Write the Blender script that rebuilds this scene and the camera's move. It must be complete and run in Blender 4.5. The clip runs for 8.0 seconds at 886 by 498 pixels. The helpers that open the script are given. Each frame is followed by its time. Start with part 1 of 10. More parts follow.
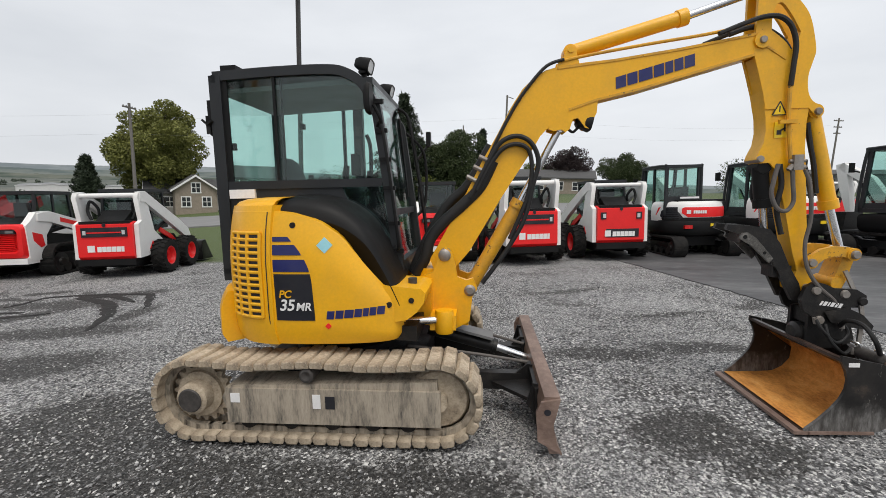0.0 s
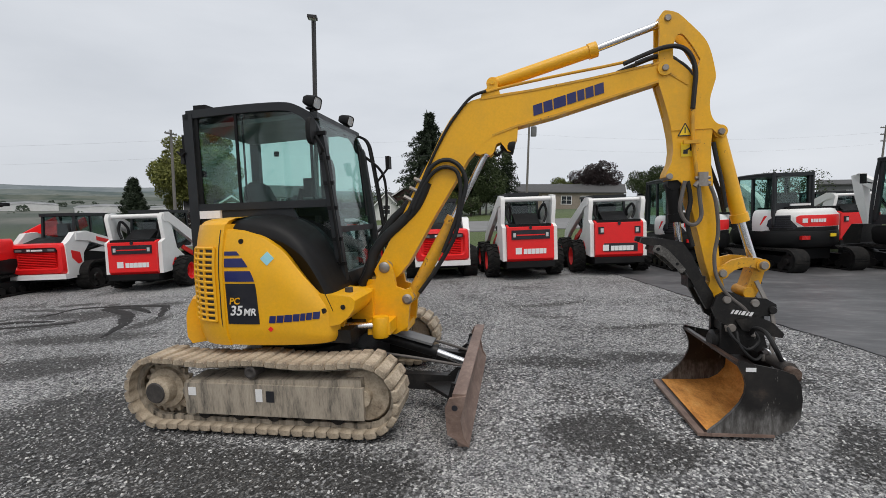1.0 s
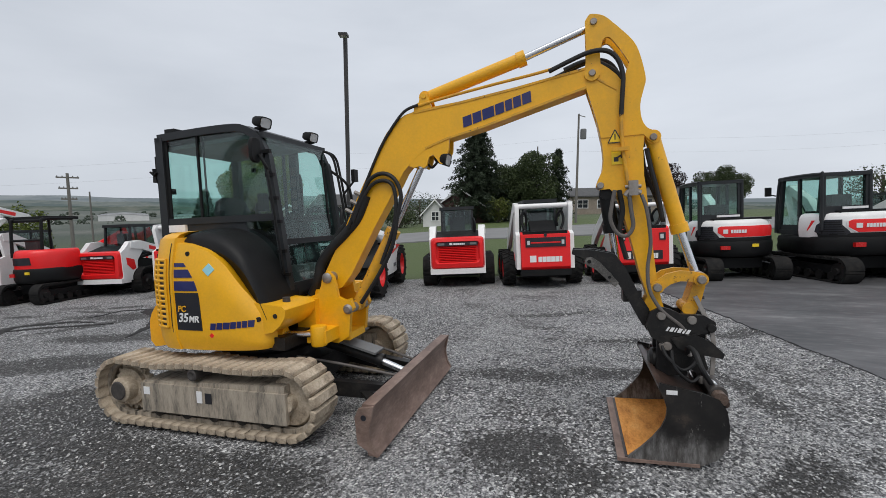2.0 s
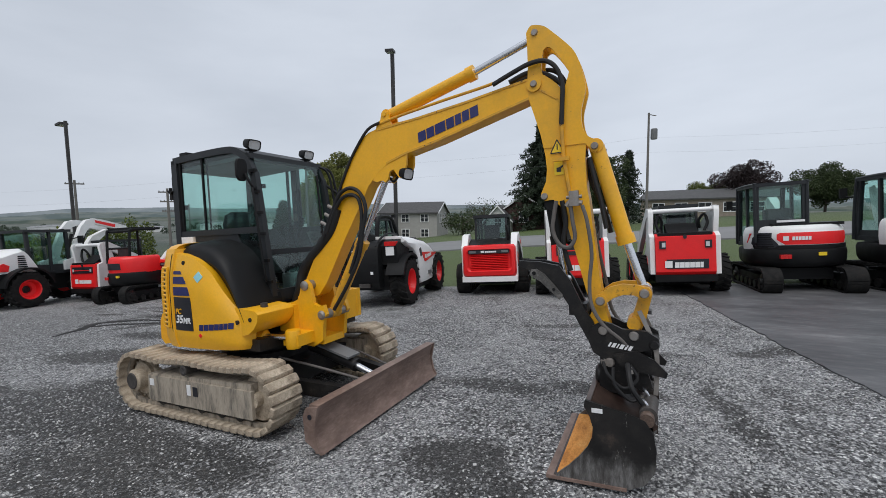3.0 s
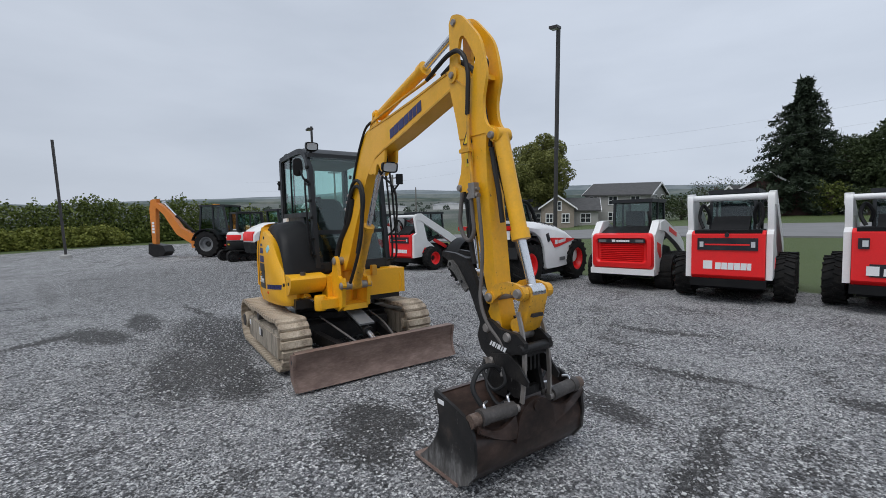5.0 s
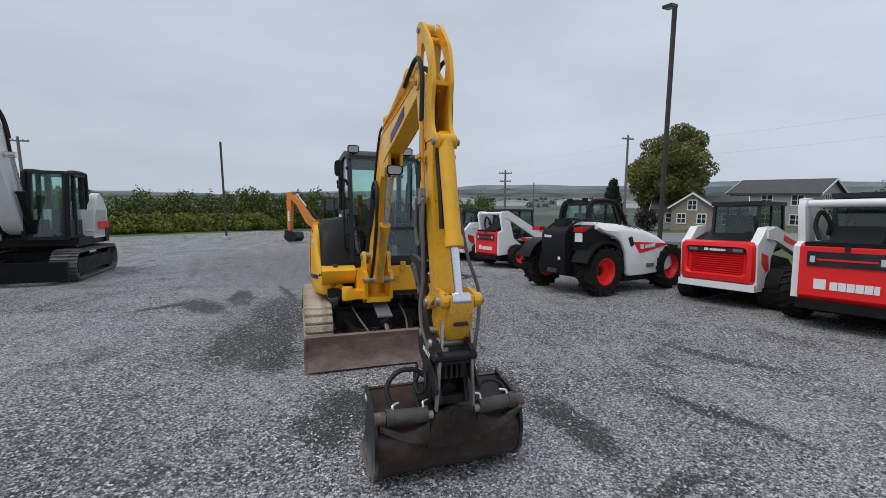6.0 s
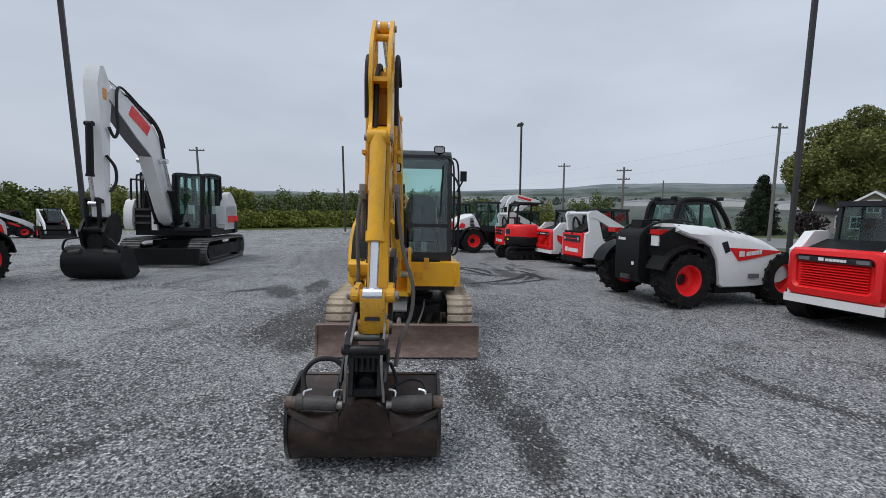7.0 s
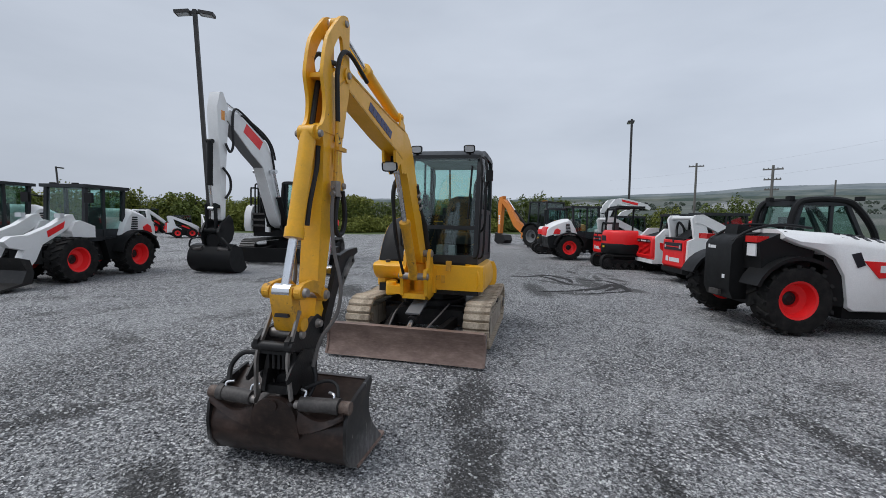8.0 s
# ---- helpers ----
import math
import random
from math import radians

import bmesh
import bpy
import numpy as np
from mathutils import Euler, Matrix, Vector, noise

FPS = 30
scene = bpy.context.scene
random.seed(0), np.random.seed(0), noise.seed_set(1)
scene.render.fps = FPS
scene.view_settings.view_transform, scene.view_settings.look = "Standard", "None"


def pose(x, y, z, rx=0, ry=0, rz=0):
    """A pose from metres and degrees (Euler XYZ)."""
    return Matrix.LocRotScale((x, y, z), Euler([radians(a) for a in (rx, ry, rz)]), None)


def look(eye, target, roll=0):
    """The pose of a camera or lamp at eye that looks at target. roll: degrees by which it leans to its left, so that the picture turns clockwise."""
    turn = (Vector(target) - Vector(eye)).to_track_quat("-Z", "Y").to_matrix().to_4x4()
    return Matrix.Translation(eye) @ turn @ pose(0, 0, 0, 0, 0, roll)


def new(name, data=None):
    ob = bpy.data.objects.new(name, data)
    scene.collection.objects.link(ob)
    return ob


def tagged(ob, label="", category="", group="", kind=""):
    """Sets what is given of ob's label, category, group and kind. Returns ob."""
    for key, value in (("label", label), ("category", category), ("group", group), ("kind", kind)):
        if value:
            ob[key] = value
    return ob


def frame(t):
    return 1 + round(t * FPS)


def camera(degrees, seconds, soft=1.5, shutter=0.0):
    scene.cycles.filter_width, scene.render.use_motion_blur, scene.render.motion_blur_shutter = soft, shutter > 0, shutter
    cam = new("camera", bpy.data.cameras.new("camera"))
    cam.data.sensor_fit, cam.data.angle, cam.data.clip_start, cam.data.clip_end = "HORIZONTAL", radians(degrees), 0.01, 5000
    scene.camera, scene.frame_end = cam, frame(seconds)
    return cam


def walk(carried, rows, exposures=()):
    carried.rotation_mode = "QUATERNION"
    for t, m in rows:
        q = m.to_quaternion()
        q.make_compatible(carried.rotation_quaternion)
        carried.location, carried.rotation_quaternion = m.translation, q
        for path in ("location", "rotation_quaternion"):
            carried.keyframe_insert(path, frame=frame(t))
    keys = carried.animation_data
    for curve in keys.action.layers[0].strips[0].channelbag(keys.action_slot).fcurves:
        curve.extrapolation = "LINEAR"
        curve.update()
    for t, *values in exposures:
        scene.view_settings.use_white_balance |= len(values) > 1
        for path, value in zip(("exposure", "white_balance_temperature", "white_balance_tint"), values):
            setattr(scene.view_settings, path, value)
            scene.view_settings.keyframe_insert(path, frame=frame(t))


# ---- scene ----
cam = camera(92.0, 8.0, soft=0.5)
PATH = [
    (0, (0.844, -0.277, 1.526), (0.294, 1.631, 1.287), -1.2),
    (0.5, (1.277, -0.431, 1.514), (0.667, 1.464, 1.331), -1.4),
    (1, (1.636, -0.37, 1.52), (0.947, 1.5, 1.359), -1.9),
    (1.5, (2.039, -0.152, 1.522), (1.243, 1.677, 1.377), -2.2),
    (2, (2.528, -0.014, 1.533), (1.599, 1.752, 1.409), -2.5),
    (3.5, (3.668, 0.666, 1.531), (2.315, 2.137, 1.458), -2.9),
    (4, (4.016, 1.014, 1.513), (2.501, 2.317, 1.427), -2.7),
    (4.5, (4.429, 1.377, 1.5), (2.749, 2.457, 1.391), -2.2),
    (6, (5.148, 2.903, 1.569), (3.174, 3.191, 1.423), 0.3),
    (6.5, (5.169, 3.471, 1.583), (3.175, 3.486, 1.431), 1.0),
    (7, (5.115, 4.095, 1.559), (3.139, 3.83, 1.404), 1.1),
    (7.5, (4.88, 4.627, 1.517), (2.958, 4.095, 1.368), 1.1),
    (8, (4.597, 5.191, 1.524), (2.769, 4.392, 1.387), 1.3),
]
EXPOSURES = [(0, 0.22, 6850, 10), (0.5, 0.1, 6850, 10), (1.0, 0.04, 6700, 10), (2.0, -0.01, 6500, 10), (3.5, -0.06, 6250, 10), (6.0, -0.11, 6150, 10), (7.0, -0.1, 6150, 10), (8, -0.07, 6150, 10)]
walk(cam, [(t, look(eye, target, roll)) for t, eye, target, roll in PATH], EXPOSURES)

# ---- world and sun: an overcast afternoon ----
world = bpy.data.worlds.new("overcast_sky")
scene.world = world
world.use_nodes = True


def build_sky():
    nt = world.node_tree
    nt.nodes.clear()
    out = nt.nodes.new("ShaderNodeOutputWorld")
    bg = nt.nodes.new("ShaderNodeBackground")
    sky = nt.nodes.new("ShaderNodeTexSky")
    sky.sky_type, sky.sun_disc = "NISHITA", False
    sky.sun_elevation, sky.sun_rotation = radians(62), radians(149)
    sky.air_density, sky.dust_density = 1.0, 6.0
    tint = nt.nodes.new("ShaderNodeMix")
    tint.data_type, tint.blend_type = "RGBA", "MULTIPLY"
    tint.inputs[0].default_value = 1.0
    nt.links.new(sky.outputs[0], tint.inputs[6])
    tint.inputs[7].default_value = (0.1, 0.1, 0.1, 1)
    coord = nt.nodes.new("ShaderNodeTexCoord")
    stretch = nt.nodes.new("ShaderNodeMapping")
    stretch.inputs["Scale"].default_value = (1.0, 1.0, 3.5)
    nt.links.new(coord.outputs["Generated"], stretch.inputs[0])
    cloud = nt.nodes.new("ShaderNodeTexNoise")
    cloud.inputs["Scale"].default_value, cloud.inputs["Detail"].default_value = 2.2, 6.0
    cloud.inputs["Roughness"].default_value = 0.5
    nt.links.new(stretch.outputs[0], cloud.inputs["Vector"])
    ramp = nt.nodes.new("ShaderNodeValToRGB")
    ramp.color_ramp.elements[0].position, ramp.color_ramp.elements[1].position = 0.3, 0.72
    ramp.color_ramp.elements[0].color = (0.63, 0.675, 0.745, 1)
    ramp.color_ramp.elements[1].color = (0.76, 0.805, 0.875, 1)
    nt.links.new(cloud.outputs["Fac"], ramp.inputs[0])
    mix = nt.nodes.new("ShaderNodeMix")
    mix.data_type = "RGBA"
    mix.inputs[0].default_value = 0.9
    nt.links.new(tint.outputs[2], mix.inputs[6])
    nt.links.new(ramp.outputs[0], mix.inputs[7])
    nt.links.new(mix.outputs[2], bg.inputs["Color"])
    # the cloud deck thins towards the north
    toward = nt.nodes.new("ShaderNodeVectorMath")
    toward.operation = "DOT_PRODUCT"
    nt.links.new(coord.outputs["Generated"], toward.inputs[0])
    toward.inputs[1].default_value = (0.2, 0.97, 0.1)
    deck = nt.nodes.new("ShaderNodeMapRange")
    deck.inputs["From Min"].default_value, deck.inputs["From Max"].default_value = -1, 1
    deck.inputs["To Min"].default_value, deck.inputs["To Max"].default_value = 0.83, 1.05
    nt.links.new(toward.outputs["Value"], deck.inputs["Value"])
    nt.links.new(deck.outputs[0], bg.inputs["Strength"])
    nt.links.new(bg.outputs[0], out.inputs[0])


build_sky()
sun_data = bpy.data.lights.new("sun", "SUN")
sun_data.energy, sun_data.angle, sun_data.color = 1.5, radians(45), (1.0, 0.97, 0.93)
sun = new("sun", sun_data)
sun.matrix_world = look((6, -10, 22), (0, 0, 0))
# ---- materials ----
def _nodes(name):
    m = bpy.data.materials.new(name)
    m.use_nodes = True
    nt = m.node_tree
    return m, nt, nt.nodes["Principled BSDF"]


def _noise(nt, scale, detail=4.0, rough=0.55, vector=None):
    n = nt.nodes.new("ShaderNodeTexNoise")
    n.inputs["Scale"].default_value, n.inputs["Detail"].default_value = scale, detail
    n.inputs["Roughness"].default_value = rough
    if vector is None:
        c = nt.nodes.new("ShaderNodeTexCoord")
        vector = c.outputs["Object"]
    nt.links.new(vector, n.inputs["Vector"])
    return n.outputs["Fac"]


def _ramp(nt, fac, stops):
    r = nt.nodes.new("ShaderNodeValToRGB")
    e = r.color_ramp.elements
    while len(e) < len(stops):
        e.new(0.5)
    for k, (p, c) in enumerate(stops):
        e[k].position, e[k].color = p, (*c, 1)
    nt.links.new(fac, r.inputs[0])
    return r.outputs[0]


def _mix(nt, fac, a, b):
    m = nt.nodes.new("ShaderNodeMix")
    m.data_type = "RGBA"
    for socket, v in ((m.inputs[0], fac), (m.inputs[6], a), (m.inputs[7], b)):
        if isinstance(v, (int, float)):
            socket.default_value = v
        elif isinstance(v, tuple):
            socket.default_value = (*v, 1)
        else:
            nt.links.new(v, socket)
    return m.outputs[2]


def _bump(nt, bsdf, height, strength, distance=0.01):
    b = nt.nodes.new("ShaderNodeBump")
    b.inputs["Strength"].default_value, b.inputs["Distance"].default_value = strength, distance
    nt.links.new(height, b.inputs["Height"])
    nt.links.new(b.outputs[0], bsdf.inputs["Normal"])


def paint(name, col, rough=0.4, metal=0.0, dirt=(0.22, 0.2, 0.17), amount=0.25, scale=3.0, grain=60.0, bump=0.08, coat=0.0, spec=0.5, chips=0.0):
    """Painted or moulded surface with soft dust patches, fine scratches and a faint orange peel."""
    m, nt, b = _nodes(name)
    big = _ramp(nt, _noise(nt, scale, 6, 0.65), [(0.42, (0, 0, 0)), (0.78, (1, 1, 1))])
    fine = _noise(nt, grain, 3, 0.6)
    lo, hi = tuple(c * 0.88 for c in col), tuple(min(1, c * 1.1) for c in col)
    base = _mix(nt, fine, lo, hi)
    amt = nt.nodes.new("ShaderNodeMath")
    amt.operation, amt.inputs[1].default_value = "MULTIPLY", amount
    nt.links.new(big, amt.inputs[0])
    colour = _mix(nt, amt.outputs[0], base, dirt)
    if chips:
        spot = _ramp(nt, _noise(nt, 26.0, 5, 0.7), [(chips, (0, 0, 0)), (chips + 0.03, (1, 1, 1))])
        where = _ramp(nt, _noise(nt, 2.6, 3, 0.6), [(0.46, (0, 0, 0)), (0.6, (1, 1, 1))])
        both = nt.nodes.new("ShaderNodeMath")
        both.operation = "MULTIPLY"
        nt.links.new(spot, both.inputs[0])
        nt.links.new(where, both.inputs[1])
        colour = _mix(nt, both.outputs[0], colour, (0.07, 0.045, 0.03))
    nt.links.new(colour, b.inputs["Base Color"])
    r = nt.nodes.new("ShaderNodeMapRange")
    r.inputs["To Min"].default_value, r.inputs["To Max"].default_value = rough, min(1, rough + 0.3)
    nt.links.new(big, r.inputs["Value"])
    nt.links.new(r.outputs[0], b.inputs["Roughness"])
    b.inputs["Metallic"].default_value = metal
    b.inputs["Coat Weight"].default_value = coat
    b.inputs["Specular IOR Level"].default_value = spec
    if bump:
        _bump(nt, b, fine, bump, 0.004)
    return m


def worn(name, stops, scale=6.0, rough=0.75, bump=0.4, streak=(1, 1, 1), metal=0.0):
    """Rusty, muddy or weathered surface: a ramp of colours over streaked noise."""
    m, nt, b = _nodes(name)
    c = nt.nodes.new("ShaderNodeTexCoord")
    mp = nt.nodes.new("ShaderNodeMapping")
    mp.inputs["Scale"].default_value = streak
    nt.links.new(c.outputs["Object"], mp.inputs[0])
    f = _noise(nt, scale, 8, 0.68, mp.outputs[0])
    g = _noise(nt, scale * 9, 4, 0.6, mp.outputs[0])
    col = _ramp(nt, f, stops)
    nt.links.new(_mix(nt, 0.25, col, _ramp(nt, g, stops)), b.inputs["Base Color"])
    b.inputs["Roughness"].default_value, b.inputs["Metallic"].default_value = rough, metal
    b.inputs["Specular IOR Level"].default_value = 0.35
    _bump(nt, b, g, bump, 0.006)
    return m


def pane(name, tint, gloss=0.04):
    """Tinted flat glass: light passes straight through and the surface mirrors by Fresnel."""
    m, nt, b = _nodes(name)
    nt.nodes.remove(b)
    out = nt.nodes["Material Output"]
    see = nt.nodes.new("ShaderNodeBsdfTransparent")
    see.inputs[0].default_value = (*tint, 1)
    gl = nt.nodes.new("ShaderNodeBsdfGlossy")
    gl.inputs["Roughness"].default_value = gloss
    lw = nt.nodes.new("ShaderNodeLayerWeight")
    lw.inputs["Blend"].default_value = 0.5
    pw = nt.nodes.new("ShaderNodeMath")
    pw.operation, pw.inputs[1].default_value = "POWER", 4.0
    nt.links.new(lw.outputs["Facing"], pw.inputs[0])
    fr = nt.nodes.new("ShaderNodeMath")
    fr.operation, fr.inputs[1].default_value, fr.inputs[2].default_value = "MULTIPLY_ADD", 0.6, 0.055
    nt.links.new(pw.outputs[0], fr.inputs[0])
    mx = nt.nodes.new("ShaderNodeMixShader")
    nt.links.new(fr.outputs[0], mx.inputs[0])
    nt.links.new(see.outputs[0], mx.inputs[1])
    nt.links.new(gl.outputs[0], mx.inputs[2])
    nt.links.new(mx.outputs[0], out.inputs[0])
    return m


YELLOW = paint("yellow_paint", (0.89, 0.45, 0.009), 0.34, dirt=(0.5, 0.29, 0.045), amount=0.3, coat=0.12)
YELLOW_ARM = paint("scuffed_yellow_paint", (0.87, 0.44, 0.009), 0.36, dirt=(0.42, 0.25, 0.05), amount=0.45, scale=5, coat=0.1, chips=0.66)
YELLOW_WORN = paint("worn_yellow_paint", (0.74, 0.37, 0.016), 0.45, dirt=(0.2, 0.14, 0.08), amount=0.6, scale=9, chips=0.6)
BLACK = paint("black_plastic", (0.008, 0.0083, 0.009), 0.45, dirt=(0.03, 0.03, 0.029), amount=0.25, spec=0.22)
CAB = paint("charcoal_cab_paint", (0.021, 0.0235, 0.0265), 0.4, dirt=(0.045, 0.049, 0.053), amount=0.3, spec=0.35)
RUBBER = paint("black_rubber", (0.0095, 0.0095, 0.0098), 0.75, dirt=(0.055, 0.051, 0.046), amount=0.55, scale=8, bump=0.3, spec=0.2)
HOSE = paint("hose_rubber", (0.008, 0.008, 0.009), 0.6, dirt=(0.03, 0.03, 0.028), amount=0.5, scale=12)
GREYHOSE = paint("sleeved_hose", (0.11, 0.10, 0.095), 0.7, dirt=(0.2, 0.18, 0.16), amount=0.5, scale=14)
CHROME = paint("chrome_rod", (0.75, 0.76, 0.78), 0.18, 1.0, amount=0.1, bump=0)
STEEL = paint("bare_steel", (0.34, 0.32, 0.30), 0.45, 0.7, dirt=(0.18, 0.13, 0.09), amount=0.5, scale=10)
DARKSTEEL = worn("oily_black_steel", [(0.3, (0.008, 0.008, 0.009)), (0.54, (0.014, 0.0132, 0.013)), (0.66, (0.034, 0.03, 0.027)), (0.78, (0.15, 0.135, 0.12))], 7, 0.42, 0.3)
BUCKET = worn("scuffed_bucket_steel", [(0.3, (0.01, 0.0075, 0.007)), (0.48, (0.029, 0.019, 0.0155)), (0.6, (0.062, 0.039, 0.031)), (0.72, (0.12, 0.08, 0.064)), (0.84, (0.3, 0.25, 0.22))], 2.6, 0.3, 0.2, (1, 0.8, 1.2))
TRACKSTEEL = worn("worn_track_steel", [(0.3, (0.05, 0.048, 0.046)), (0.5, (0.13, 0.125, 0.118)), (0.66, (0.24, 0.23, 0.215)), (0.82, (0.38, 0.36, 0.34))], 5, 0.5, 0.3)
MUDMAT = worn("wet_dark_mud", [(0.3, (0.01, 0.0098, 0.0098)), (0.52, (0.02, 0.019, 0.0185)), (0.66, (0.04, 0.038, 0.037)), (0.82, (0.1, 0.098, 0.096))], 9, 0.8, 0.6)


def scuffed_plate():
    """Black paint worn to bare grey steel low down where the plate drags through stone, with long bright scratches."""
    m, nt, b = _nodes("scraped_bucket_plate")
    c = nt.nodes.new("ShaderNodeTexCoord")
    sep = nt.nodes.new("ShaderNodeSeparateXYZ")
    nt.links.new(c.outputs["Object"], sep.inputs[0])
    rag = _noise(nt, 7.0, 6, 0.65, c.outputs["Object"])
    low = nt.nodes.new("ShaderNodeMath")
    low.operation, low.inputs[1].default_value = "MULTIPLY_ADD", 0.34
    nt.links.new(rag, low.inputs[0])
    nt.links.new(sep.outputs["Z"], low.inputs[2])
    bare = nt.nodes.new("ShaderNodeMapRange")
    bare.inputs["From Min"].default_value, bare.inputs["From Max"].default_value = 0.4, 0.27
    bare.inputs["To Max"].default_value = 0.85
    nt.links.new(low.outputs[0], bare.inputs["Value"])
    mp = nt.nodes.new("ShaderNodeMapping")
    mp.inputs["Rotation"].default_value, mp.inputs["Scale"].default_value = (0, radians(-35), 0), (9, 1, 2.2)
    nt.links.new(c.outputs["Object"], mp.inputs[0])
    paint_ = _ramp(nt, _noise(nt, 6, 6, 0.7, c.outputs["Object"]), [(0.4, (0.009, 0.0085, 0.0085)), (0.58, (0.02, 0.018, 0.017)), (0.72, (0.06, 0.045, 0.036))])
    steel = _ramp(nt, _noise(nt, 4, 7, 0.7, mp.outputs[0]), [(0.36, (0.055, 0.05, 0.046)), (0.5, (0.13, 0.125, 0.12)), (0.64, (0.24, 0.235, 0.23))])
    col = _mix(nt, bare.outputs[0], paint_, steel)
    scratch = _ramp(nt, _noise(nt, 3.2, 7, 0.75, mp.outputs[0]), [(0.62, (0, 0, 0)), (0.69, (0.8, 0.8, 0.8))])
    nt.links.new(_mix(nt, scratch, col, (0.42, 0.4, 0.37)), b.inputs["Base Color"])
    b.inputs["Roughness"].default_value, b.inputs["Specular IOR Level"].default_value = 0.34, 0.45
    _bump(nt, b, rag, 0.15, 0.006)
    return m


BUCKETSCUFF = scuffed_plate()
RODEND = worn("rusty_rod_end", [(0.3, (0.04, 0.028, 0.022)), (0.5, (0.11, 0.075, 0.058)), (0.68, (0.22, 0.17, 0.14)), (0.82, (0.4, 0.36, 0.32))], 14, 0.5, 0.3)
DULLCAST = worn("scraped_cast_steel", [(0.3, (0.03, 0.029, 0.027)), (0.5, (0.1, 0.096, 0.09)), (0.64, (0.24, 0.23, 0.215)), (0.8, (0.42, 0.4, 0.37))], 11, 0.5, 0.3)
DULL = worn("dull_grey_steel", [(0.3, (0.03, 0.028, 0.027)), (0.55, (0.075, 0.068, 0.064)), (0.75, (0.16, 0.145, 0.135))], 6, 0.5, 0.2)
STICKER = paint("yellow_sticker", (0.9, 0.62, 0.02), 0.35, amount=0.1)
RUST = worn("orange_rust", [(0.3, (0.16, 0.07, 0.025)), (0.42, (0.48, 0.19, 0.04)), (0.54, (0.7, 0.31, 0.07)), (0.68, (0.78, 0.42, 0.14)), (0.84, (0.4, 0.25, 0.14))], 5, 0.75, 0.4, (2, 0.8, 1))
BLADE = worn("rust_brown_blade", [(0.3, (0.1, 0.064, 0.052)), (0.5, (0.21, 0.145, 0.118)), (0.66, (0.34, 0.25, 0.21)), (0.8, (0.52, 0.43, 0.38))], 4, 0.5, 0.3, (1, 0.5, 1.5))
CLAY = worn("clay_dusted_steel", [(0.3, (0.11, 0.085, 0.062)), (0.44, (0.35, 0.285, 0.21)), (0.6, (0.56, 0.475, 0.365)), (0.8, (0.7, 0.62, 0.5))], 8, 0.85, 0.6)
CLAYFRAME = worn("scraped_track_frame", [(0.33, (0.04, 0.039, 0.038)), (0.4, (0.18, 0.16, 0.132)), (0.5, (0.37, 0.32, 0.255)), (0.8, (0.55, 0.48, 0.39))], 5, 0.8, 0.4, (2.6, 1, 0.5))
RED = paint("red_paint", (0.86, 0.014, 0.016), 0.35, dirt=(0.62, 0.026, 0.026), amount=0.3, coat=0.08)
WHITE = paint("white_paint", (0.84, 0.84, 0.83), 0.32, dirt=(0.62, 0.6, 0.57), amount=0.3, coat=0.15)
ORANGE = paint("orange_paint", (0.72, 0.23, 0.03), 0.4, dirt=(0.35, 0.15, 0.05), amount=0.4)
BLUE = paint("navy_decal", (0.012, 0.018, 0.12), 0.35, amount=0.1)
DECALBLACK = paint("black_decal", (0.012, 0.013, 0.02), 0.35, amount=0.1)
DECALWHITE = paint("white_decal", (0.85, 0.85, 0.85), 0.4, amount=0.1)
CYAN = paint("pale_blue_sticker", (0.3, 0.62, 0.7), 0.4, amount=0.15)
AMBER = paint("amber_lens", (0.8, 0.3, 0.02), 0.2, amount=0.1)
REDLENS = paint("red_lens", (0.6, 0.01, 0.01), 0.15, amount=0.1)
LENS = paint("lamp_lens", (0.6, 0.62, 0.63), 0.12, amount=0.15)
GREY = paint("grey_paint", (0.16, 0.165, 0.17), 0.45, amount=0.3)
SEATCLOTH = paint("dark_seat_vinyl", (0.025, 0.026, 0.03), 0.7, amount=0.2)
GLASS = pane("green_tinted_glass", (0.82, 0.935, 0.91))
DARKGLASS = pane("dark_tinted_glass", (0.68, 0.76, 0.76))


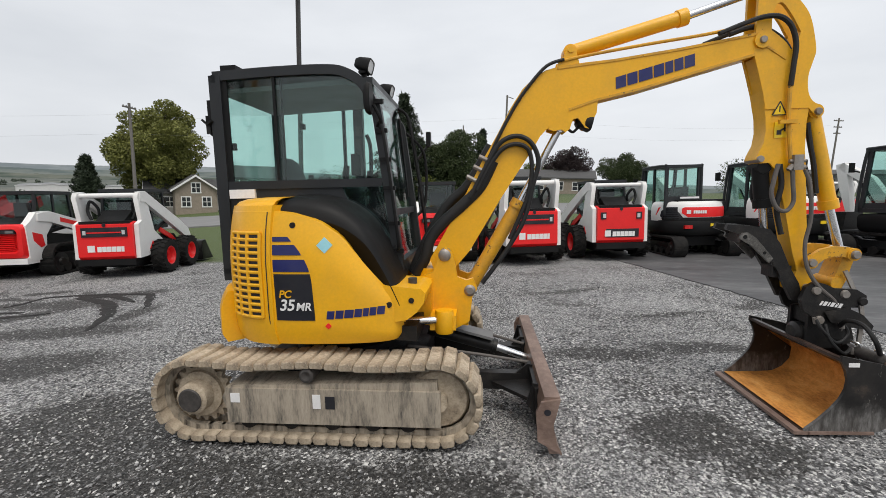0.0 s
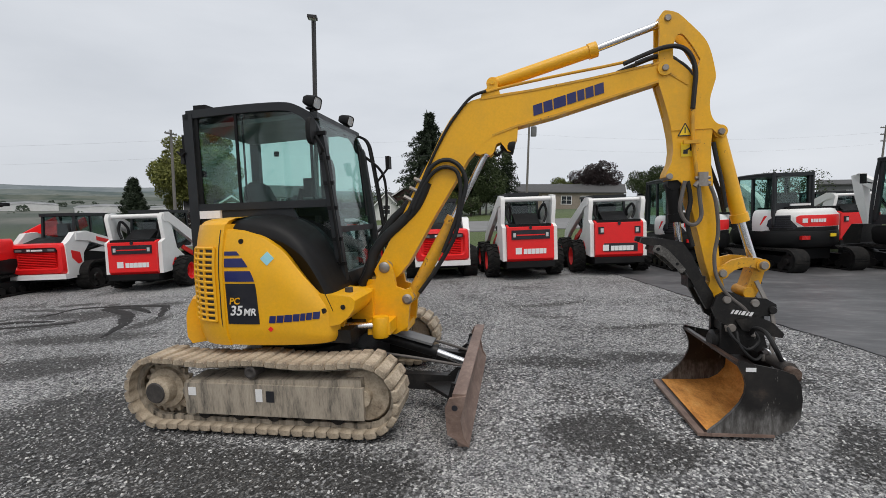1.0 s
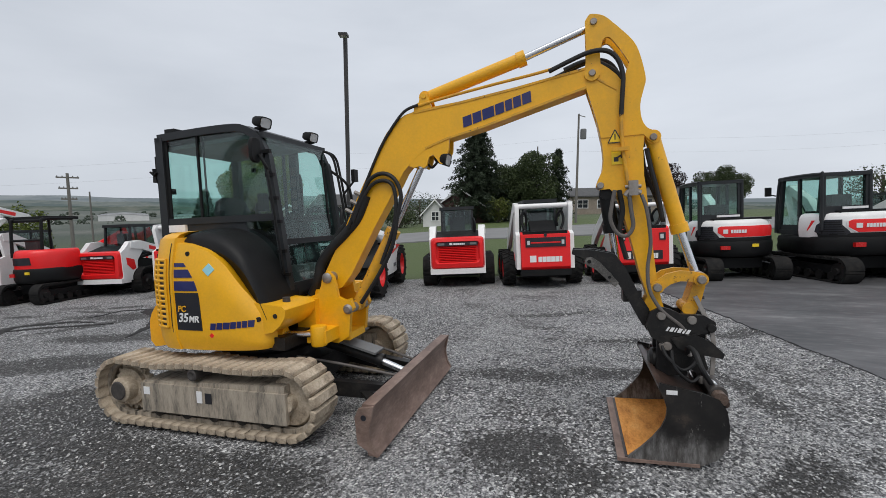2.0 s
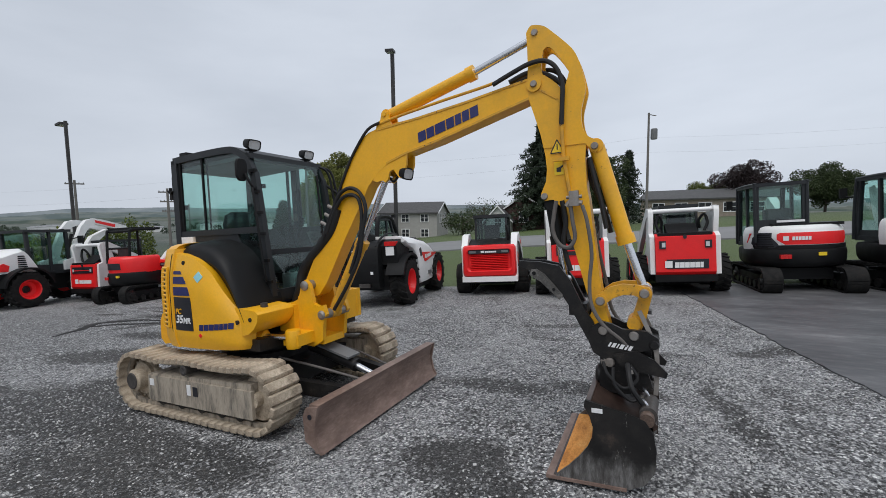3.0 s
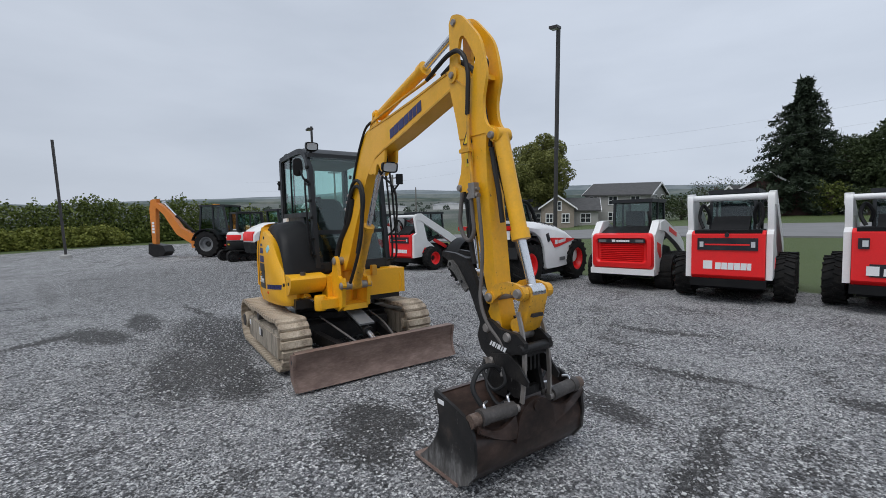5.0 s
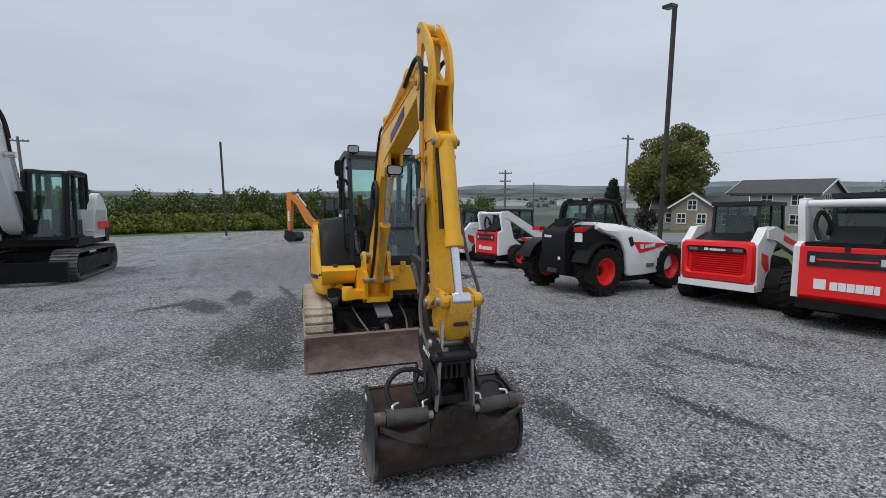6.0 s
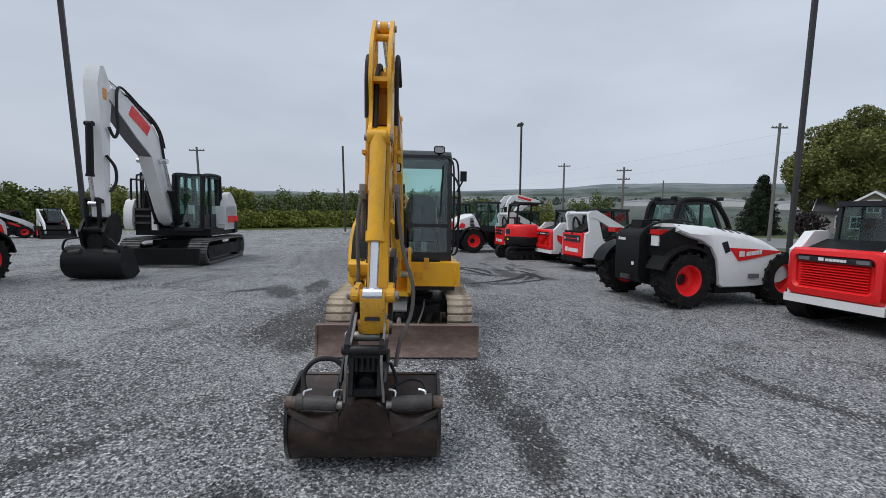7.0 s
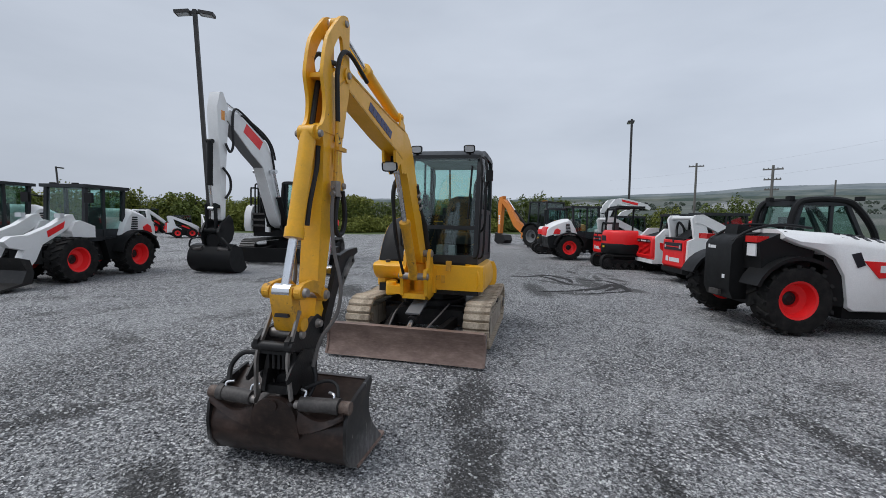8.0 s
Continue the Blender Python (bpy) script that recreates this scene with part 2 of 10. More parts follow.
def gravel_material():
    m, nt, b = _nodes("crushed_stone_and_grass")
    c = nt.nodes.new("ShaderNodeTexCoord")
    obj = c.outputs["Object"]
    # stones of uneven outline: the cells are pulled about by a fine noise
    jitter = nt.nodes.new("ShaderNodeTexNoise")
    jitter.inputs["Scale"].default_value, jitter.inputs["Detail"].default_value = 55.0, 3.0
    nt.links.new(obj, jitter.inputs["Vector"])
    uneven = nt.nodes.new("ShaderNodeVectorMath")
    uneven.operation = "MULTIPLY_ADD"
    nt.links.new(jitter.outputs["Color"], uneven.inputs[0])
    uneven.inputs[1].default_value = (0.034, 0.034, 0.0)
    nt.links.new(obj, uneven.inputs[2])
    v = nt.nodes.new("ShaderNodeTexVoronoi")
    v.inputs["Scale"].default_value = 52.0
    nt.links.new(uneven.outputs[0], v.inputs["Vector"])
    v2 = nt.nodes.new("ShaderNodeTexVoronoi")
    v2.inputs["Scale"].default_value = 120.0
    nt.links.new(uneven.outputs[0], v2.inputs["Vector"])
    bw = nt.nodes.new("ShaderNodeRGBToBW")
    nt.links.new(v.outputs["Color"], bw.inputs[0])
    bw2 = nt.nodes.new("ShaderNodeRGBToBW")
    nt.links.new(v2.outputs["Color"], bw2.inputs[0])
    stone = _ramp(nt, bw.outputs[0], [(0.15, (0.035, 0.036, 0.039)), (0.4, (0.23, 0.232, 0.238)), (0.6, (0.48, 0.48, 0.485)), (0.79, (0.9, 0.9, 0.88))])
    fines = _ramp(nt, bw2.outputs[0], [(0.2, (0.03, 0.031, 0.033)), (0.47, (0.2, 0.202, 0.207)), (0.67, (0.47, 0.47, 0.47)), (0.83, (0.82, 0.82, 0.8))])
    # dark joints where the stones meet the fines below them
    gap = _ramp(nt, v.outputs["Distance"], [(0.35, (1, 1, 1)), (0.62, (0.28, 0.28, 0.29))])
    dark = nt.nodes.new("ShaderNodeMix")
    dark.data_type, dark.blend_type = "RGBA", "MULTIPLY"
    dark.inputs[0].default_value = 1.0
    nt.links.new(stone, dark.inputs[6])
    nt.links.new(gap, dark.inputs[7])
    stone = dark.outputs[2]
    patch = _noise(nt, 0.55, 6, 0.6, obj)
    mp = nt.nodes.new("ShaderNodeMapping")
    mp.inputs["Rotation"].default_value = (0, 0, radians(20))
    mp.inputs["Scale"].default_value = (0.35, 1.6, 1)
    nt.links.new(obj, mp.inputs[0])
    ruts = _noise(nt, 0.8, 5, 0.6, mp.outputs[0])
    wet = _ramp(nt, ruts, [(0.51, (0, 0, 0)), (0.6, (0.6, 0.6, 0.6)), (0.74, (1, 1, 1))])
    small = _noise(nt, 7.0, 4, 0.65, obj)
    blend = nt.nodes.new("ShaderNodeMath")
    blend.operation = "MULTIPLY_ADD"
    nt.links.new(small, blend.inputs[0])
    blend.inputs[1].default_value = 0.8
    nt.links.new(patch, blend.inputs[2])
    base = _mix(nt, _ramp(nt, blend.outputs[0], [(0.8, (0, 0, 0)), (1.0, (1, 1, 1))]), stone, fines)
    mud = _ramp(nt, bw2.outputs[0], [(0.2, (0.012, 0.0118, 0.0115)), (0.6, (0.05, 0.049, 0.0475)), (0.84, (0.12, 0.119, 0.117)), (0.93, (0.42, 0.42, 0.41))])
    # churned muddy spots and wheel ruts: (x, y, half length, half width, heading)
    spots = [(-2.3, 1.3, 1.7, 0.75, 12), (-0.5, 1.1, 1.3, 0.45, 8), (-4.3, 2.3, 1.4, 0.5, 30), (-3.6, 0.2, 1.2, 0.3, 15), (4.2, 5.6, 0.8, 0.16, 120), (3.4, 6.4, 0.7, 0.2, 40),
             (-6.4, 4.0, 1.5, 0.3, 75), (-6.3, 5.2, 0.8, 0.3, 40), (-5.0, 4.2, 0.7, 0.28, 110), (-2.5, 1.9, 0.9, 0.4, 25), (-1.0, 1.5, 1.5, 0.35, 8), (0.1, 1.65, 0.8, 0.4, 15),
             (1.65, 2.65, 0.5, 0.38, 10), (2.0, 2.45, 0.45, 0.25, 40), (1.2, 4.0, 0.8, 0.24, 12), (2.1, 4.35, 0.75, 0.24, 14), (3.1, 4.35, 0.8, 0.14, 115), (0.85, 6.75, 1.05, 0.17, 32), (-2.85, -0.2, 1.0, 0.4, 35), (-10.0, 0.3, 9.0, 4.6, 25), (-1.5, 1.95, 1.7, 0.26, 10), (2.1, 5.6, 0.7, 0.13, 25),
             (2.9, 1.3, 0.55, 0.15, 155), (-6.5, 3.4, 0.9, 0.14, 60), (-7.8, 3.3, 1.0, 0.16, 80), (-6.4, 4.7, 1.5, 0.16, 155), (-7.9, 4.9, 0.6, 0.2, 40), (-2.9, -0.8, 0.8, 0.2, 135), (-6.9, 4.3, 1.5, 0.4, 22), (-5.1, 3.3, 1.3, 0.35, 25), (-4.0, 1.0, 1.6, 0.12, 20), (3.2, 2.9, 0.6, 0.2, 70), (2.9, 0.5, 2.6, 1.4, 10), (-7.5, -1.5, 4.0, 0.35, 28), (-9.5, -3.0, 5.0, 0.3, 20), (-9.0, 3.6, 0.7, 0.16, 20), (-8.0, 4.4, 0.9, 0.12, 10)]
    ragged = nt.nodes.new("ShaderNodeTexNoise")
    ragged.inputs["Scale"].default_value, ragged.inputs["Detail"].default_value = 2.4, 8.0
    ragged.inputs["Roughness"].default_value = 0.74
    nt.links.new(obj, ragged.inputs["Vector"])
    pull = nt.nodes.new("ShaderNodeVectorMath")
    pull.operation = "MULTIPLY_ADD"
    nt.links.new(ragged.outputs["Color"], pull.inputs[0])
    pull.inputs[1].default_value = (0.44, 0.44, 0)
    nt.links.new(obj, pull.inputs[2])
    total = None
    for sx, sy, la, wb, head in spots:
        local = nt.nodes.new("ShaderNodeMapping")
        local.vector_type = "TEXTURE"
        local.inputs["Location"].default_value = (sx + 0.22, sy + 0.22, 0)
        local.inputs["Rotation"].default_value = (0, 0, radians(head))
        local.inputs["Scale"].default_value = (la, wb, 50)
        nt.links.new(pull.outputs[0], local.inputs[0])
        far_off = nt.nodes.new("ShaderNodeVectorMath")
        far_off.operation = "LENGTH"
        nt.links.new(local.outputs[0], far_off.inputs[0])
        near = nt.nodes.new("ShaderNodeMapRange")
        near.inputs["From Min"].default_value, near.inputs["From Max"].default_value = 1.2, 0.5
        near.inputs["To Max"].default_value = 0.55 if wb > 1 or la >= 4 else 1.0
        nt.links.new(far_off.outputs["Value"], near.inputs["Value"])
        if total is None:
            total = near.outputs[0]
        else:
            most = nt.nodes.new("ShaderNodeMath")
            most.operation = "MAXIMUM"
            nt.links.new(total, most.inputs[0])
            nt.links.new(near.outputs[0], most.inputs[1])
            total = most.outputs[0]
    either = nt.nodes.new("ShaderNodeMath")
    either.operation = "MAXIMUM"
    soft_wet = nt.nodes.new("ShaderNodeMath")
    soft_wet.operation, soft_wet.inputs[1].default_value = "MULTIPLY", 0.75
    damp = _ramp(nt, _noise(nt, 0.95, 8, 0.72, obj), [(0.49, (0, 0, 0)), (0.56, (0.6, 0.6, 0.6)), (0.64, (1, 1, 1))])
    wetter = nt.nodes.new("ShaderNodeMath")
    wetter.operation = "MAXIMUM"
    nt.links.new(wet, wetter.inputs[0])
    nt.links.new(damp, wetter.inputs[1])
    nt.links.new(wetter.outputs[0], soft_wet.inputs[0])
    nt.links.new(soft_wet.outputs[0], either.inputs[0])
    nt.links.new(total, either.inputs[1])
    amt = nt.nodes.new("ShaderNodeMath")
    amt.operation, amt.inputs[1].default_value = "MULTIPLY", 0.86
    nt.links.new(either.outputs[0], amt.inputs[0])
    # single pale stones stay on top of the mud
    proud = nt.nodes.new("ShaderNodeMath")
    proud.operation, proud.inputs[1].default_value = "MULTIPLY_ADD", -0.75
    nt.links.new(bw.outputs[0], proud.inputs[0])
    nt.links.new(amt.outputs[0], proud.inputs[2])
    cover = nt.nodes.new("ShaderNodeMapRange")
    cover.inputs["From Min"].default_value, cover.inputs["From Max"].default_value = -0.12, 0.34
    nt.links.new(proud.outputs[0], cover.inputs["Value"])
    gravel = _mix(nt, cover.outputs[0], base, mud)
    # grass begins along the back edge of the yard and beyond its far end
    sep = nt.nodes.new("ShaderNodeSeparateXYZ")
    nt.links.new(obj, sep.inputs[0])
    edge = _noise(nt, 1.7, 4, 0.6, obj)

    def beyond(socket, a, bb):
        add = nt.nodes.new("ShaderNodeMath")
        add.operation = "MULTIPLY_ADD"
        nt.links.new(edge, add.inputs[0])
        add.inputs[1].default_value = 1.2
        nt.links.new(socket, add.inputs[2])
        r = nt.nodes.new("ShaderNodeMapRange")
        r.inputs["From Min"].default_value, r.inputs["From Max"].default_value = a, bb
        nt.links.new(add.outputs[0], r.inputs["Value"])
        return r.outputs[0]

    def toward(nx, ny):
        d = nt.nodes.new("ShaderNodeVectorMath")
        d.operation = "DOT_PRODUCT"
        nt.links.new(obj, d.inputs[0])
        d.inputs[1].default_value = (nx, ny, 0)
        return d.outputs["Value"]
    back = beyond(toward(-0.326, 0.946), 11.2, 11.55)
    end = beyond(toward(-0.79, -0.61), 33.6, 34.4)
    west = beyond(toward(-1, 0), 36.2, 37.0)
    both = nt.nodes.new("ShaderNodeMath")
    both.operation = "MAXIMUM"
    nt.links.new(end, both.inputs[0])
    nt.links.new(west, both.inputs[1])
    end = both.outputs[0]
    mx = nt.nodes.new("ShaderNodeMath")
    mx.operation = "MAXIMUM"
    nt.links.new(back, mx.inputs[0])
    nt.links.new(end, mx.inputs[1])
    blades = _noise(nt, 26, 6, 0.75, obj)
    lawn = _mix(nt, _noise(nt, 0.25, 5, 0.6, obj), _ramp(nt, blades, [(0.3, (0.037, 0.068, 0.012)), (0.7, (0.09, 0.138, 0.03))]),
                _ramp(nt, blades, [(0.3, (0.049, 0.069, 0.017)), (0.7, (0.115, 0.143, 0.038))]))
    far = nt.nodes.new("ShaderNodeVectorMath")
    far.operation = "LENGTH"
    nt.links.new(obj, far.inputs[0])
    fr = nt.nodes.new("ShaderNodeMapRange")
    fr.inputs["From Min"].default_value, fr.inputs["From Max"].default_value = 48, 95
    nt.links.new(far.outputs["Value"], fr.inputs["Value"])
    # far fields and woods carry the haze of distance in their greyed colour
    fields = _ramp(nt, _noise(nt, 0.012, 3, 0.5, obj), [(0.36, (0.07, 0.085, 0.065)), (0.45, (0.12, 0.125, 0.105)), (0.52, (0.08, 0.095, 0.075)), (0.6, (0.15, 0.15, 0.13)), (0.68, (0.1, 0.112, 0.09))])
    woods = _ramp(nt, _noise(nt, 0.02, 5, 0.6, obj), [(0.45, (0, 0, 0)), (0.55, (1, 1, 1))])
    country = _mix(nt, woods, fields, (0.045, 0.06, 0.045))
    green = _mix(nt, fr.outputs[0], lawn, country)
    nt.links.new(_mix(nt, mx.outputs[0], gravel, green), b.inputs["Base Color"])
    b.inputs["Roughness"].default_value = 0.75
    h = nt.nodes.new("ShaderNodeMath")
    h.operation = "MULTIPLY_ADD"
    nt.links.new(v2.outputs["Distance"], h.inputs[0])
    h.inputs[1].default_value = 0.4
    nt.links.new(v.outputs["Distance"], h.inputs[2])
    _bump(nt, b, h.outputs[0], 0.8, 0.02)
    return m


GROUND = gravel_material()


def pebble_material():
    m, nt, b = _nodes("loose_crushed_stone")
    g = nt.nodes.new("ShaderNodeNewGeometry")
    col = _ramp(nt, g.outputs["Random Per Island"], [(0.1, (0.05, 0.052, 0.056)), (0.4, (0.17, 0.172, 0.178)), (0.7, (0.36, 0.36, 0.365)), (0.95, (0.7, 0.7, 0.685))])
    nt.links.new(_mix(nt, 0.15, col, _ramp(nt, _noise(nt, 120, 3), [(0.3, (0.06, 0.06, 0.06)), (0.7, (0.25, 0.25, 0.24))])), b.inputs["Base Color"])
    b.inputs["Roughness"].default_value = 0.7
    return m


PEBBLE = pebble_material()
ASPHALT = worn("worn_asphalt", [(0.34, (0.05, 0.05, 0.053)), (0.48, (0.09, 0.09, 0.094)), (0.58, (0.135, 0.135, 0.138)), (0.66, (0.25, 0.248, 0.245)), (0.78, (0.36, 0.355, 0.345))], 0.9, 0.5, 0.4, (0.5, 1.3, 1))
ROADMAT = worn("pale_road_asphalt", [(0.3, (0.17, 0.17, 0.17)), (0.6, (0.22, 0.22, 0.22)), (0.8, (0.27, 0.27, 0.265))], 0.4, 0.85, 0.1)
# ---- building helpers ----
def thing(name, m, label, category, group="", kind=""):
    ob = new(name)
    ob.empty_display_size = 0.2
    ob.matrix_world = m
    return tagged(ob, label, category, group, kind)


def mesh_from(name, bm, material, smooth=38):
    bmesh.ops.recalc_face_normals(bm, faces=bm.faces[:])
    me = bpy.data.meshes.new(name)
    bm.to_mesh(me)
    bm.free()
    me.materials.append(material)
    for p in me.polygons:
        p.use_smooth = True
    me.set_sharp_from_angle(angle=radians(smooth))
    return me


def part(name, bm, material, parent, label=""):
    ob = new(name, mesh_from(name, bm, material))
    ob.parent = parent
    return tagged(ob, label)


def bmn():
    return bmesh.new()


def _bevel(bm, verts, w, seg=2):
    if w <= 0:
        return
    vs = set(verts)
    edges = [e for e in bm.edges if e.verts[0] in vs and e.verts[1] in vs and len(e.link_faces) == 2 and e.calc_face_angle(0) > 0.35]
    bmesh.ops.bevel(bm, geom=edges, offset=w, segments=seg, affect="EDGES", clamp_overlap=True)


def box(bm, x0, x1, y0, y1, z0, z1, bev=0.0, m=None):
    vs = [bm.verts.new(p) for p in ((x0, y0, z0), (x1, y0, z0), (x1, y1, z0), (x0, y1, z0), (x0, y0, z1), (x1, y0, z1), (x1, y1, z1), (x0, y1, z1))]
    if m:
        for v in vs:
            v.co = m @ v.co
    for f in ((3, 2, 1, 0), (4, 5, 6, 7), (0, 1, 5, 4), (1, 2, 6, 5), (2, 3, 7, 6), (3, 0, 4, 7)):
        bm.faces.new([vs[i] for i in f])
    _bevel(bm, vs, bev)
    return bm


def prism(bm, pts, y0, y1, bev=0.0, axis="y"):
    """A polygon in x and z (or another pair) pushed along the remaining axis."""
    def put(a, b, c):
        return (a, c, b) if axis == "y" else ((a, b, c) if axis == "z" else (c, a, b))
    lo = [bm.verts.new(put(a, b, y0)) for a, b in pts]
    hi = [bm.verts.new(put(a, b, y1)) for a, b in pts]
    n = len(pts)
    bm.faces.new(lo)
    bm.faces.new(hi[::-1])
    for i in range(n):
        bm.faces.new((lo[i], hi[i], hi[(i + 1) % n], lo[(i + 1) % n]))
    _bevel(bm, lo + hi, bev)
    return bm


def loft(bm, rings, close=True, cap=True):
    """Skin over rings of equal count."""
    vr = [[bm.verts.new(p) for p in r] for r in rings]
    n = len(rings[0])
    for a, b in zip(vr, vr[1:]):
        for i in range(n if close else n - 1):
            j = (i + 1) % n
            bm.faces.new((a[i], a[j], b[j], b[i]))
    if cap and close:
        bm.faces.new(vr[0][::-1])
        bm.faces.new(vr[-1])
    return bm


def rod(bm, p0, p1, r, n=14, r2=None):
    p0, p1 = Vector(p0), Vector(p1)
    q = (p1 - p0).to_track_quat("Z", "Y")
    r2 = r if r2 is None else r2
    rings = []
    for p, rr in ((p0, r), (p1, r2)):
        rings.append([p + q @ Vector((rr * math.cos(2 * math.pi * i / n), rr * math.sin(2 * math.pi * i / n), 0)) for i in range(n)])
    return loft(bm, rings)


def beam(bm, p0, p1, w, h, bev=0.0):
    """A box along p0 to p1: w across, h high."""
    p0, p1 = Vector(p0), Vector(p1)
    d = p1 - p0
    side = Vector((0, 0, 1)).cross(d)
    side = side.normalized() if side.length > 1e-6 else Vector((0, 1, 0))
    up = d.cross(side).normalized()
    m = Matrix((( *d.normalized(), 0), (*side, 0), (*up, 0), (0, 0, 0, 1))).transposed()
    m.translation = p0
    return box(bm, 0, d.length, -w / 2, w / 2, -h / 2, h / 2, bev, m)


def sweep(bm, pts, w, h):
    """One bent bar of w (along y) by h (in the plane) along points that share a y."""
    rings = []
    for i, p in enumerate(pts):
        p = Vector(p)
        d = (Vector(pts[min(i + 1, len(pts) - 1)]) - Vector(pts[max(i - 1, 0)])).normalized()
        n = Vector((-d.z, 0, d.x))
        rings.append([p + n * (h / 2) + Vector((0, w / 2 * s, 0)) * 1.0 if k == 0 else p - n * (h / 2) + Vector((0, w / 2 * s, 0)) for k, s in ((0, -1), (0, 1), (1, 1), (1, -1))])
    return loft(bm, rings)


def spline(pts, k=6):
    pts = [Vector(p) for p in pts]
    if len(pts) < 3:
        return pts
    out = []
    for i in range(len(pts) - 1):
        a, b, c, d = pts[max(i - 1, 0)], pts[i], pts[i + 1], pts[min(i + 2, len(pts) - 1)]
        for j in range(k):
            t = j / k
            out.append(0.5 * (2 * b + (c - a) * t + (2 * a - 5 * b + 4 * c - d) * t * t + (3 * b - a - 3 * c + d) * t ** 3))
    return out + [pts[-1]]


def tube(bm, pts, r, n=8, k=6):
    pts = spline(pts, k)
    up = Vector((0.13, 0.31, 0.94)).normalized()
    rings = []
    for i, p in enumerate(pts):
        d = (pts[min(i + 1, len(pts) - 1)] - pts[max(i - 1, 0)]).normalized()
        s = d.cross(up)
        s = s.normalized() if s.length > 1e-4 else Vector((1, 0, 0))
        up = s.cross(d).normalized()
        rings.append([p + s * (r * math.cos(2 * math.pi * j / n)) + up * (r * math.sin(2 * math.pi * j / n)) for j in range(n)])
    return loft(bm, rings)


def lathe(bm, prof, c=(0, 0, 0), n=28, axis="y"):
    """Turn (radius, along) points about an axis through c. Ends at radius 0 close; any other profile closes on itself."""
    rings = []
    solid = prof[0][0] == 0
    for r, a in (prof if solid else [*prof, prof[0]]):
        ring = []
        for i in range(n):
            u, v = max(r, 1e-4) * math.cos(2 * math.pi * i / n), max(r, 1e-4) * math.sin(2 * math.pi * i / n)
            p = (u, a, v) if axis == "y" else ((u, v, a) if axis == "z" else (a, u, v))
            ring.append(Vector(p) + Vector(c))
        rings.append(ring)
    return loft(bm, rings, cap=solid)


def bars(name, parent, material, origin, along, up, widths, h, gap, slant=0.2, thick=0.004, label=""):
    """A row of plain leaning blocks in place of lettering, lying on a surface."""
    bm = bmn()
    o, a, u = Vector(origin), Vector(along).normalized(), Vector(up).normalized()
    nrm = a.cross(u).normalized()
    x = 0.0
    for w in widths:
        q = [o + a * x, o + a * (x + w), o + a * (x + w + slant * h) + u * h, o + a * (x + slant * h) + u * h]
        lo = [bm.verts.new(p) for p in q]
        hi = [bm.verts.new(p + nrm * thick) for p in q]
        bm.faces.new(hi)
        bm.faces.new(lo[::-1])
        for i in range(4):
            bm.faces.new((lo[i], lo[(i + 1) % 4], hi[(i + 1) % 4], hi[i]))
        x += w + gap
    return part(name, bm, material, parent, label)


UP = Vector((0.0555, -0.0136, 0.9984)).normalized()   # true vertical: the yard slopes about three degrees
LEVEL = Vector((0, 0, 1)).rotation_difference(UP).to_matrix().to_4x4()


def smooth(a, b, x):
    t = min(1.0, max(0.0, (x - a) / (b - a)))
    return t * t * (3 - 2 * t)


def across(x, y):
    return -0.326 * x + 0.946 * y


def terrain(x, y):
    """Ground height: a flat yard that eases into level country beyond its edges."""
    r = math.hypot(x, y)
    back, along = across(x, y), 0.946 * x + 0.326 * y
    z = 0.0
    if back > 10.5:
        z += (0.031 * (back - 10.5) + 0.03 * min(0, along + 2)) * smooth(10.5, 20, back)
    if x < -29:
        z += 0.04 * (-29 - x) * (1 - smooth(10, 25, back))
    if r > 60:
        lev = -(UP.x * x + UP.y * y) / UP.z
        side = 0.5 + 0.5 * math.cos(math.atan2(-x, y) - 1.25)
        lev -= (3.0 + 6.0 * side) * smooth(60, 260, r)
        w = smooth(60, 130, r)
        z = z * (1 - w) + lev * w
    return z


def stand(x, y, yaw, z=None):
    """A pose on the yard, square on its surface."""
    return pose(x, y, terrain(x, y) if z is None else z, 0, 0, yaw)


def upright(x, y, yaw=0, z=None):
    """A pose on the ground with its axis truly vertical."""
    return Matrix.Translation((x, y, terrain(x, y) if z is None else z)) @ LEVEL @ pose(0, 0, 0, 0, 0, yaw)
# ---- ground ----
def build_ground():
    def spread(lo, hi, fine, far):
        out, v, step = [], 0.0, fine
        while v < far:
            out.append(v)
            if v > hi:
                step *= 1.16
            v += step
        return out
    pos = spread(0, 40, 1.0, 3600)
    axis_y = sorted({-v for v in pos} | set(pos))
    verts, faces = [], []
    n = len(axis_y)
    for x in axis_y:
        for y in axis_y:
            bump = 0.012 * noise.noise((x * 0.8, y * 0.8, 3)) if math.hypot(x, y) < 45 else 0
            verts.append((x, y, terrain(x, y) + bump - 0.012))
    for i in range(n - 1):
        for j in range(n - 1):
            faces.append((i * n + j, (i + 1) * n + j, (i + 1) * n + j + 1, i * n + j + 1))
    me = bpy.data.meshes.new("ground")
    me.from_pydata(verts, [], faces)
    me.materials.append(GROUND)
    for p in me.polygons:
        p.use_smooth = True
    tagged(new("ground", me), "grey crushed stone yard with damp ruts running into grass and fields", "ground", kind="structure")


build_ground()


def ground_z(x, y):
    """Height of the gravel between the knots of its one-metre grid."""
    i, j = math.floor(x), math.floor(y)
    u, v = x - i, y - j

    def knot(a, b):
        return terrain(a, b) + 0.012 * noise.noise((a * 0.8, b * 0.8, 3)) - 0.012
    return (knot(i, j) * (1 - u) + knot(i + 1, j) * u) * (1 - v) + (knot(i, j + 1) * (1 - u) + knot(i + 1, j + 1) * u) * v


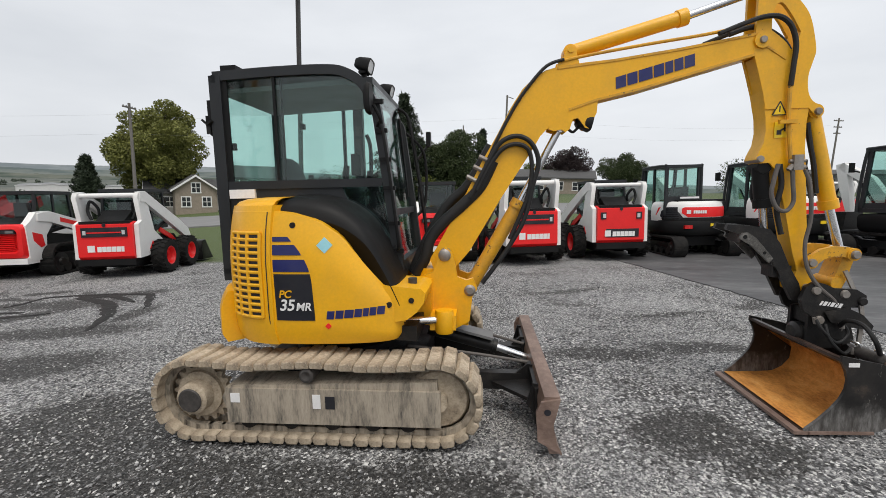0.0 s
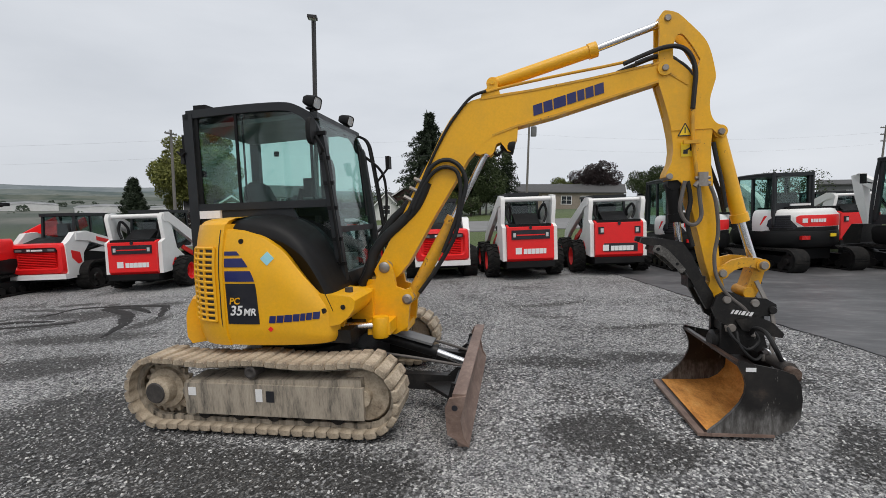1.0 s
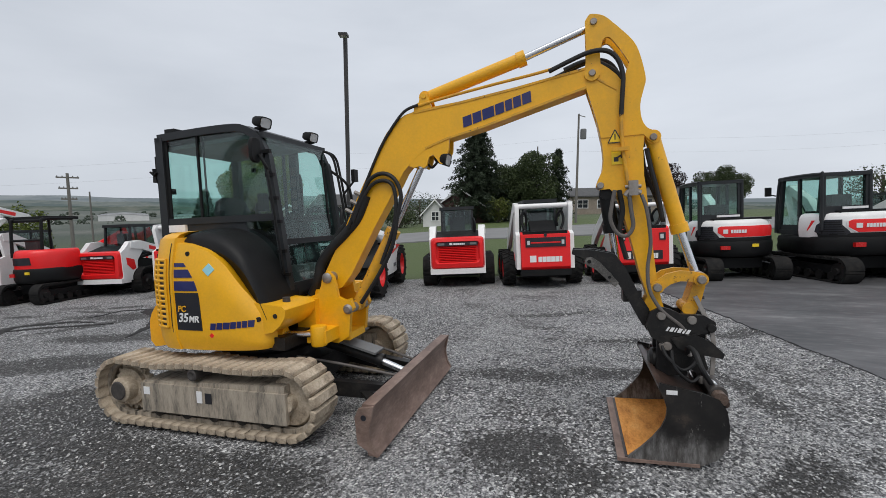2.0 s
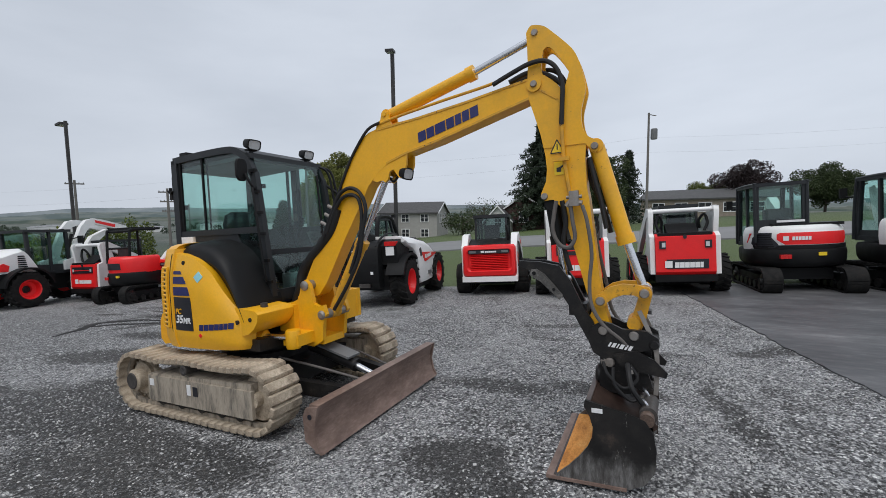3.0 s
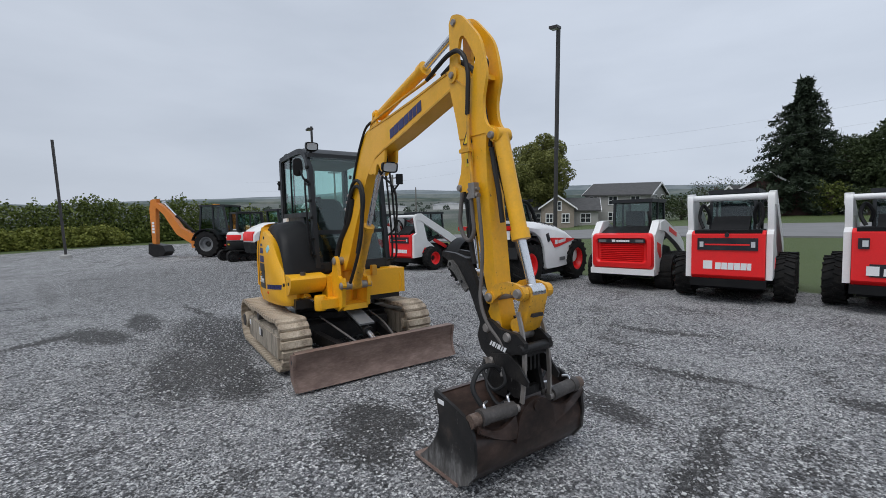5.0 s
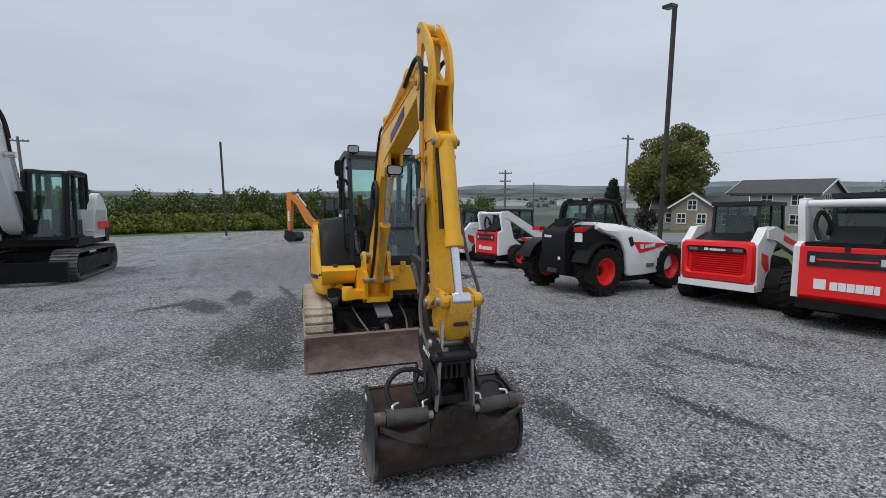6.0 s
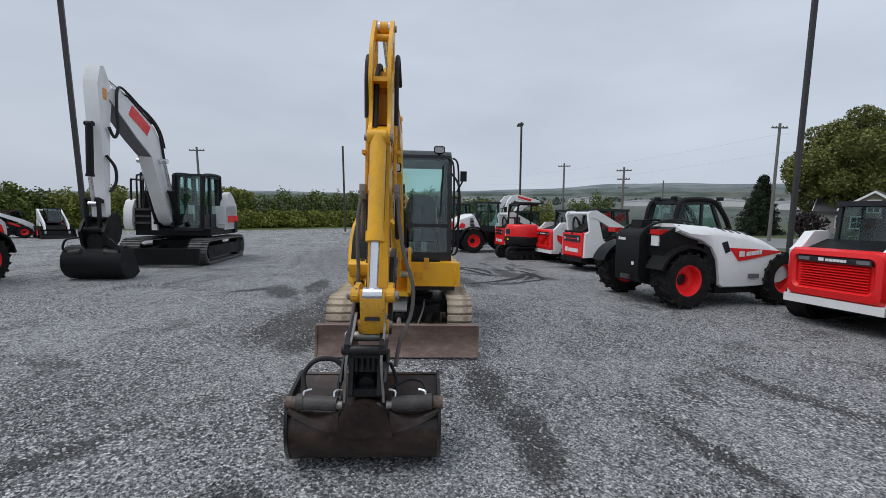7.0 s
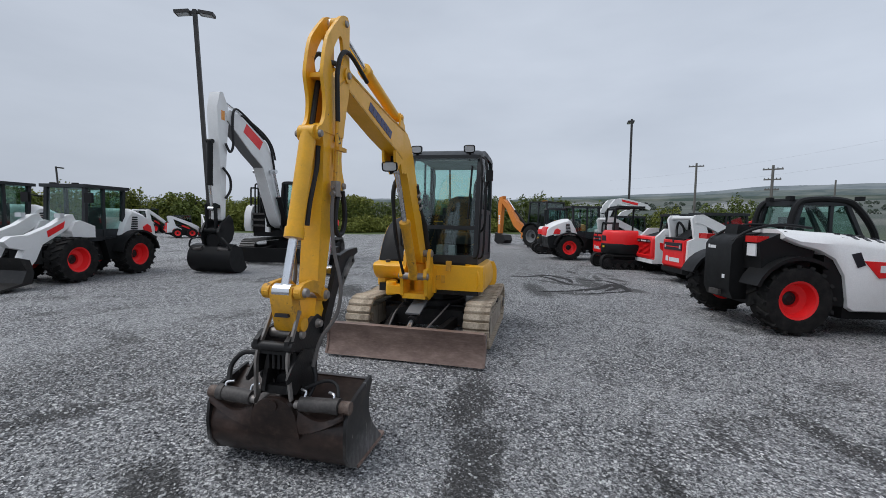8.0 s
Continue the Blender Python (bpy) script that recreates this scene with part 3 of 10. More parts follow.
def mud_rut(pts, width, seed):
    """A ragged ridge of wet mud thrown up along a wheel rut, sinking into the gravel at both sides."""
    line = []
    for p, q in zip(pts, pts[1:]):
        n = max(3, int(math.hypot(q[0] - p[0], q[1] - p[1]) / 0.035))
        line += [(p[0] + (q[0] - p[0]) * k / n, p[1] + (q[1] - p[1]) * k / n) for k in range(n)]
    for _ in range(14):
        line = [line[0]] + [((a[0] + b[0] + c[0]) / 3, (a[1] + b[1] + c[1]) / 3) for a, b, c in zip(line, line[1:], line[2:])] + [line[-1]]
    bm = bmn()
    rows = []
    for k, (x, y) in enumerate(line):
        a, b = line[max(0, k - 1)], line[min(len(line) - 1, k + 1)]
        d = Vector((b[0] - a[0], b[1] - a[1])).normalized()
        taper = min(1, 4 * k / len(line), 4 * (len(line) - 1 - k) / len(line)) ** 0.5
        x += 0.07 * noise.noise((k * 0.09, seed, 1))
        row = []
        for j, (s, h) in enumerate(((-1, -0.012), (-0.62, 0.007), (-0.2, 0.017), (0.25, 0.012), (0.65, 0.006), (1, -0.012))):
            ragged = 0.5 + 0.5 * (0.9 * noise.noise((k * 0.16, seed, j * 3)) + 0.6 * noise.noise((k * 0.5, seed, j * 5)) + 0.75)
            w = s * width * 0.5 * taper * max(0.12, ragged)
            q = (x - d.y * w, y + d.x * w)
            lump = (0.7 + 0.7 * noise.noise((k * 0.35, seed, j * 7))) if h > 0 else 1
            row.append(bm.verts.new((q[0], q[1], ground_z(*q) + h * lump)))
        rows.append(row)
    for r0, r1 in zip(rows, rows[1:]):
        for j in range(5):
            bm.faces.new((r0[j], r0[j + 1], r1[j + 1], r1[j]))
    tagged(new("mud_rut", mesh_from("mud_rut", bm, MUDMAT)), "dark wet mud along a wheel rut in crushed stone", "mud", kind="structure")


mud_rut([(-7.0, 2.2), (-7.4, 2.7), (-7.9, 3.1), (-7.3, 3.7), (-6.7, 3.9)], 0.3, 1)
mud_rut([(-4.8, 3.4), (-5.25, 4.0), (-6.05, 4.6), (-7.0, 4.8), (-6.5, 5.0), (-5.6, 4.7)], 0.3, 2)
mud_rut([(-7.6, 2.8), (-7.3, 3.2), (-6.8, 3.55), (-6.2, 3.95)], 0.24, 3)
mud_rut([(-7.4, 4.0), (-7.5, 4.7), (-6.85, 5.06), (-5.9, 5.24), (-5.1, 4.4)], 0.22, 7)


def edge_sheet(name, left, right, material, label, category, lift=0.006):
    """A strip between two polylines of equal count that follows the terrain."""
    bm = bmn()
    k = 5
    rows = []
    for a, b in zip(left, right):
        drop = [bm.verts.new((q[0], q[1], terrain(q[0], q[1]) - 0.06)) for q in (a, b)]
        rows.append(drop[:1] + [bm.verts.new((a[0] + (b[0] - a[0]) * i / k, a[1] + (b[1] - a[1]) * i / k, terrain(a[0] + (b[0] - a[0]) * i / k, a[1] + (b[1] - a[1]) * i / k) + lift)) for i in range(k + 1)] + drop[1:])
    for r0, r1 in zip(rows, rows[1:]):
        for i in range(k + 2):
            bm.faces.new((r0[i], r0[i + 1], r1[i + 1], r1[i]))
    ob = new(name, mesh_from(name, bm, material))
    return tagged(ob, label, category, kind="structure")


def asphalt_edge(y):
    return 3.95 - 0.41 * (y - 5.57) + 0.035 * noise.noise((0.3, y * 5.1, 0)) + 0.03 * noise.noise((4.3, y * 1.4, 0)) + 0.02 * noise.noise((2.3, y * 13.0, 0))


_ys = [-6 + 0.08 * i for i in range(226)]
edge_sheet("pavement", [(asphalt_edge(y), y) for y in _ys], [(30, y + 4) for y in _ys], ASPHALT, "damp dark worn asphalt beside the crushed stone", "asphalt", 0.003)
_al = [-170 + 8 * i for i in range(43)]
edge_sheet("road", [(0.946 * a - 0.326 * 24.4, 0.326 * a + 0.946 * 24.4) for a in _al], [(0.946 * a - 0.326 * 36, 0.326 * a + 0.946 * 36) for a in _al], ROADMAT, "pale grey asphalt road beyond the lawn", "road", 0.06)
# ---- the yellow excavator ----
EXC = pose(-0.798, 2.742, 0, 0, 0, 10.7)
BY, HW = -0.042, 0.07     # middle plane and half width of boom and arm
CY = -0.085               # middle plane of coupler and bucket


def lettering(text, size, start, along, up, mat, parent, lift=0.002):
    """Raised letters of the built-in font, their foot at start."""
    cu = bpy.data.curves.new("lettering", "FONT")
    cu.body, cu.size, cu.extrude, cu.shear, cu.offset = text, size, lift, 0.2, size * 0.018
    tmp = bpy.data.objects.new("lettering", cu)
    me = bpy.data.meshes.new_from_object(tmp)
    bpy.data.objects.remove(tmp)
    me.materials.clear()
    me.materials.append(mat)
    ob = new("lettering", me)
    ob.parent = parent
    x, z = Vector(along).normalized(), Vector(up)
    nrm = x.cross(z).normalized()
    z = nrm.cross(x)
    ob.matrix_local = Matrix.Translation(start) @ Matrix((x, z, nrm)).transposed().to_4x4()
    return ob


def cylinder(parent, p0, pm, p1, r, rr, barrel=YELLOW, name="cylinder"):
    bm = bmn()
    rod(bm, p0, pm, r, 20)
    d = (Vector(pm) - Vector(p0)).normalized()
    rod(bm, Vector(pm) - d * 0.05, Vector(pm) + d * 0.012, r * 1.18, 20)
    y = Vector((0, 1, 0))
    rod(bm, Vector(p0) - y * r * 1.05, Vector(p0) + y * r * 1.05, r * 0.95, 16)
    c = part(name, bm, barrel, parent)
    bm = bmn()
    rod(bm, pm, p1, rr, 16)
    rod(bm, Vector(p1) - y * rr * 2, Vector(p1) + y * rr * 2, rr * 1.7, 16)
    part("rod", bm, CHROME, c, "polished chrome rod")
    return c


def build_excavator():
    ex = thing("mini_excavator", EXC, "yellow mini excavator with charcoal cab standing on crushed stone", "excavator")

    # -- undercarriage --
    bm = bmn()
    box(bm, -0.55, 0.62, -0.5, 0.5, 0.2, 0.4, 0.03)
    box(bm, -0.3, 0.35, -0.62, 0.62, 0.26, 0.42, 0.03)
    lathe(bm, [(0, 0.4), (0.42, 0.4), (0.42, 0.47), (0.36, 0.48), (0.36, 0.58), (0, 0.58)], axis="z", n=32)
    part("undercarriage", bm, DARKSTEEL, ex, "oily black centre frame")

    n = 52
    rear, front, r, zc = -0.795, 0.77, 0.24, 0.288
    straight = front - rear
    per = 2 * straight + 2 * math.pi * r

    def path(s):
        s %= per
        if s < straight:                                   # along the ground, forwards
            return Vector((rear + s, 0, zc - r)), 0.0
        s -= straight
        if s < math.pi * r:
            a = s / r
            return Vector((front + r * math.sin(a), 0, zc - r * math.cos(a))), a
        s -= math.pi * r
        if s < straight:
            sag = -0.026 * math.sin(math.pi * ((s / straight * 2) % 1))
            return Vector((front - s, 0, zc + r + sag)), math.pi
        s -= straight
        a = math.pi + s / r
        return Vector((rear + r * math.sin(a), 0, zc - r * math.cos(a))), a

    def shoe_mesh():
        bm = bmn()
        pts = [(-0.044, 0.01), (0.042, 0.01), (0.044, -0.012), (0.034, -0.032), (-0.03, -0.034), (-0.044, -0.014)]
        rings = []
        for y, k in ((-0.15, 0.8), (-0.143, 0.97), (-0.09, 1.0), (0.0, 0.96), (0.09, 1.0), (0.143, 0.97), (0.15, 0.8)):
            rings.append([(a * k, y, b * (k if b < 0 else 1)) for a, b in pts])
        loft(bm, rings)
        me = mesh_from("track_shoe", bm, CLAY)
        return me
    shoe = shoe_mesh()
    for side in (-1, 1):
        yc = side * 0.72
        bm = bmn()
        pts = [(-0.56, 0.18), (0.74, 0.16), (0.78, 0.2), (0.77, 0.42), (-0.56, 0.38), (-0.6, 0.3)]
        prism(bm, pts, yc - 0.115, yc + 0.115, 0.012)
        box(bm, -0.56, 0.79, yc + side * 0.1, yc + side * 0.135, 0.145, 0.37, 0.01)
        track = part("track", bm, CLAYFRAME, ex, "clay-dusted scraped steel track frame")
        for i in range(n):
            p, a = path(i * per / n + 0.02)
            ob = new("track_shoe", shoe)
            ob.parent = track
            ob.matrix_local = Matrix.Translation((p.x, yc, p.z)) @ Euler((random.uniform(-0.03, 0.03), -a + random.uniform(-0.045, 0.045), random.uniform(-0.02, 0.02))).to_matrix().to_4x4()
        bm = bmn()
        for i in range(n):
            p, a = path(i * per / n + 0.02)
            m = Matrix.Translation((p.x, yc, p.z)) @ Euler((0, -a, 0)).to_matrix().to_4x4()
            for dy in (-0.055, 0.055):
                box(bm, -0.055, 0.055, dy - 0.016, dy + 0.016, 0.01, 0.045, 0, m)
        tagged(part("track_chain", bm, CLAYFRAME, track, "clay-caked chain links"), kind="stuff")
        bm = bmn()
        prof = []
        teeth = 19
        for k in range(teeth * 4):
            rr = 0.2 if k % 4 in (1, 2) else 0.172
            a = 2 * math.pi * k / (teeth * 4)
            prof.append((rear + rr * math.cos(a), zc + rr * math.sin(a)))
        prism(bm, prof, yc - 0.02, yc + 0.02)
        lathe(bm, [(0, 0.0), (0.15, 0.0), (0.15, 0.05), (0.105, 0.06), (0.1, 0.13), (0.075, 0.145), (0, 0.145)] if side > 0 else [(0, 0), (0.15, 0.0), (0.15, -0.05), (0.105, -0.06), (0.1, -0.13), (0.075, -0.145), (0, -0.145)], (rear, yc, zc))
        hub = part("sprocket", bm, CLAY, track, "toothed drive sprocket with travel motor")
        bm = bmn()
        lathe(bm, [(0, side * 0.14), (0.07, side * 0.14), (0.078, side * 0.149), (0.07, side * 0.156), (0, side * 0.158)], (rear, yc, zc), 20)
        part("motor_cap", bm, DULL, hub, "dull grey motor cap")
        bm = bmn()
        lathe(bm, [(0, -0.05), (0.175, -0.05), (0.195, -0.02), (0.195, 0.02), (0.175, 0.05), (0, 0.05)], (front, yc, zc))
        lathe(bm, [(0, -0.11), (0.06, -0.11), (0.06, 0.11), (0, 0.11)], (front, yc, zc), 16)
        part("idler", bm, CLAY, track, "front idler wheel")
        for xr in (-0.45, -0.17, 0.1, 0.36, 0.58):
            bm = bmn()
            lathe(bm, [(0, -0.09), (0.055, -0.09), (0.055, 0.09), (0, 0.09)], (xr, yc, 0.14), 16)
            part("roller", bm, DARKSTEEL, track)
        bm = bmn()
        lathe(bm, [(0, -0.1), (0.045, -0.1), (0.045, 0.14), (0.03, 0.145), (0, 0.13)] if side > 0 else [(0, 0.1), (0.045, 0.1), (0.045, -0.14), (0.03, -0.145), (0, -0.13)], (-0.03, yc, 0.46), 16)
        part("carrier_roller", bm, DULL, track)
        if side < 0:
            bm = bmn()
            box(bm, 0.08, 0.14, yc - 0.139, yc - 0.1, 0.25, 0.33)
            part("grease_port", bm, DECALBLACK, track, "square black opening")
            bm = bmn()
            box(bm, 0.0, 0.05, yc - 0.139, yc - 0.13, 0.25, 0.34)
            part("warning_label", bm, DECALWHITE, track, "small white label")
            bm = bmn()
            box(bm, -0.53, -0.47, yc - 0.139, yc - 0.13, 0.28, 0.34)
            part("warning_label", bm, DECALWHITE, track, "small white label")

    # -- dozer blade --
    bm = bmn()
    face = [(1.5, 0.015), (1.462, 0.07), (1.44, 0.16), (1.445, 0.27), (1.475, 0.345), (1.49, 0.365), (1.40, 0.365), (1.385, 0.27), (1.39, 0.14), (1.43, 0.015)]
    prism(bm, face, -0.87, 0.87, 0.004)
    blade = part("blade", bm, BLADE, ex, "rust-brown dozer blade")
    for s in (-1, 1):
        bm = bmn()
        prism(bm, [(1.36, 0.1), (1.5, 0.02), (1.5, 0.03), (1.468, 0.09), (1.45, 0.2), (1.49, 0.36), (1.38, 0.34), (1.35, 0.28)], s * 0.868, s * 0.89, 0.003)
        part("end_plate", bm, BLADE, blade)
        bm = bmn()
        lathe(bm, [(0, s * 0.885), (0.02, s * 0.885), (0.02, s * 0.8915), (0, s * 0.8915)], (1.415, 0, 0.28), 14)
        part("lifting_eye", bm, DECALBLACK, blade, "dark hole in the end plate")
        bm = bmn()
        beam(bm, (0.45, s * 0.42, 0.28), (1.4, s * 0.26, 0.2), 0.07, 0.12, 0.012)
        part("push_arm", bm, DARKSTEEL, blade)
        bm = bmn()
        prism(bm, [(1.06, s * 0.3), (1.4, s * 0.66), (1.4, s * 0.2)], 0.2, 0.225, axis="z")
        box(bm, 1.37, 1.41, min(s * 0.2, s * 0.66), max(s * 0.2, s * 0.66), 0.08, 0.32, 0.006)
        part("gusset", bm, DARKSTEEL, blade)
        for yy in (0.3, 0.62):
            bm = bmn()
            prism(bm, [(1.2 + 0.12 * (yy > 0.5), 0.2), (1.41, 0.09), (1.41, 0.33), (1.36, 0.34)], s * yy - 0.009, s * yy + 0.009, 0.003)
            part("rib", bm, DARKSTEEL, blade)
        bm = bmn()
        tube(bm, [(0.5, s * 0.3, 0.46), (0.95, s * 0.27, 0.40), (1.38, s * 0.2, 0.31)], 0.011)
        part("hose", bm, GREYHOSE, blade, "thin grey hose")
    bm = bmn()
    rod(bm, (0.62, 0, 0.5), (1.13, 0, 0.36), 0.05, 18)
    rod(bm, (1.12, 0, 0.363), (1.15, 0, 0.355), 0.06, 18)
    c = part("blade_cylinder", bm, DARKSTEEL, ex)
    bm = bmn()
    rod(bm, (1.13, 0, 0.36), (1.38, 0, 0.27), 0.028, 14)
    part("rod", bm, CHROME, c)
    bm = bmn()
    beam(bm, (0.66, 0, 0.565), (1.12, 0, 0.44), 0.17, 0.02, 0.004)
    part("cylinder_guard", bm, GREY, ex, "grey steel guard plate")

    # -- revolving platform --
    def plan(grow=0.0, sq=0.0):
        out = []
        pts = [(0.53, -0.56), (0.49, -0.66), (0.36, -0.72), (0.12, -0.757), (-0.15, -0.765), (-0.4, -0.73), (-0.56, -0.63), (-0.7, -0.45), (-0.79, -0.22),
               (-0.82, 0.05), (-0.78, 0.32), (-0.66, 0.56), (-0.48, 0.7), (-0.2, 0.76), (0.2, 0.77), (0.5, 0.76), (0.62, 0.74), (0.68, 0.68)]
        for x, y in pts:
            d = math.hypot(x, y)
            out.append((x * (1 + grow / d), y * (1 + grow / d)))
        return out

    def curve(pts, k=5):
        out = []
        for i in range(len(pts) - 1):
            p0, p1, p2, p3 = pts[max(i - 1, 0)], pts[i], pts[i + 1], pts[min(i + 2, len(pts) - 1)]
            for j in range(k):
                t = j / k
                out.append(tuple(0.5 * (2 * b + (c - a) * t + (2 * a - 5 * b + 4 * c - d) * t * t + (3 * b - a - 3 * c + d) * t ** 3) for a, b, c, d in zip(p0, p1, p2, p3)))
        return out + [pts[-1]]
    rim = curve(plan())

    def top_z(x, y):
        if y > 0.3 and x > -0.45:
            return 0.97
        if y > -0.05 and x > -0.4:
            return 0.97
        prof = [(-0.9, 1.5), (-0.36, 1.475), (-0.15, 1.45), (0.05, 1.4), (0.2, 1.3), (0.33, 1.13), (0.45, 0.985), (0.56, 0.945), (0.9, 0.94)]
        for (x0, z0), (x1, z1) in zip(prof, prof[1:]):
            if x0 <= x <= x1:
                return z0 + (z1 - z0) * (x - x0) / (x1 - x0)
        return 0.95

    # right-hand engine cover and tail: one wall bent round the plan
    def wall(i0, i1, z0, grow=0.0, mat=YELLOW, name="cover", ztop=None, steps=10, label=""):
        dense = rim[round(5 * i0):round(5 * i1) + 1]
        bm = bmn()
        cols = []
        for x, y in dense:
            zt = ztop if ztop else top_z(x, y)
            col = []
            for k in range(steps + 1):
                t = k / steps
                z = z0 + (zt - z0) * t
                swell = grow - 0.05 * max(0, (t - 0.55) / 0.45) ** 2 - 0.03 * max(0, (0.15 - t) / 0.15) ** 2
                d = math.hypot(x, y)
                col.append((x * (1 + swell / d), y * (1 + swell / d), z))
            x2, y2 = x * 0.72, y * 0.72
            col.append((x2, y2, zt + 0.004))
            col.append((x2, y2, z0))
            cols.append(col)
        loft(bm, cols, close=True, cap=True)
        return part(name, bm, mat, ex, label)
    side = wall(0, 4.4, 0.62, 0.0, name="engine_cover", label="glossy yellow engine side cover")
    wall(4.4, 11, 0.615, 0.01, name="tail_cover", label="yellow rear tail cover", ztop=1.5)
    wall(6.3, 12, 0.585, 0.1, name="counterweight", ztop=0.93, steps=6, label="yellow counterweight skirt")
    wall(11, 17, 0.66, 0.0, name="cab_base", ztop=0.965, steps=5, label="yellow cab base skirt")
    bm = bmn()
    prism(bm, [(-0.7, -0.5), (0.62, -0.6), (0.62, 0.68), (-0.4, 0.66), (-0.7, 0.4)], 0.6, 0.7, 0.01, axis="z")
    part("platform", bm, DARKSTEEL, ex)
    bm = bmn()
    box(bm, 0.56, 0.66, 0.04, 0.74, 0.66, 0.96, 0.025)
    front = part("front_skirt", bm, YELLOW, ex, "yellow front skirt below the cab")
    bm = bmn()
    box(bm, 0.655, 0.668, 0.14, 0.2, 0.78, 0.84, 0.004)
    box(bm, 0.655, 0.668, 0.22, 0.27, 0.75, 0.84, 0.004)
    part("cap", bm, YELLOW_WORN, front)
    bm = bmn()
    box(bm, 0.64, 0.7, 0.285, 0.345, 0.9, 1.02, 0.01)
    part("latch", bm, YELLOW_WORN, front, "yellow hinge bracket")
    bm = bmn()
    prism(bm, [(0.34, 0.76), (0.5, 0.745), (0.57, 0.76), (0.635, 0.81), (0.68, 0.87), (0.69, 0.93), (0.66, 0.958), (0.5, 0.975), (0.34, 0.99)], -0.662, -0.27, 0.03)
    nose = part("cover_nose", bm, YELLOW, ex, "yellow cover nose beside the swing bracket")
    bm = bmn()
    rod(bm, (0.6, -0.668, 0.885), (0.6, -0.65, 0.885), 0.018, 14)
    part("plug", bm, DARKSTEEL, nose)
    bm = bmn()
    rod(bm, (0.585, -0.5, 0.95), (0.585, -0.5, 1.0), 0.03, 14)
    part("pin", bm, DULL, nose)
    # shut line and vent grille in the tail corner
    def on_tail(a, z, lift):
        for (x0, y0), (x1, y1) in zip(rim, rim[1:]):
            a0, a1 = math.atan2(y0, x0), math.atan2(y1, x1)
            if y0 < 0 and y1 < 0 and a1 <= a <= a0:
                u = (a0 - a) / (a0 - a1)
                x, y = x0 + (x1 - x0) * u, y0 + (y1 - y0) * u
                t = (z - 0.64) / 0.86
                swell = 0.012 - 0.05 * max(0, (t - 0.55) / 0.45) ** 2 - 0.03 * max(0, (0.15 - t) / 0.15) ** 2
                k = 1 + (swell + lift) / math.hypot(x, y)
                return (x * k, y * k, z)
    a0, a1 = -2.3, -1.975
    bm = bmn()
    rows = []
    for k in range(8):
        z = 0.8 + 0.53 * k / 7
        rows.append([on_tail(a0 + (a1 - a0) * j / 8, z, 0.003) for j in range(9)] + [on_tail(a1 + (a0 - a1) * j / 8, z, -0.01) for j in range(9)])
    loft(bm, rows)
    part("grille_backing", bm, DECALBLACK, ex, "black gap behind the grille")
    bm = bmn()
    for k in range(14):
        z = 0.8 + 0.0408 * k
        tube(bm, [on_tail(a0 + (a1 - a0) * j / 6, z, 0.004) for j in range(7)], 0.0115, 8, 2)
    for a in (a0, a0 + 0.107, a0 + 0.213, a1):
        tube(bm, [on_tail(a, 0.8 + 0.106 * k, 0.006) for k in range(6)], 0.0115, 8)
    part("grille", bm, YELLOW, ex, "yellow slotted vent grille")
    # shut line between tail cover and side cover
    bm = bmn()
    tube(bm, [on_tail(-1.93, z, 0.0) for z in (0.64, 0.8, 1.0, 1.15, 1.3, 1.4, 1.46)], 0.003, 6)
    part("shut_line", bm, DECALBLACK, ex, "dark shut line")

    # black rubber-like fender arching beside the cab
    arch = [(-0.285, 1.522), (-0.15, 1.54), (0.0, 1.525), (0.16, 1.47), (0.3, 1.36), (0.4, 1.2), (0.465, 1.06), (0.505, 0.965)]
    rings = []
    for i, (x, z) in enumerate(arch):
        rings.append([(x + 0.02, -0.665, z - 0.13 + 0.02 * i / 7), (x, -0.655, z - 0.055), (x, -0.62, z - 0.012), (x, -0.56, z + 0.006), (x, -0.4, z + 0.03), (x, -0.22, z + 0.03), (x - 0.03, -0.22, z - 0.2), (x - 0.06, -0.6, z - 0.2)])
    fine = []
    for j in range(8):
        fine.append(spline([r[j] for r in rings], 4))
    bm = bmn()
    loft(bm, [[fine[j][i] for j in range(8)] for i in range(len(fine[0]))])
    part("fender", bm, BLACK, ex, "matt black curved fender beside the cab")
    tail = [q for q in rim[22:50] if q[1] < -0.3]
    rings = []
    for inset, z in ((0.03, 1.46), (0.045, 1.495), (0.075, 1.525), (0.13, 1.543), (0.24, 1.552)):
        rings.append([(x * (1 - inset / math.hypot(x, y)), y * (1 - inset / math.hypot(x, y)), z) for x, y in tail] + [(-0.5, -0.3, z), (-0.27, -0.3, z), (-0.27, -0.62 + inset, z)])
    bm = bmn()
    loft(bm, rings)
    part("tail_top", bm, YELLOW, ex, "rounded yellow tail cap")

    # decal panel: navy bands, dark badge, plain bars for lettering
    def on_side(x, z, lift=0.004):
        for (x0, y0), (x1, y1) in zip(rim, rim[1:]):
            if x1 <= x <= x0 and y0 < 0:
                y = y0 + (y1 - y0) * (x0 - x) / (x0 - x1)
                t = (z - 0.625) / (top_z(x, y) - 0.625)
                sw = -0.05 * max(0, (t - 0.55) / 0.45) ** 2 - 0.03 * max(0, (0.15 - t) / 0.15) ** 2
                d = math.hypot(x, y)
                return Vector((x * (1 + (sw + lift) / d), y * (1 + (sw + lift) / d), z))

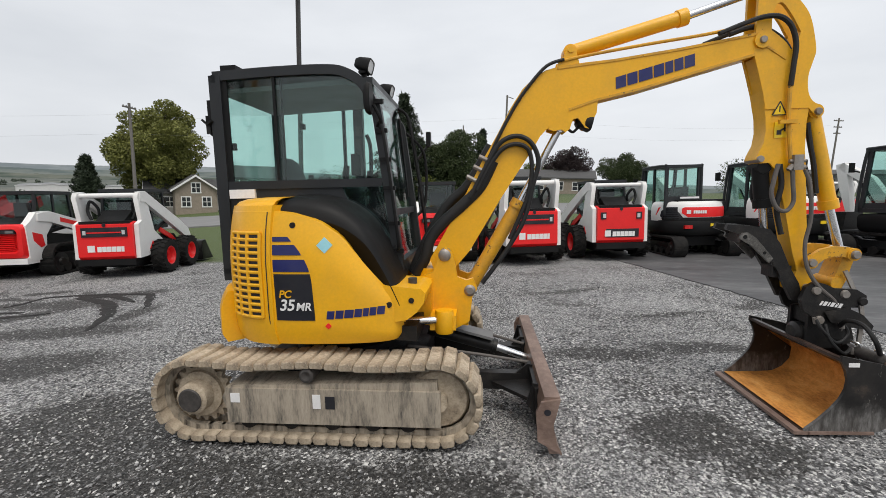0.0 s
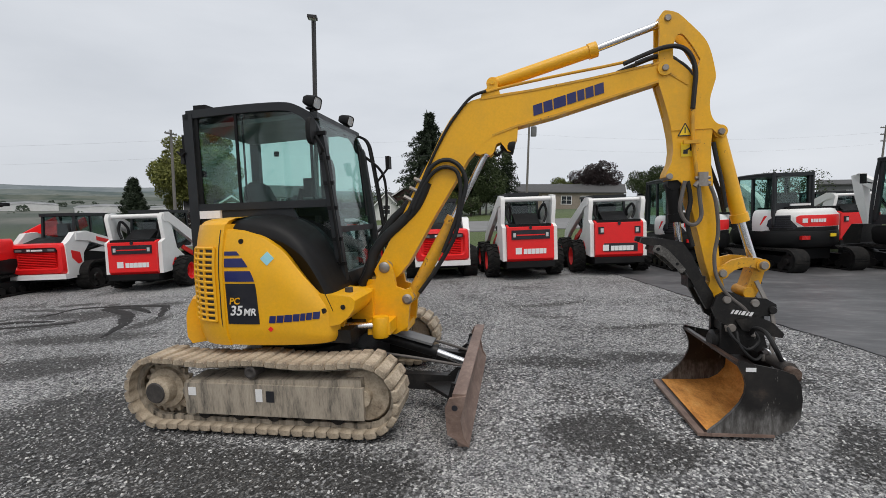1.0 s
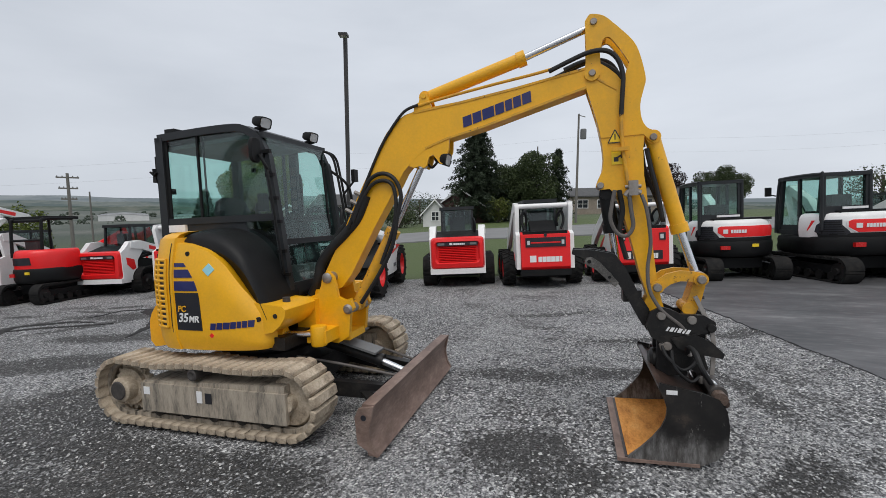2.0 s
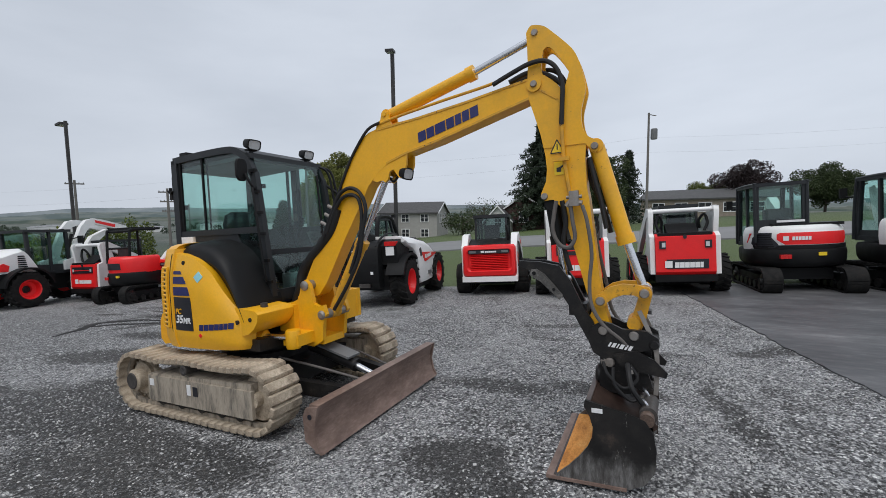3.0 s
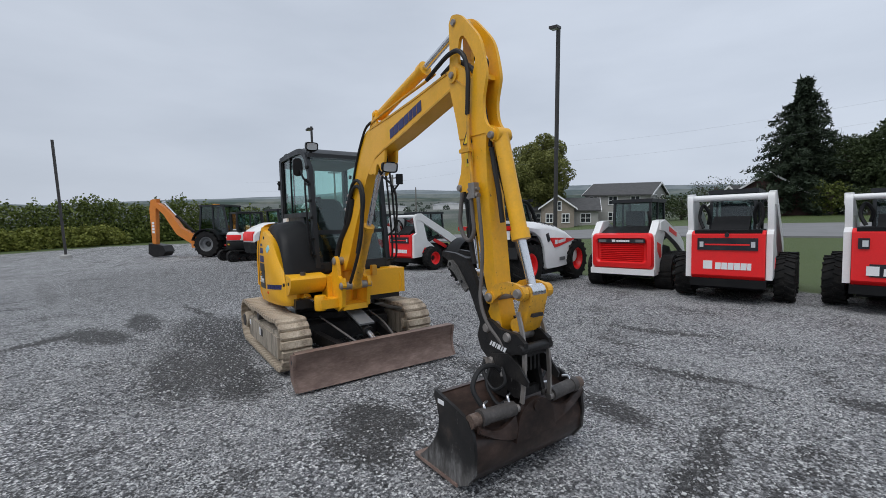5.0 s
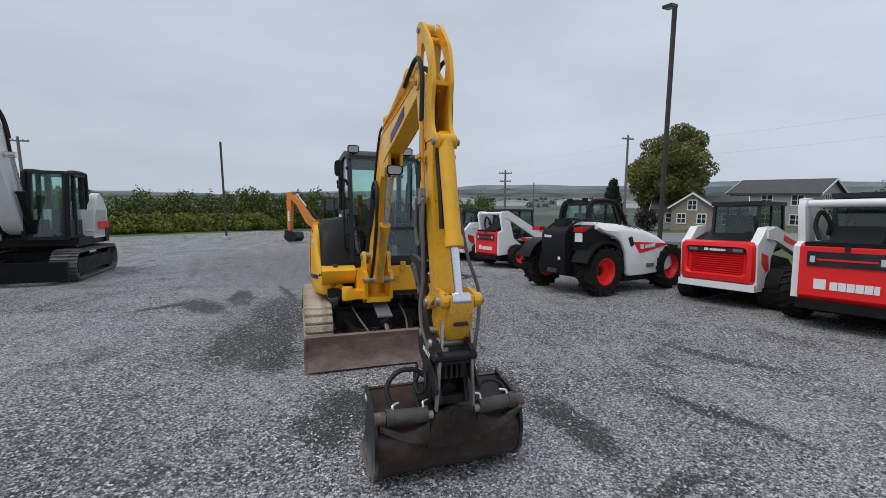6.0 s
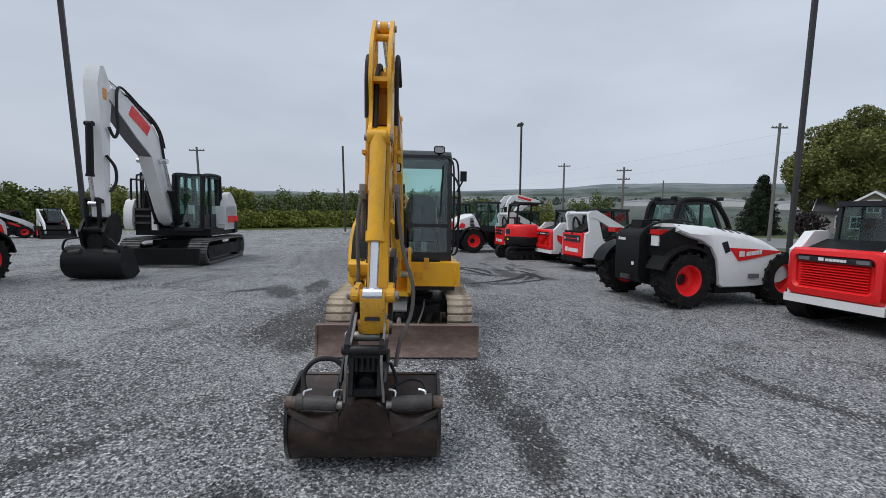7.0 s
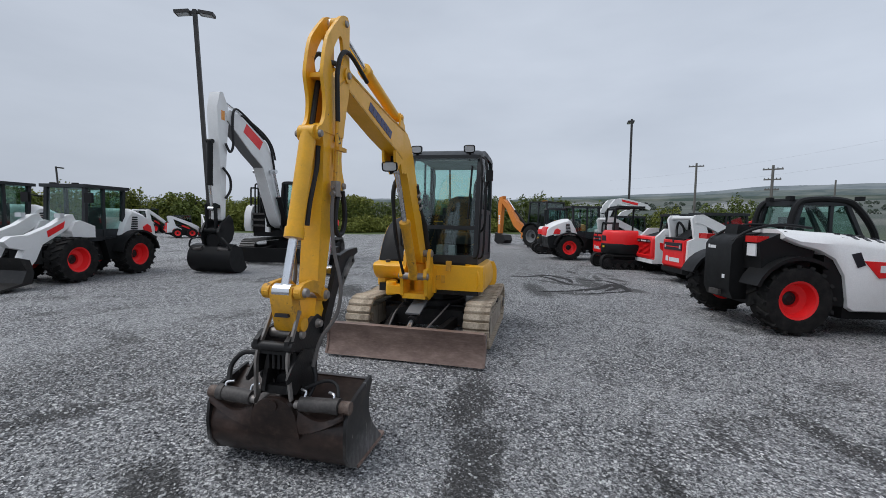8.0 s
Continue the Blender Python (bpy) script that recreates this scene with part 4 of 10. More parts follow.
    def skin(name, fx0, fx1, z0, z1, mat, label="", rows=6, lift=0.004, parent=side):
        bm = bmn()
        grid = []
        for i in range(rows + 1):
            z = z0 + (z1 - z0) * i / rows
            a, b = fx0(z), fx1(z)
            grid.append([on_side(a + (b - a) * j / 6, z, lift) for j in range(7)] + [on_side(b + (a - b) * j / 6, z, lift - 0.006) for j in range(7)])
        loft(bm, grid)
        return part(name, bm, mat, parent, label)

    def edge_l(z):
        return -0.238 - 0.02 * (z - 0.8)

    def edge_r(z):
        return 0.01 - 0.05 * max(0, z - 0.8) - 0.13 * max(0, (z - 1.02) / 0.28) ** 2
    skin("badge", edge_l, edge_r, 0.782, 1.075, DECALBLACK, "dark badge panel")
    for z0, z1 in ((1.09, 1.165), (1.193, 1.256), (1.277, 1.306)):
        skin("navy_band", edge_l, edge_r, z0, z1, BLUE, "navy blue stripe")
    skin("sticker", lambda z: 0.086 - 0.05 + abs(z - 1.25), lambda z: 0.086 + 0.05 - abs(z - 1.25), 1.202, 1.298, CYAN, "pale blue diamond sticker")
    p0, p1 = on_side(0.05, 0.79, 0.002), on_side(0.42, 0.79, 0.002)
    for i, w in enumerate((0.045, 0.048, 0.055, 0.045, 0.034, 0.038, 0.045)):
        x0 = 0.082 + [0, 0.053, 0.107, 0.168, 0.219, 0.259, 0.303][i]
        skin("letter_block", lambda z, a=x0: a + 0.15 * (z - 0.8), lambda z, a=x0 + w: a + 0.15 * (z - 0.8), 0.789 + 0.02 * i / 6, 0.84 + 0.02 * i / 6, BLUE, rows=1)
    for text, size, x0, z0, mt in (("PC", 0.066, -0.212, 0.928, YELLOW), ("35", 0.098, -0.212, 0.848, DECALWHITE), ("MR", 0.07, -0.105, 0.848, DECALWHITE)):
        p, q = on_side(x0, z0, 0.011), on_side(0.0, z0, 0.011)
        lettering(text, size, p, q - p, (0, 0, 1), mt, side)
    skin("red_mark", lambda z: 0.09 - 0.02 + abs(z - 0.745), lambda z: 0.09 + 0.02 - abs(z - 0.745), 0.727, 0.763, RED, "small red star mark", rows=4)
    for x, z in ((-0.12, 1.375), (0.46, 0.86)):
        bm = bmn()
        p = on_side(x, z, 0)
        lathe(bm, [(0, -0.006), (0.018, -0.006), (0.02, 0.01), (0, 0.01)], p, 14)
        part("plug", bm, DARKSTEEL, side)

    # -- cab --
    build_cab(ex)
    build_front(ex)
    return ex


def build_cab(ex):
    y0, y1 = -0.32, 0.64
    side = [(-0.9, 0.98), (-0.9, 2.40), (-0.86, 2.47), (0.08, 2.47), (0.22, 2.41), (0.31, 2.28), (0.345, 2.1), (0.45, 1.15), (0.46, 0.98)]

    def bar(pts, w=0.05, name="pillar", parent=None, mat=CAB, h=None):
        bm = bmn()
        for a, b in zip(pts, pts[1:]):
            beam(bm, a, b, w, h or w, 0.008)
        return part(name, bm, mat, parent)
    bm = bmn()
    box(bm, -0.9, 0.46, y0, y1, 0.95, 1.04, 0.015)
    cab = part("cab", bm, CAB, ex, "charcoal cab with green-tinted windows")
    for y in (y0 + 0.03, y1 - 0.03):
        bm = bmn()
        pts = [(x, y, z) for x, z in [(-0.87, 2.44), (-0.4, 2.455), (0.0, 2.452), (0.14, 2.42), (0.25, 2.34), (0.315, 2.2)] + side[6:]]
        sweep(bm, spline(pts, 4), 0.055, 0.066)
        part("front_pillar", bm, CAB, cab)
        bar([(-0.855, y, 1.0), (-0.855, y, 2.445)], 0.06, "rear_pillar", cab, h=0.09)
        bar([(-0.88, y, 1.66), (0.36, y, 1.66)], 0.05, "side_rail", cab, h=0.06)
        bm = bmn()
        pts = [(-0.82, 1.69), (-0.82, 2.425), (0.06, 2.425), (0.16, 2.38), (0.24, 2.3), (0.295, 2.15), (0.35, 1.69)]
        prism(bm, pts, y - 0.004, y + 0.004)
        g = part("side_window", bm, GLASS, cab, "green-tinted side window")
        g.visible_shadow = False
        bm = bmn()
        prism(bm, [(0.05, 1.63), (0.38, 1.63), (0.43, 1.1), (0.3, 1.1)], y - 0.004, y + 0.004)
        g = part("lower_window", bm, DARKGLASS, cab, "dark lower side pane")
        bm = bmn()
        prism(bm, [(-0.88, 1.02), (-0.88, 1.64), (0.06, 1.64), (0.31, 1.08), (0.31, 1.02)], y - 0.012, y + 0.012, 0.004)
        part("side_panel", bm, CAB, cab)
        if y > 0:
            bar([(-0.2, y, 1.68), (-0.2, y, 2.42)], 0.02, "window_bar", cab, h=0.03)
    # roof
    rings = []
    for x, z, inset in ((-0.91, 2.43, 0.05), (-0.91, 2.47, 0.05), (-0.88, 2.492, 0.06), (-0.3, 2.51, 0.06), (-0.02, 2.503, 0.06), (0.12, 2.468, 0.06), (0.22, 2.41, 0.06)):
        rings.append([(x, y0 + inset - 0.02, z - 0.02), (x, y0 + inset + 0.03, z), (x, y1 - inset - 0.03, z), (x, y1 - inset + 0.02, z - 0.02), (x, y1 - inset, z - 0.06), (x, y0 + inset, z - 0.06)])
    bm = bmn()
    loft(bm, rings)
    part("roof", bm, CAB, cab, "charcoal cab roof")
    # front: header, split bar, windscreen, lower glass
    bar([(0.285, y0 + 0.02, 2.365), (0.285, y1 - 0.02, 2.365)], 0.06, "header", cab, h=0.05)
    bar([(0.415, y0 + 0.02, 1.44), (0.415, y1 - 0.02, 1.44)], 0.035, "split_bar", cab, h=0.05)
    bar([(0.455, y0 + 0.02, 1.03), (0.455, y1 - 0.02, 1.03)], 0.05, "sill", cab, h=0.1)
    for n_, a, b, mt in (("windscreen", (0.315, 2.35), (0.412, 1.46), GLASS), ("lower_screen", (0.416, 1.42), (0.45, 1.07), GLASS)):
        bm = bmn()
        prism(bm, [a, b, (b[0] - 0.006, b[1]), (a[0] - 0.006, a[1])], y0 + 0.05, y1 - 0.05)
        g = part(n_, bm, mt, cab, "green-tinted front glass")
        g.visible_shadow = False
    # rear
    bar([(-0.87, y0, 2.42), (-0.87, y1, 2.42)], 0.05, "rear_header", cab)
    bm = bmn()
    box(bm, -0.89, -0.86, y0 + 0.02, y1 - 0.02, 1.0, 1.62, 0.004)
    part("rear_panel", bm, CAB, cab)
    bm = bmn()
    box(bm, -0.876, -0.868, y0 + 0.05, y1 - 0.05, 1.62, 2.4)
    g = part("rear_window", bm, GLASS, cab, "green-tinted rear window")
    g.visible_shadow = False
    bm = bmn()
    box(bm, -0.8, -0.6, y0 - 0.006, y0 + 0.02, 1.565, 1.63, 0.004)
    part("data_plate", bm, DECALWHITE, cab, "pale sticker under the window")
    # interior: seat, levers, console
    def cushion(rows):
        bm = bmn()
        rings = []
        for cx, cz, half, deep, lean_ in rows:
            ring = []
            for k in range(16):
                a = 2 * math.pi * k / 16
                u, v = math.cos(a), math.sin(a)
                ring.append((cx + deep * (abs(v) ** 0.6) * (1 if v > 0 else -1), 0.24 + half * (abs(u) ** 0.6) * (1 if u > 0 else -1), cz + lean_ * v))
            rings.append(ring)
        return loft(bm, rings)
    seat = part("operator_seat", cushion([(-0.3, 1.18, 0.2, 0.2, 0), (-0.3, 1.2, 0.235, 0.24, 0), (-0.3, 1.3, 0.245, 0.25, 0.02), (-0.3, 1.34, 0.23, 0.235, 0.02), (-0.3, 1.355, 0.15, 0.15, 0.02)]), SEATCLOTH, cab, "dark vinyl operator seat")
    part("backrest", cushion([(-0.5, 1.28, 0.2, 0.05, 0.01), (-0.51, 1.36, 0.235, 0.075, 0.01), (-0.54, 1.55, 0.24, 0.07, 0.01), (-0.58, 1.75, 0.225, 0.06, 0.01), (-0.605, 1.86, 0.18, 0.045, 0.01), (-0.61, 1.9, 0.1, 0.02, 0.0)]), SEATCLOTH, seat, "rounded dark seat back")
    bm = bmn()
    tube(bm, [(-0.5, 0.46, 1.36), (-0.44, 0.47, 1.5), (-0.52, 0.465, 1.7)], 0.012, 6)
    part("seat_belt", bm, GREY, seat, "grey seat belt")
    bm = bmn()
    box(bm, -0.6, -0.05, -0.18, -0.03, 1.04, 1.5, 0.03)
    box(bm, -0.5, -0.05, 0.5, 0.62, 1.04, 1.5, 0.03)
    box(bm, -0.1, 0.2, -0.2, -0.08, 1.5, 1.56, 0.02)
    part("console", bm, BLACK, cab)
    bm = bmn()
    box(bm, -0.85, -0.62, y0 + 0.045, y1 - 0.045, 1.02, 1.6, 0.03)
    box(bm, -0.64, -0.36, y0 + 0.045, y1 - 0.045, 1.02, 1.16, 0.03)
    part("seat_base", bm, BLACK, cab, "black moulded seat base over the engine")
    bm = bmn()
    prism(bm, [(-0.86, 2.36), (0.1, 2.4), (0.2, 2.36), (0.22, 2.33), (0.12, 2.36), (-0.86, 2.33)], y0 + 0.07, y1 - 0.07, 0.01)
    part("headliner", bm, GREY, cab, "dark grey roof lining")
    # door pillar on the far side with its pale labels, and the grip beside it
    bm = bmn()
    beam(bm, (-0.05, y1 - 0.05, 1.1), (-0.05, y1 - 0.05, 2.38), 0.05, 0.09, 0.01)
    door_post = part("door_pillar", bm, CAB, cab, "charcoal door pillar")
    for z in (1.76, 1.88, 2.0, 2.12):
        bm = bmn()
        box(bm, -0.08, -0.02, y1 - 0.082, y1 - 0.0745, z, z + 0.09)
        part("label_plate", bm, DULL, door_post, "faded grey instruction label")
    bm = bmn()
    tube(bm, [(0.0, y1 - 0.09, 1.62), (0.06, y1 - 0.12, 1.7), (0.07, y1 - 0.12, 2.0), (0.03, y1 - 0.08, 2.12)], 0.018)
    part("grab_handle", bm, BLACK, cab, "black grab handle beside the door")
    bm = bmn()
    box(bm, -0.83, -0.77, y0 + 0.015, y0 + 0.028, 1.67, 2.43)
    box(bm, -0.42, -0.4, y0 + 0.012, y0 + 0.03, 1.68, 2.43)
    box(bm, -0.37, -0.36, y0 + 0.036, y0 + 0.05, 1.68, 2.43)
    part("window_seal", bm, BLACK, cab, "black rubber edges of the sliding window")
    bm = bmn()
    box(bm, -0.79, -0.75, y0 + 0.03, y0 + 0.06, 1.92, 1.97, 0.008)
    box(bm, -0.62, -0.58, y1 - 0.06, y1 - 0.03, 2.2, 2.25, 0.008)
    part("window_latch", bm, BLACK, cab)
    for y in (-0.1, 0.56):
        bm = bmn()
        tube(bm, [(-0.02, y, 1.5), (0.0, y, 1.62), (0.03, y, 1.7)], 0.014)
        rod(bm, (0.03, y, 1.7), (0.045, y, 1.8), 0.026, 10, 0.022)
        part("joystick", bm, BLACK, cab)
    for y in (0.14, 0.26):
        bm = bmn()
        tube(bm, [(0.22, y, 1.04), (0.24, y, 1.4), (0.2, y, 1.6)], 0.012)
        box(bm, 0.17, 0.23, y - 0.02, y + 0.02, 1.6, 1.7, 0.01)
        part("travel_lever", bm, BLACK, cab)
    bm = bmn()
    box(bm, 0.1, 0.17, -0.17, -0.11, 1.72, 1.88, 0.012)
    part("monitor", bm, BLACK, cab, "black monitor on the pillar")
    bm = bmn()
    rod(bm, (0.42, 0.17, 1.05), (0.3, 0.17, 1.0), 0.02)
    box(bm, 0.2, 0.36, 0.08, 0.16, 1.02, 1.2, 0.01)
    box(bm, 0.2, 0.36, 0.24, 0.32, 1.02, 1.2, 0.01)
    part("pedals", bm, GREY, cab)
    # lamps, mirrors, wiper, handrail, rear fittings
    for y in (-0.235, 0.468):
        tip = Matrix.Translation((0.25, y, 2.487)) @ Matrix.Rotation(radians(16), 4, "Y")

        def oval(x, w, h):
            return [tip @ Vector((x, w * math.copysign(abs(math.cos(a)) ** 0.5, math.cos(a)), h * math.copysign(abs(math.sin(a)) ** 0.5, math.sin(a)))) for a in [math.pi * k / 10 for k in range(20)]]
        bm = bmn()
        loft(bm, [oval(-0.065, 0.02, 0.015), oval(-0.06, 0.045, 0.03), oval(-0.03, 0.064, 0.043), oval(0.03, 0.074, 0.05), oval(0.045, 0.074, 0.05), oval(0.047, 0.064, 0.042), oval(0.035, 0.06, 0.04)])
        rod(bm, (0.235, y, 2.33), (0.245, y, 2.45), 0.018, 10)
        box(bm, 0.215, 0.265, y - 0.05, y + 0.05, 2.425, 2.44, 0.004)
        lamp = part("work_lamp", bm, BLACK, cab, "black work lamp on the roof")
        bm = bmn()
        loft(bm, [oval(0.034, 0.062, 0.041), oval(0.042, 0.062, 0.041)])
        part("lens", bm, LENS, lamp, "clear lens")
    bm = bmn()
    tube(bm, [(0.36, y0 + 0.01, 2.02), (0.38, y0 - 0.06, 2.08), (0.34, y0 - 0.08, 2.18)], 0.012)
    disc = [(0.285 + 0.012 * k, [(y0 - 0.1 + r_ * 0.056 * math.copysign(abs(math.cos(a)) ** 0.6, math.cos(a)), 2.215 + r_ * 0.105 * math.copysign(abs(math.sin(a)) ** 0.6, math.sin(a))) for a in [math.pi * q / 9 for q in range(18)]]) for k, r_ in enumerate((0.55, 0.9, 1.0, 1.0, 0.94))]
    loft(bm, [[(x, yy, zz) for yy, zz in ring] for x, ring in disc])
    part("mirror", bm, BLACK, cab, "black right-hand mirror")
    bm = bmn()
    tube(bm, [(0.42, y1 - 0.02, 1.35), (0.52, y1 + 0.08, 1.5), (0.52, y1 + 0.08, 1.95), (0.36, y1 - 0.01, 2.15)], 0.014)
    tube(bm, [(0.46, y1 + 0.06, 1.9), (0.56, y1 + 0.13, 2.05)], 0.012)
    box(bm, 0.54, 0.58, y1 + 0.09, y1 + 0.17, 2.03, 2.16, 0.018)
    part("mirror", bm, BLACK, cab, "black left-hand mirror on a bent bar")
    for dy in (-0.03, 0.03):
        bm = bmn()
        tube(bm, [(0.3, y1 + dy - 0.02, 2.36), (0.38, y1 + dy + 0.03, 2.3), (0.42, y1 + dy + 0.05, 2.1), (0.5, y1 + dy + 0.05, 1.5), (0.53, y1 + dy + 0.04, 1.12), (0.48, y1 + dy - 0.02, 1.05)], 0.013)
        part("guard_pipe", bm, BLACK, cab, "bent black pipe before the door")
    bm = bmn()
    tube(bm, [(-0.88, y0 + 0.05, 2.02), (-0.92, y0 + 0.02, 2.04), (-0.93, y0 + 0.0, 2.1)], 0.012)
    for a in (35, 100, 155, 260):
        c_, d_ = math.cos(radians(a)), math.sin(radians(a))
        beam(bm, (-0.93, y0, 2.1), (-0.93 - 0.045 * c_, y0 - 0.01, 2.1 + 0.065 * d_), 0.026, 0.014, 0.003)
    part("rear_bracket", bm, BLACK, cab, "black forked bracket behind the cab")
    bm = bmn()
    beam(bm, (0.4, y1 - 0.15, 1.55), (0.335, y1 - 0.12, 2.25), 0.018, 0.018)
    part("wiper", bm, BLACK, cab)
    bm = bmn()
    box(bm, -0.84, -0.72, y0 + 0.06, y0 + 0.16, 2.485, 2.53, 0.012)
    part("roof_hinge", bm, BLACK, cab)
    bm = bmn()
    box(bm, -0.94, -0.9, y0 + 0.02, y0 + 0.06, 2.05, 2.28, 0.012)
    part("latch", bm, BLACK, cab)
    bm = bmn()
    tube(bm, [(0.44, y0 - 0.005, 1.2), (0.47, y0 - 0.05, 1.25), (0.39, y0 - 0.05, 2.0), (0.34, y0 - 0.005, 2.05)], 0.011)
    part("grab_rail", bm, BLACK, cab)
    for z in (1.15, 1.35, 1.6, 1.8, 2.0, 2.2):
        bm = bmn()
        xx = 0.45 - (z - 1.15) * 0.105
        box(bm, xx - 0.03, xx + 0.05, y0 - 0.018, y0 + 0.01, z, z + 0.03, 0.005)
        part("clip", bm, BLACK, cab)
    for ob in (cab, *cab.children_recursive):
        for v in ob.data.vertices:
            v.co.z = 1.0 + (v.co.z - 1.0) * 0.972
            if v.co.x < 0:
                v.co.x *= 0.945


def build_front(ex):
    # swing bracket
    bm = bmn()
    box(bm, 0.5, 0.68, BY - 0.22, BY + 0.2, 0.62, 0.94, 0.03)
    rod(bm, (0.64, BY, 0.58), (0.64, BY, 1.0), 0.09, 20)
    part("swing_post", bm, YELLOW, ex, "yellow boom swing post")
    bm = bmn()
    for s in (-1, 1):
        prism(bm, [(0.6, 0.6), (0.685, 0.575), (0.845, 0.56), (0.95, 0.62), (0.972, 0.8), (1.008, 0.857), (0.98, 0.94), (0.93, 0.925), (0.865, 0.95), (0.85, 1.05), (0.83, 1.12), (0.782, 1.165), (0.732, 1.12), (0.71, 1.04), (0.685, 0.985), (0.6, 0.95)],
              BY + s * 0.145 - 0.02, BY + s * 0.145 + 0.02, 0.008)
    box(bm, 0.6, 0.94, BY - 0.14, BY + 0.14, 0.58, 0.64, 0.012)
    box(bm, 0.6, 0.68, BY - 0.14, BY + 0.14, 0.6, 0.93, 0.012)
    br = part("swing_bracket", bm, YELLOW_ARM, ex, "yellow cast boom swing bracket")
    for x, z, r_ in ((0.775, 1.11, 0.045), (0.955, 0.85, 0.042)):
        bm = bmn()
        lathe(bm, [(0, -0.185), (r_ * 0.6, -0.185), (r_, -0.172), (r_, 0.172), (r_ * 0.6, 0.185), (0, 0.185)], (x, BY, z), 18)
        part("pin", bm, STEEL, br)
    bm = bmn()
    box(bm, 0.68, 0.86, BY - 0.36, BY - 0.15, 0.61, 0.71, 0.02)
    lathe(bm, [(0, 0.59), (0.06, 0.59), (0.066, 0.61), (0.066, 0.73), (0.06, 0.75), (0, 0.75)], (0.78, BY - 0.34, 0), 18, "z")
    part("swing_ear", bm, YELLOW, br)
    bm = bmn()
    rod(bm, (0.1, -0.52, 0.69), (0.5, -0.45, 0.69), 0.05, 16)
    rod(bm, (0.46, -0.457, 0.69), (0.52, -0.447, 0.69), 0.058, 16)
    c = part("swing_cylinder", bm, YELLOW, ex)
    bm = bmn()
    rod(bm, (0.5, -0.45, 0.69), (0.78, -0.385, 0.68), 0.027, 14)
    part("rod", bm, CHROME, c, "polished chrome rod")
    # boom
    prof = [(0.655, 1.07), (0.68, 1.0), (0.77, 0.985), (0.86, 1.02), (0.955, 1.13), (1.197, 1.528), (1.413, 1.855), (1.466, 1.945), (1.54, 2.019), (1.661, 2.11), (1.851, 2.17), (2.14, 2.23), (2.58, 2.345), (2.866, 2.419),
            (2.945, 2.45), (2.972, 2.51), (2.95, 2.56), (2.89, 2.568), (2.577, 2.52), (2.38, 2.492), (1.976, 2.444), (1.768, 2.43), (1.578, 2.408), (1.5, 2.39), (1.42, 2.345), (1.341, 2.271), (1.26, 2.15), (1.165, 1.97), (1.05, 1.775), (0.88, 1.452), (0.705, 1.15)]
    bm = bmn()
    prism(bm, prof, BY - HW, BY + HW, 0.01)
    boom = part("boom", bm, YELLOW, ex, "yellow cranked boom with dark lettering blocks")
    # flange strips along the lower and upper edges of the near and far side
    bm = bmn()
    for s in (-1, 1):
        y = BY + s * (HW + 0.002)
        for run in ([(1.661, 2.118), (1.851, 2.178), (2.14, 2.238), (2.58, 2.353), (2.866, 2.427)], [(1.578, 2.4), (1.976, 2.436), (2.38, 2.484), (2.88, 2.558)]):
            for a, b in zip(run, run[1:]):
                beam(bm, (a[0], y, a[1]), (b[0], y, b[1]), 0.006, 0.016, 0.002)
    part("weld_seam", bm, YELLOW_WORN, boom)
    bm = bmn()
    for s in (-1, 1):
        y = BY + s * (HW - 0.012)
        prism(bm, [(1.52, 1.99), (1.56, 1.975), (1.61, 1.985), (1.64, 1.965), (1.668, 1.985), (1.69, 2.05), (1.724, 2.062), (1.775, 1.992), (1.8, 1.985), (1.851, 2.09), (1.859, 2.18), (1.661, 2.12), (1.54, 2.03)], y - 0.011, y + 0.014, 0.004)
    part("cylinder_bracket", bm, YELLOW, boom)
    bm = bmn()
    for s in (-1, 1):
        prism(bm, [(1.575, 2.39), (1.59, 2.46), (1.625, 2.475), (1.64, 2.53), (1.668, 2.55), (1.7, 2.53), (1.73, 2.42)], BY + s * 0.06 - 0.01, BY + s * 0.06 + 0.01, 0.004)
    rod(bm, (1.668, BY - 0.078, 2.518), (1.668, BY + 0.078, 2.518), 0.02, 12)
    part("arm_cylinder_bracket", bm, YELLOW, boom)
    tilt = Matrix.Translation((1.77, BY, 2.035)) @ Matrix.Rotation(radians(14), 4, "Y")

    def rounded(x, w, h):
        return [tilt @ Vector((x, w * math.copysign(abs(math.cos(a)) ** 0.45, math.cos(a)), h * math.copysign(abs(math.sin(a)) ** 0.45, math.sin(a)))) for a in [math.pi * k / 10 for k in range(20)]]
    bm = bmn()
    loft(bm, [rounded(-0.05, 0.03, 0.02), rounded(-0.03, 0.06, 0.036), rounded(0.04, 0.078, 0.048), rounded(0.058, 0.08, 0.05), rounded(0.06, 0.068, 0.04), rounded(0.05, 0.064, 0.038)])
    tube(bm, [(1.75, BY - 0.02, 2.02), (1.7, BY - 0.03, 1.97), (1.66, BY - 0.02, 2.0)], 0.01)
    rod(bm, (1.76, BY, 2.06), (1.75, BY, 2.13), 0.016, 8)
    lamp = part("boom_lamp", bm, BLACK, boom, "black work lamp under the boom")
    bm = bmn()
    loft(bm, [rounded(0.048, 0.066, 0.039), rounded(0.056, 0.066, 0.039)])
    part("lens", bm, LENS, lamp)
    a, b = Vector((1.975, 0, 2.25)), Vector((2.51, 0, 2.388))
    d = (b - a).normalized()
    u = Vector((-d.z, 0, d.x))
    widths = (0.07, 0.068, 0.092, 0.068, 0.052, 0.058, 0.066)
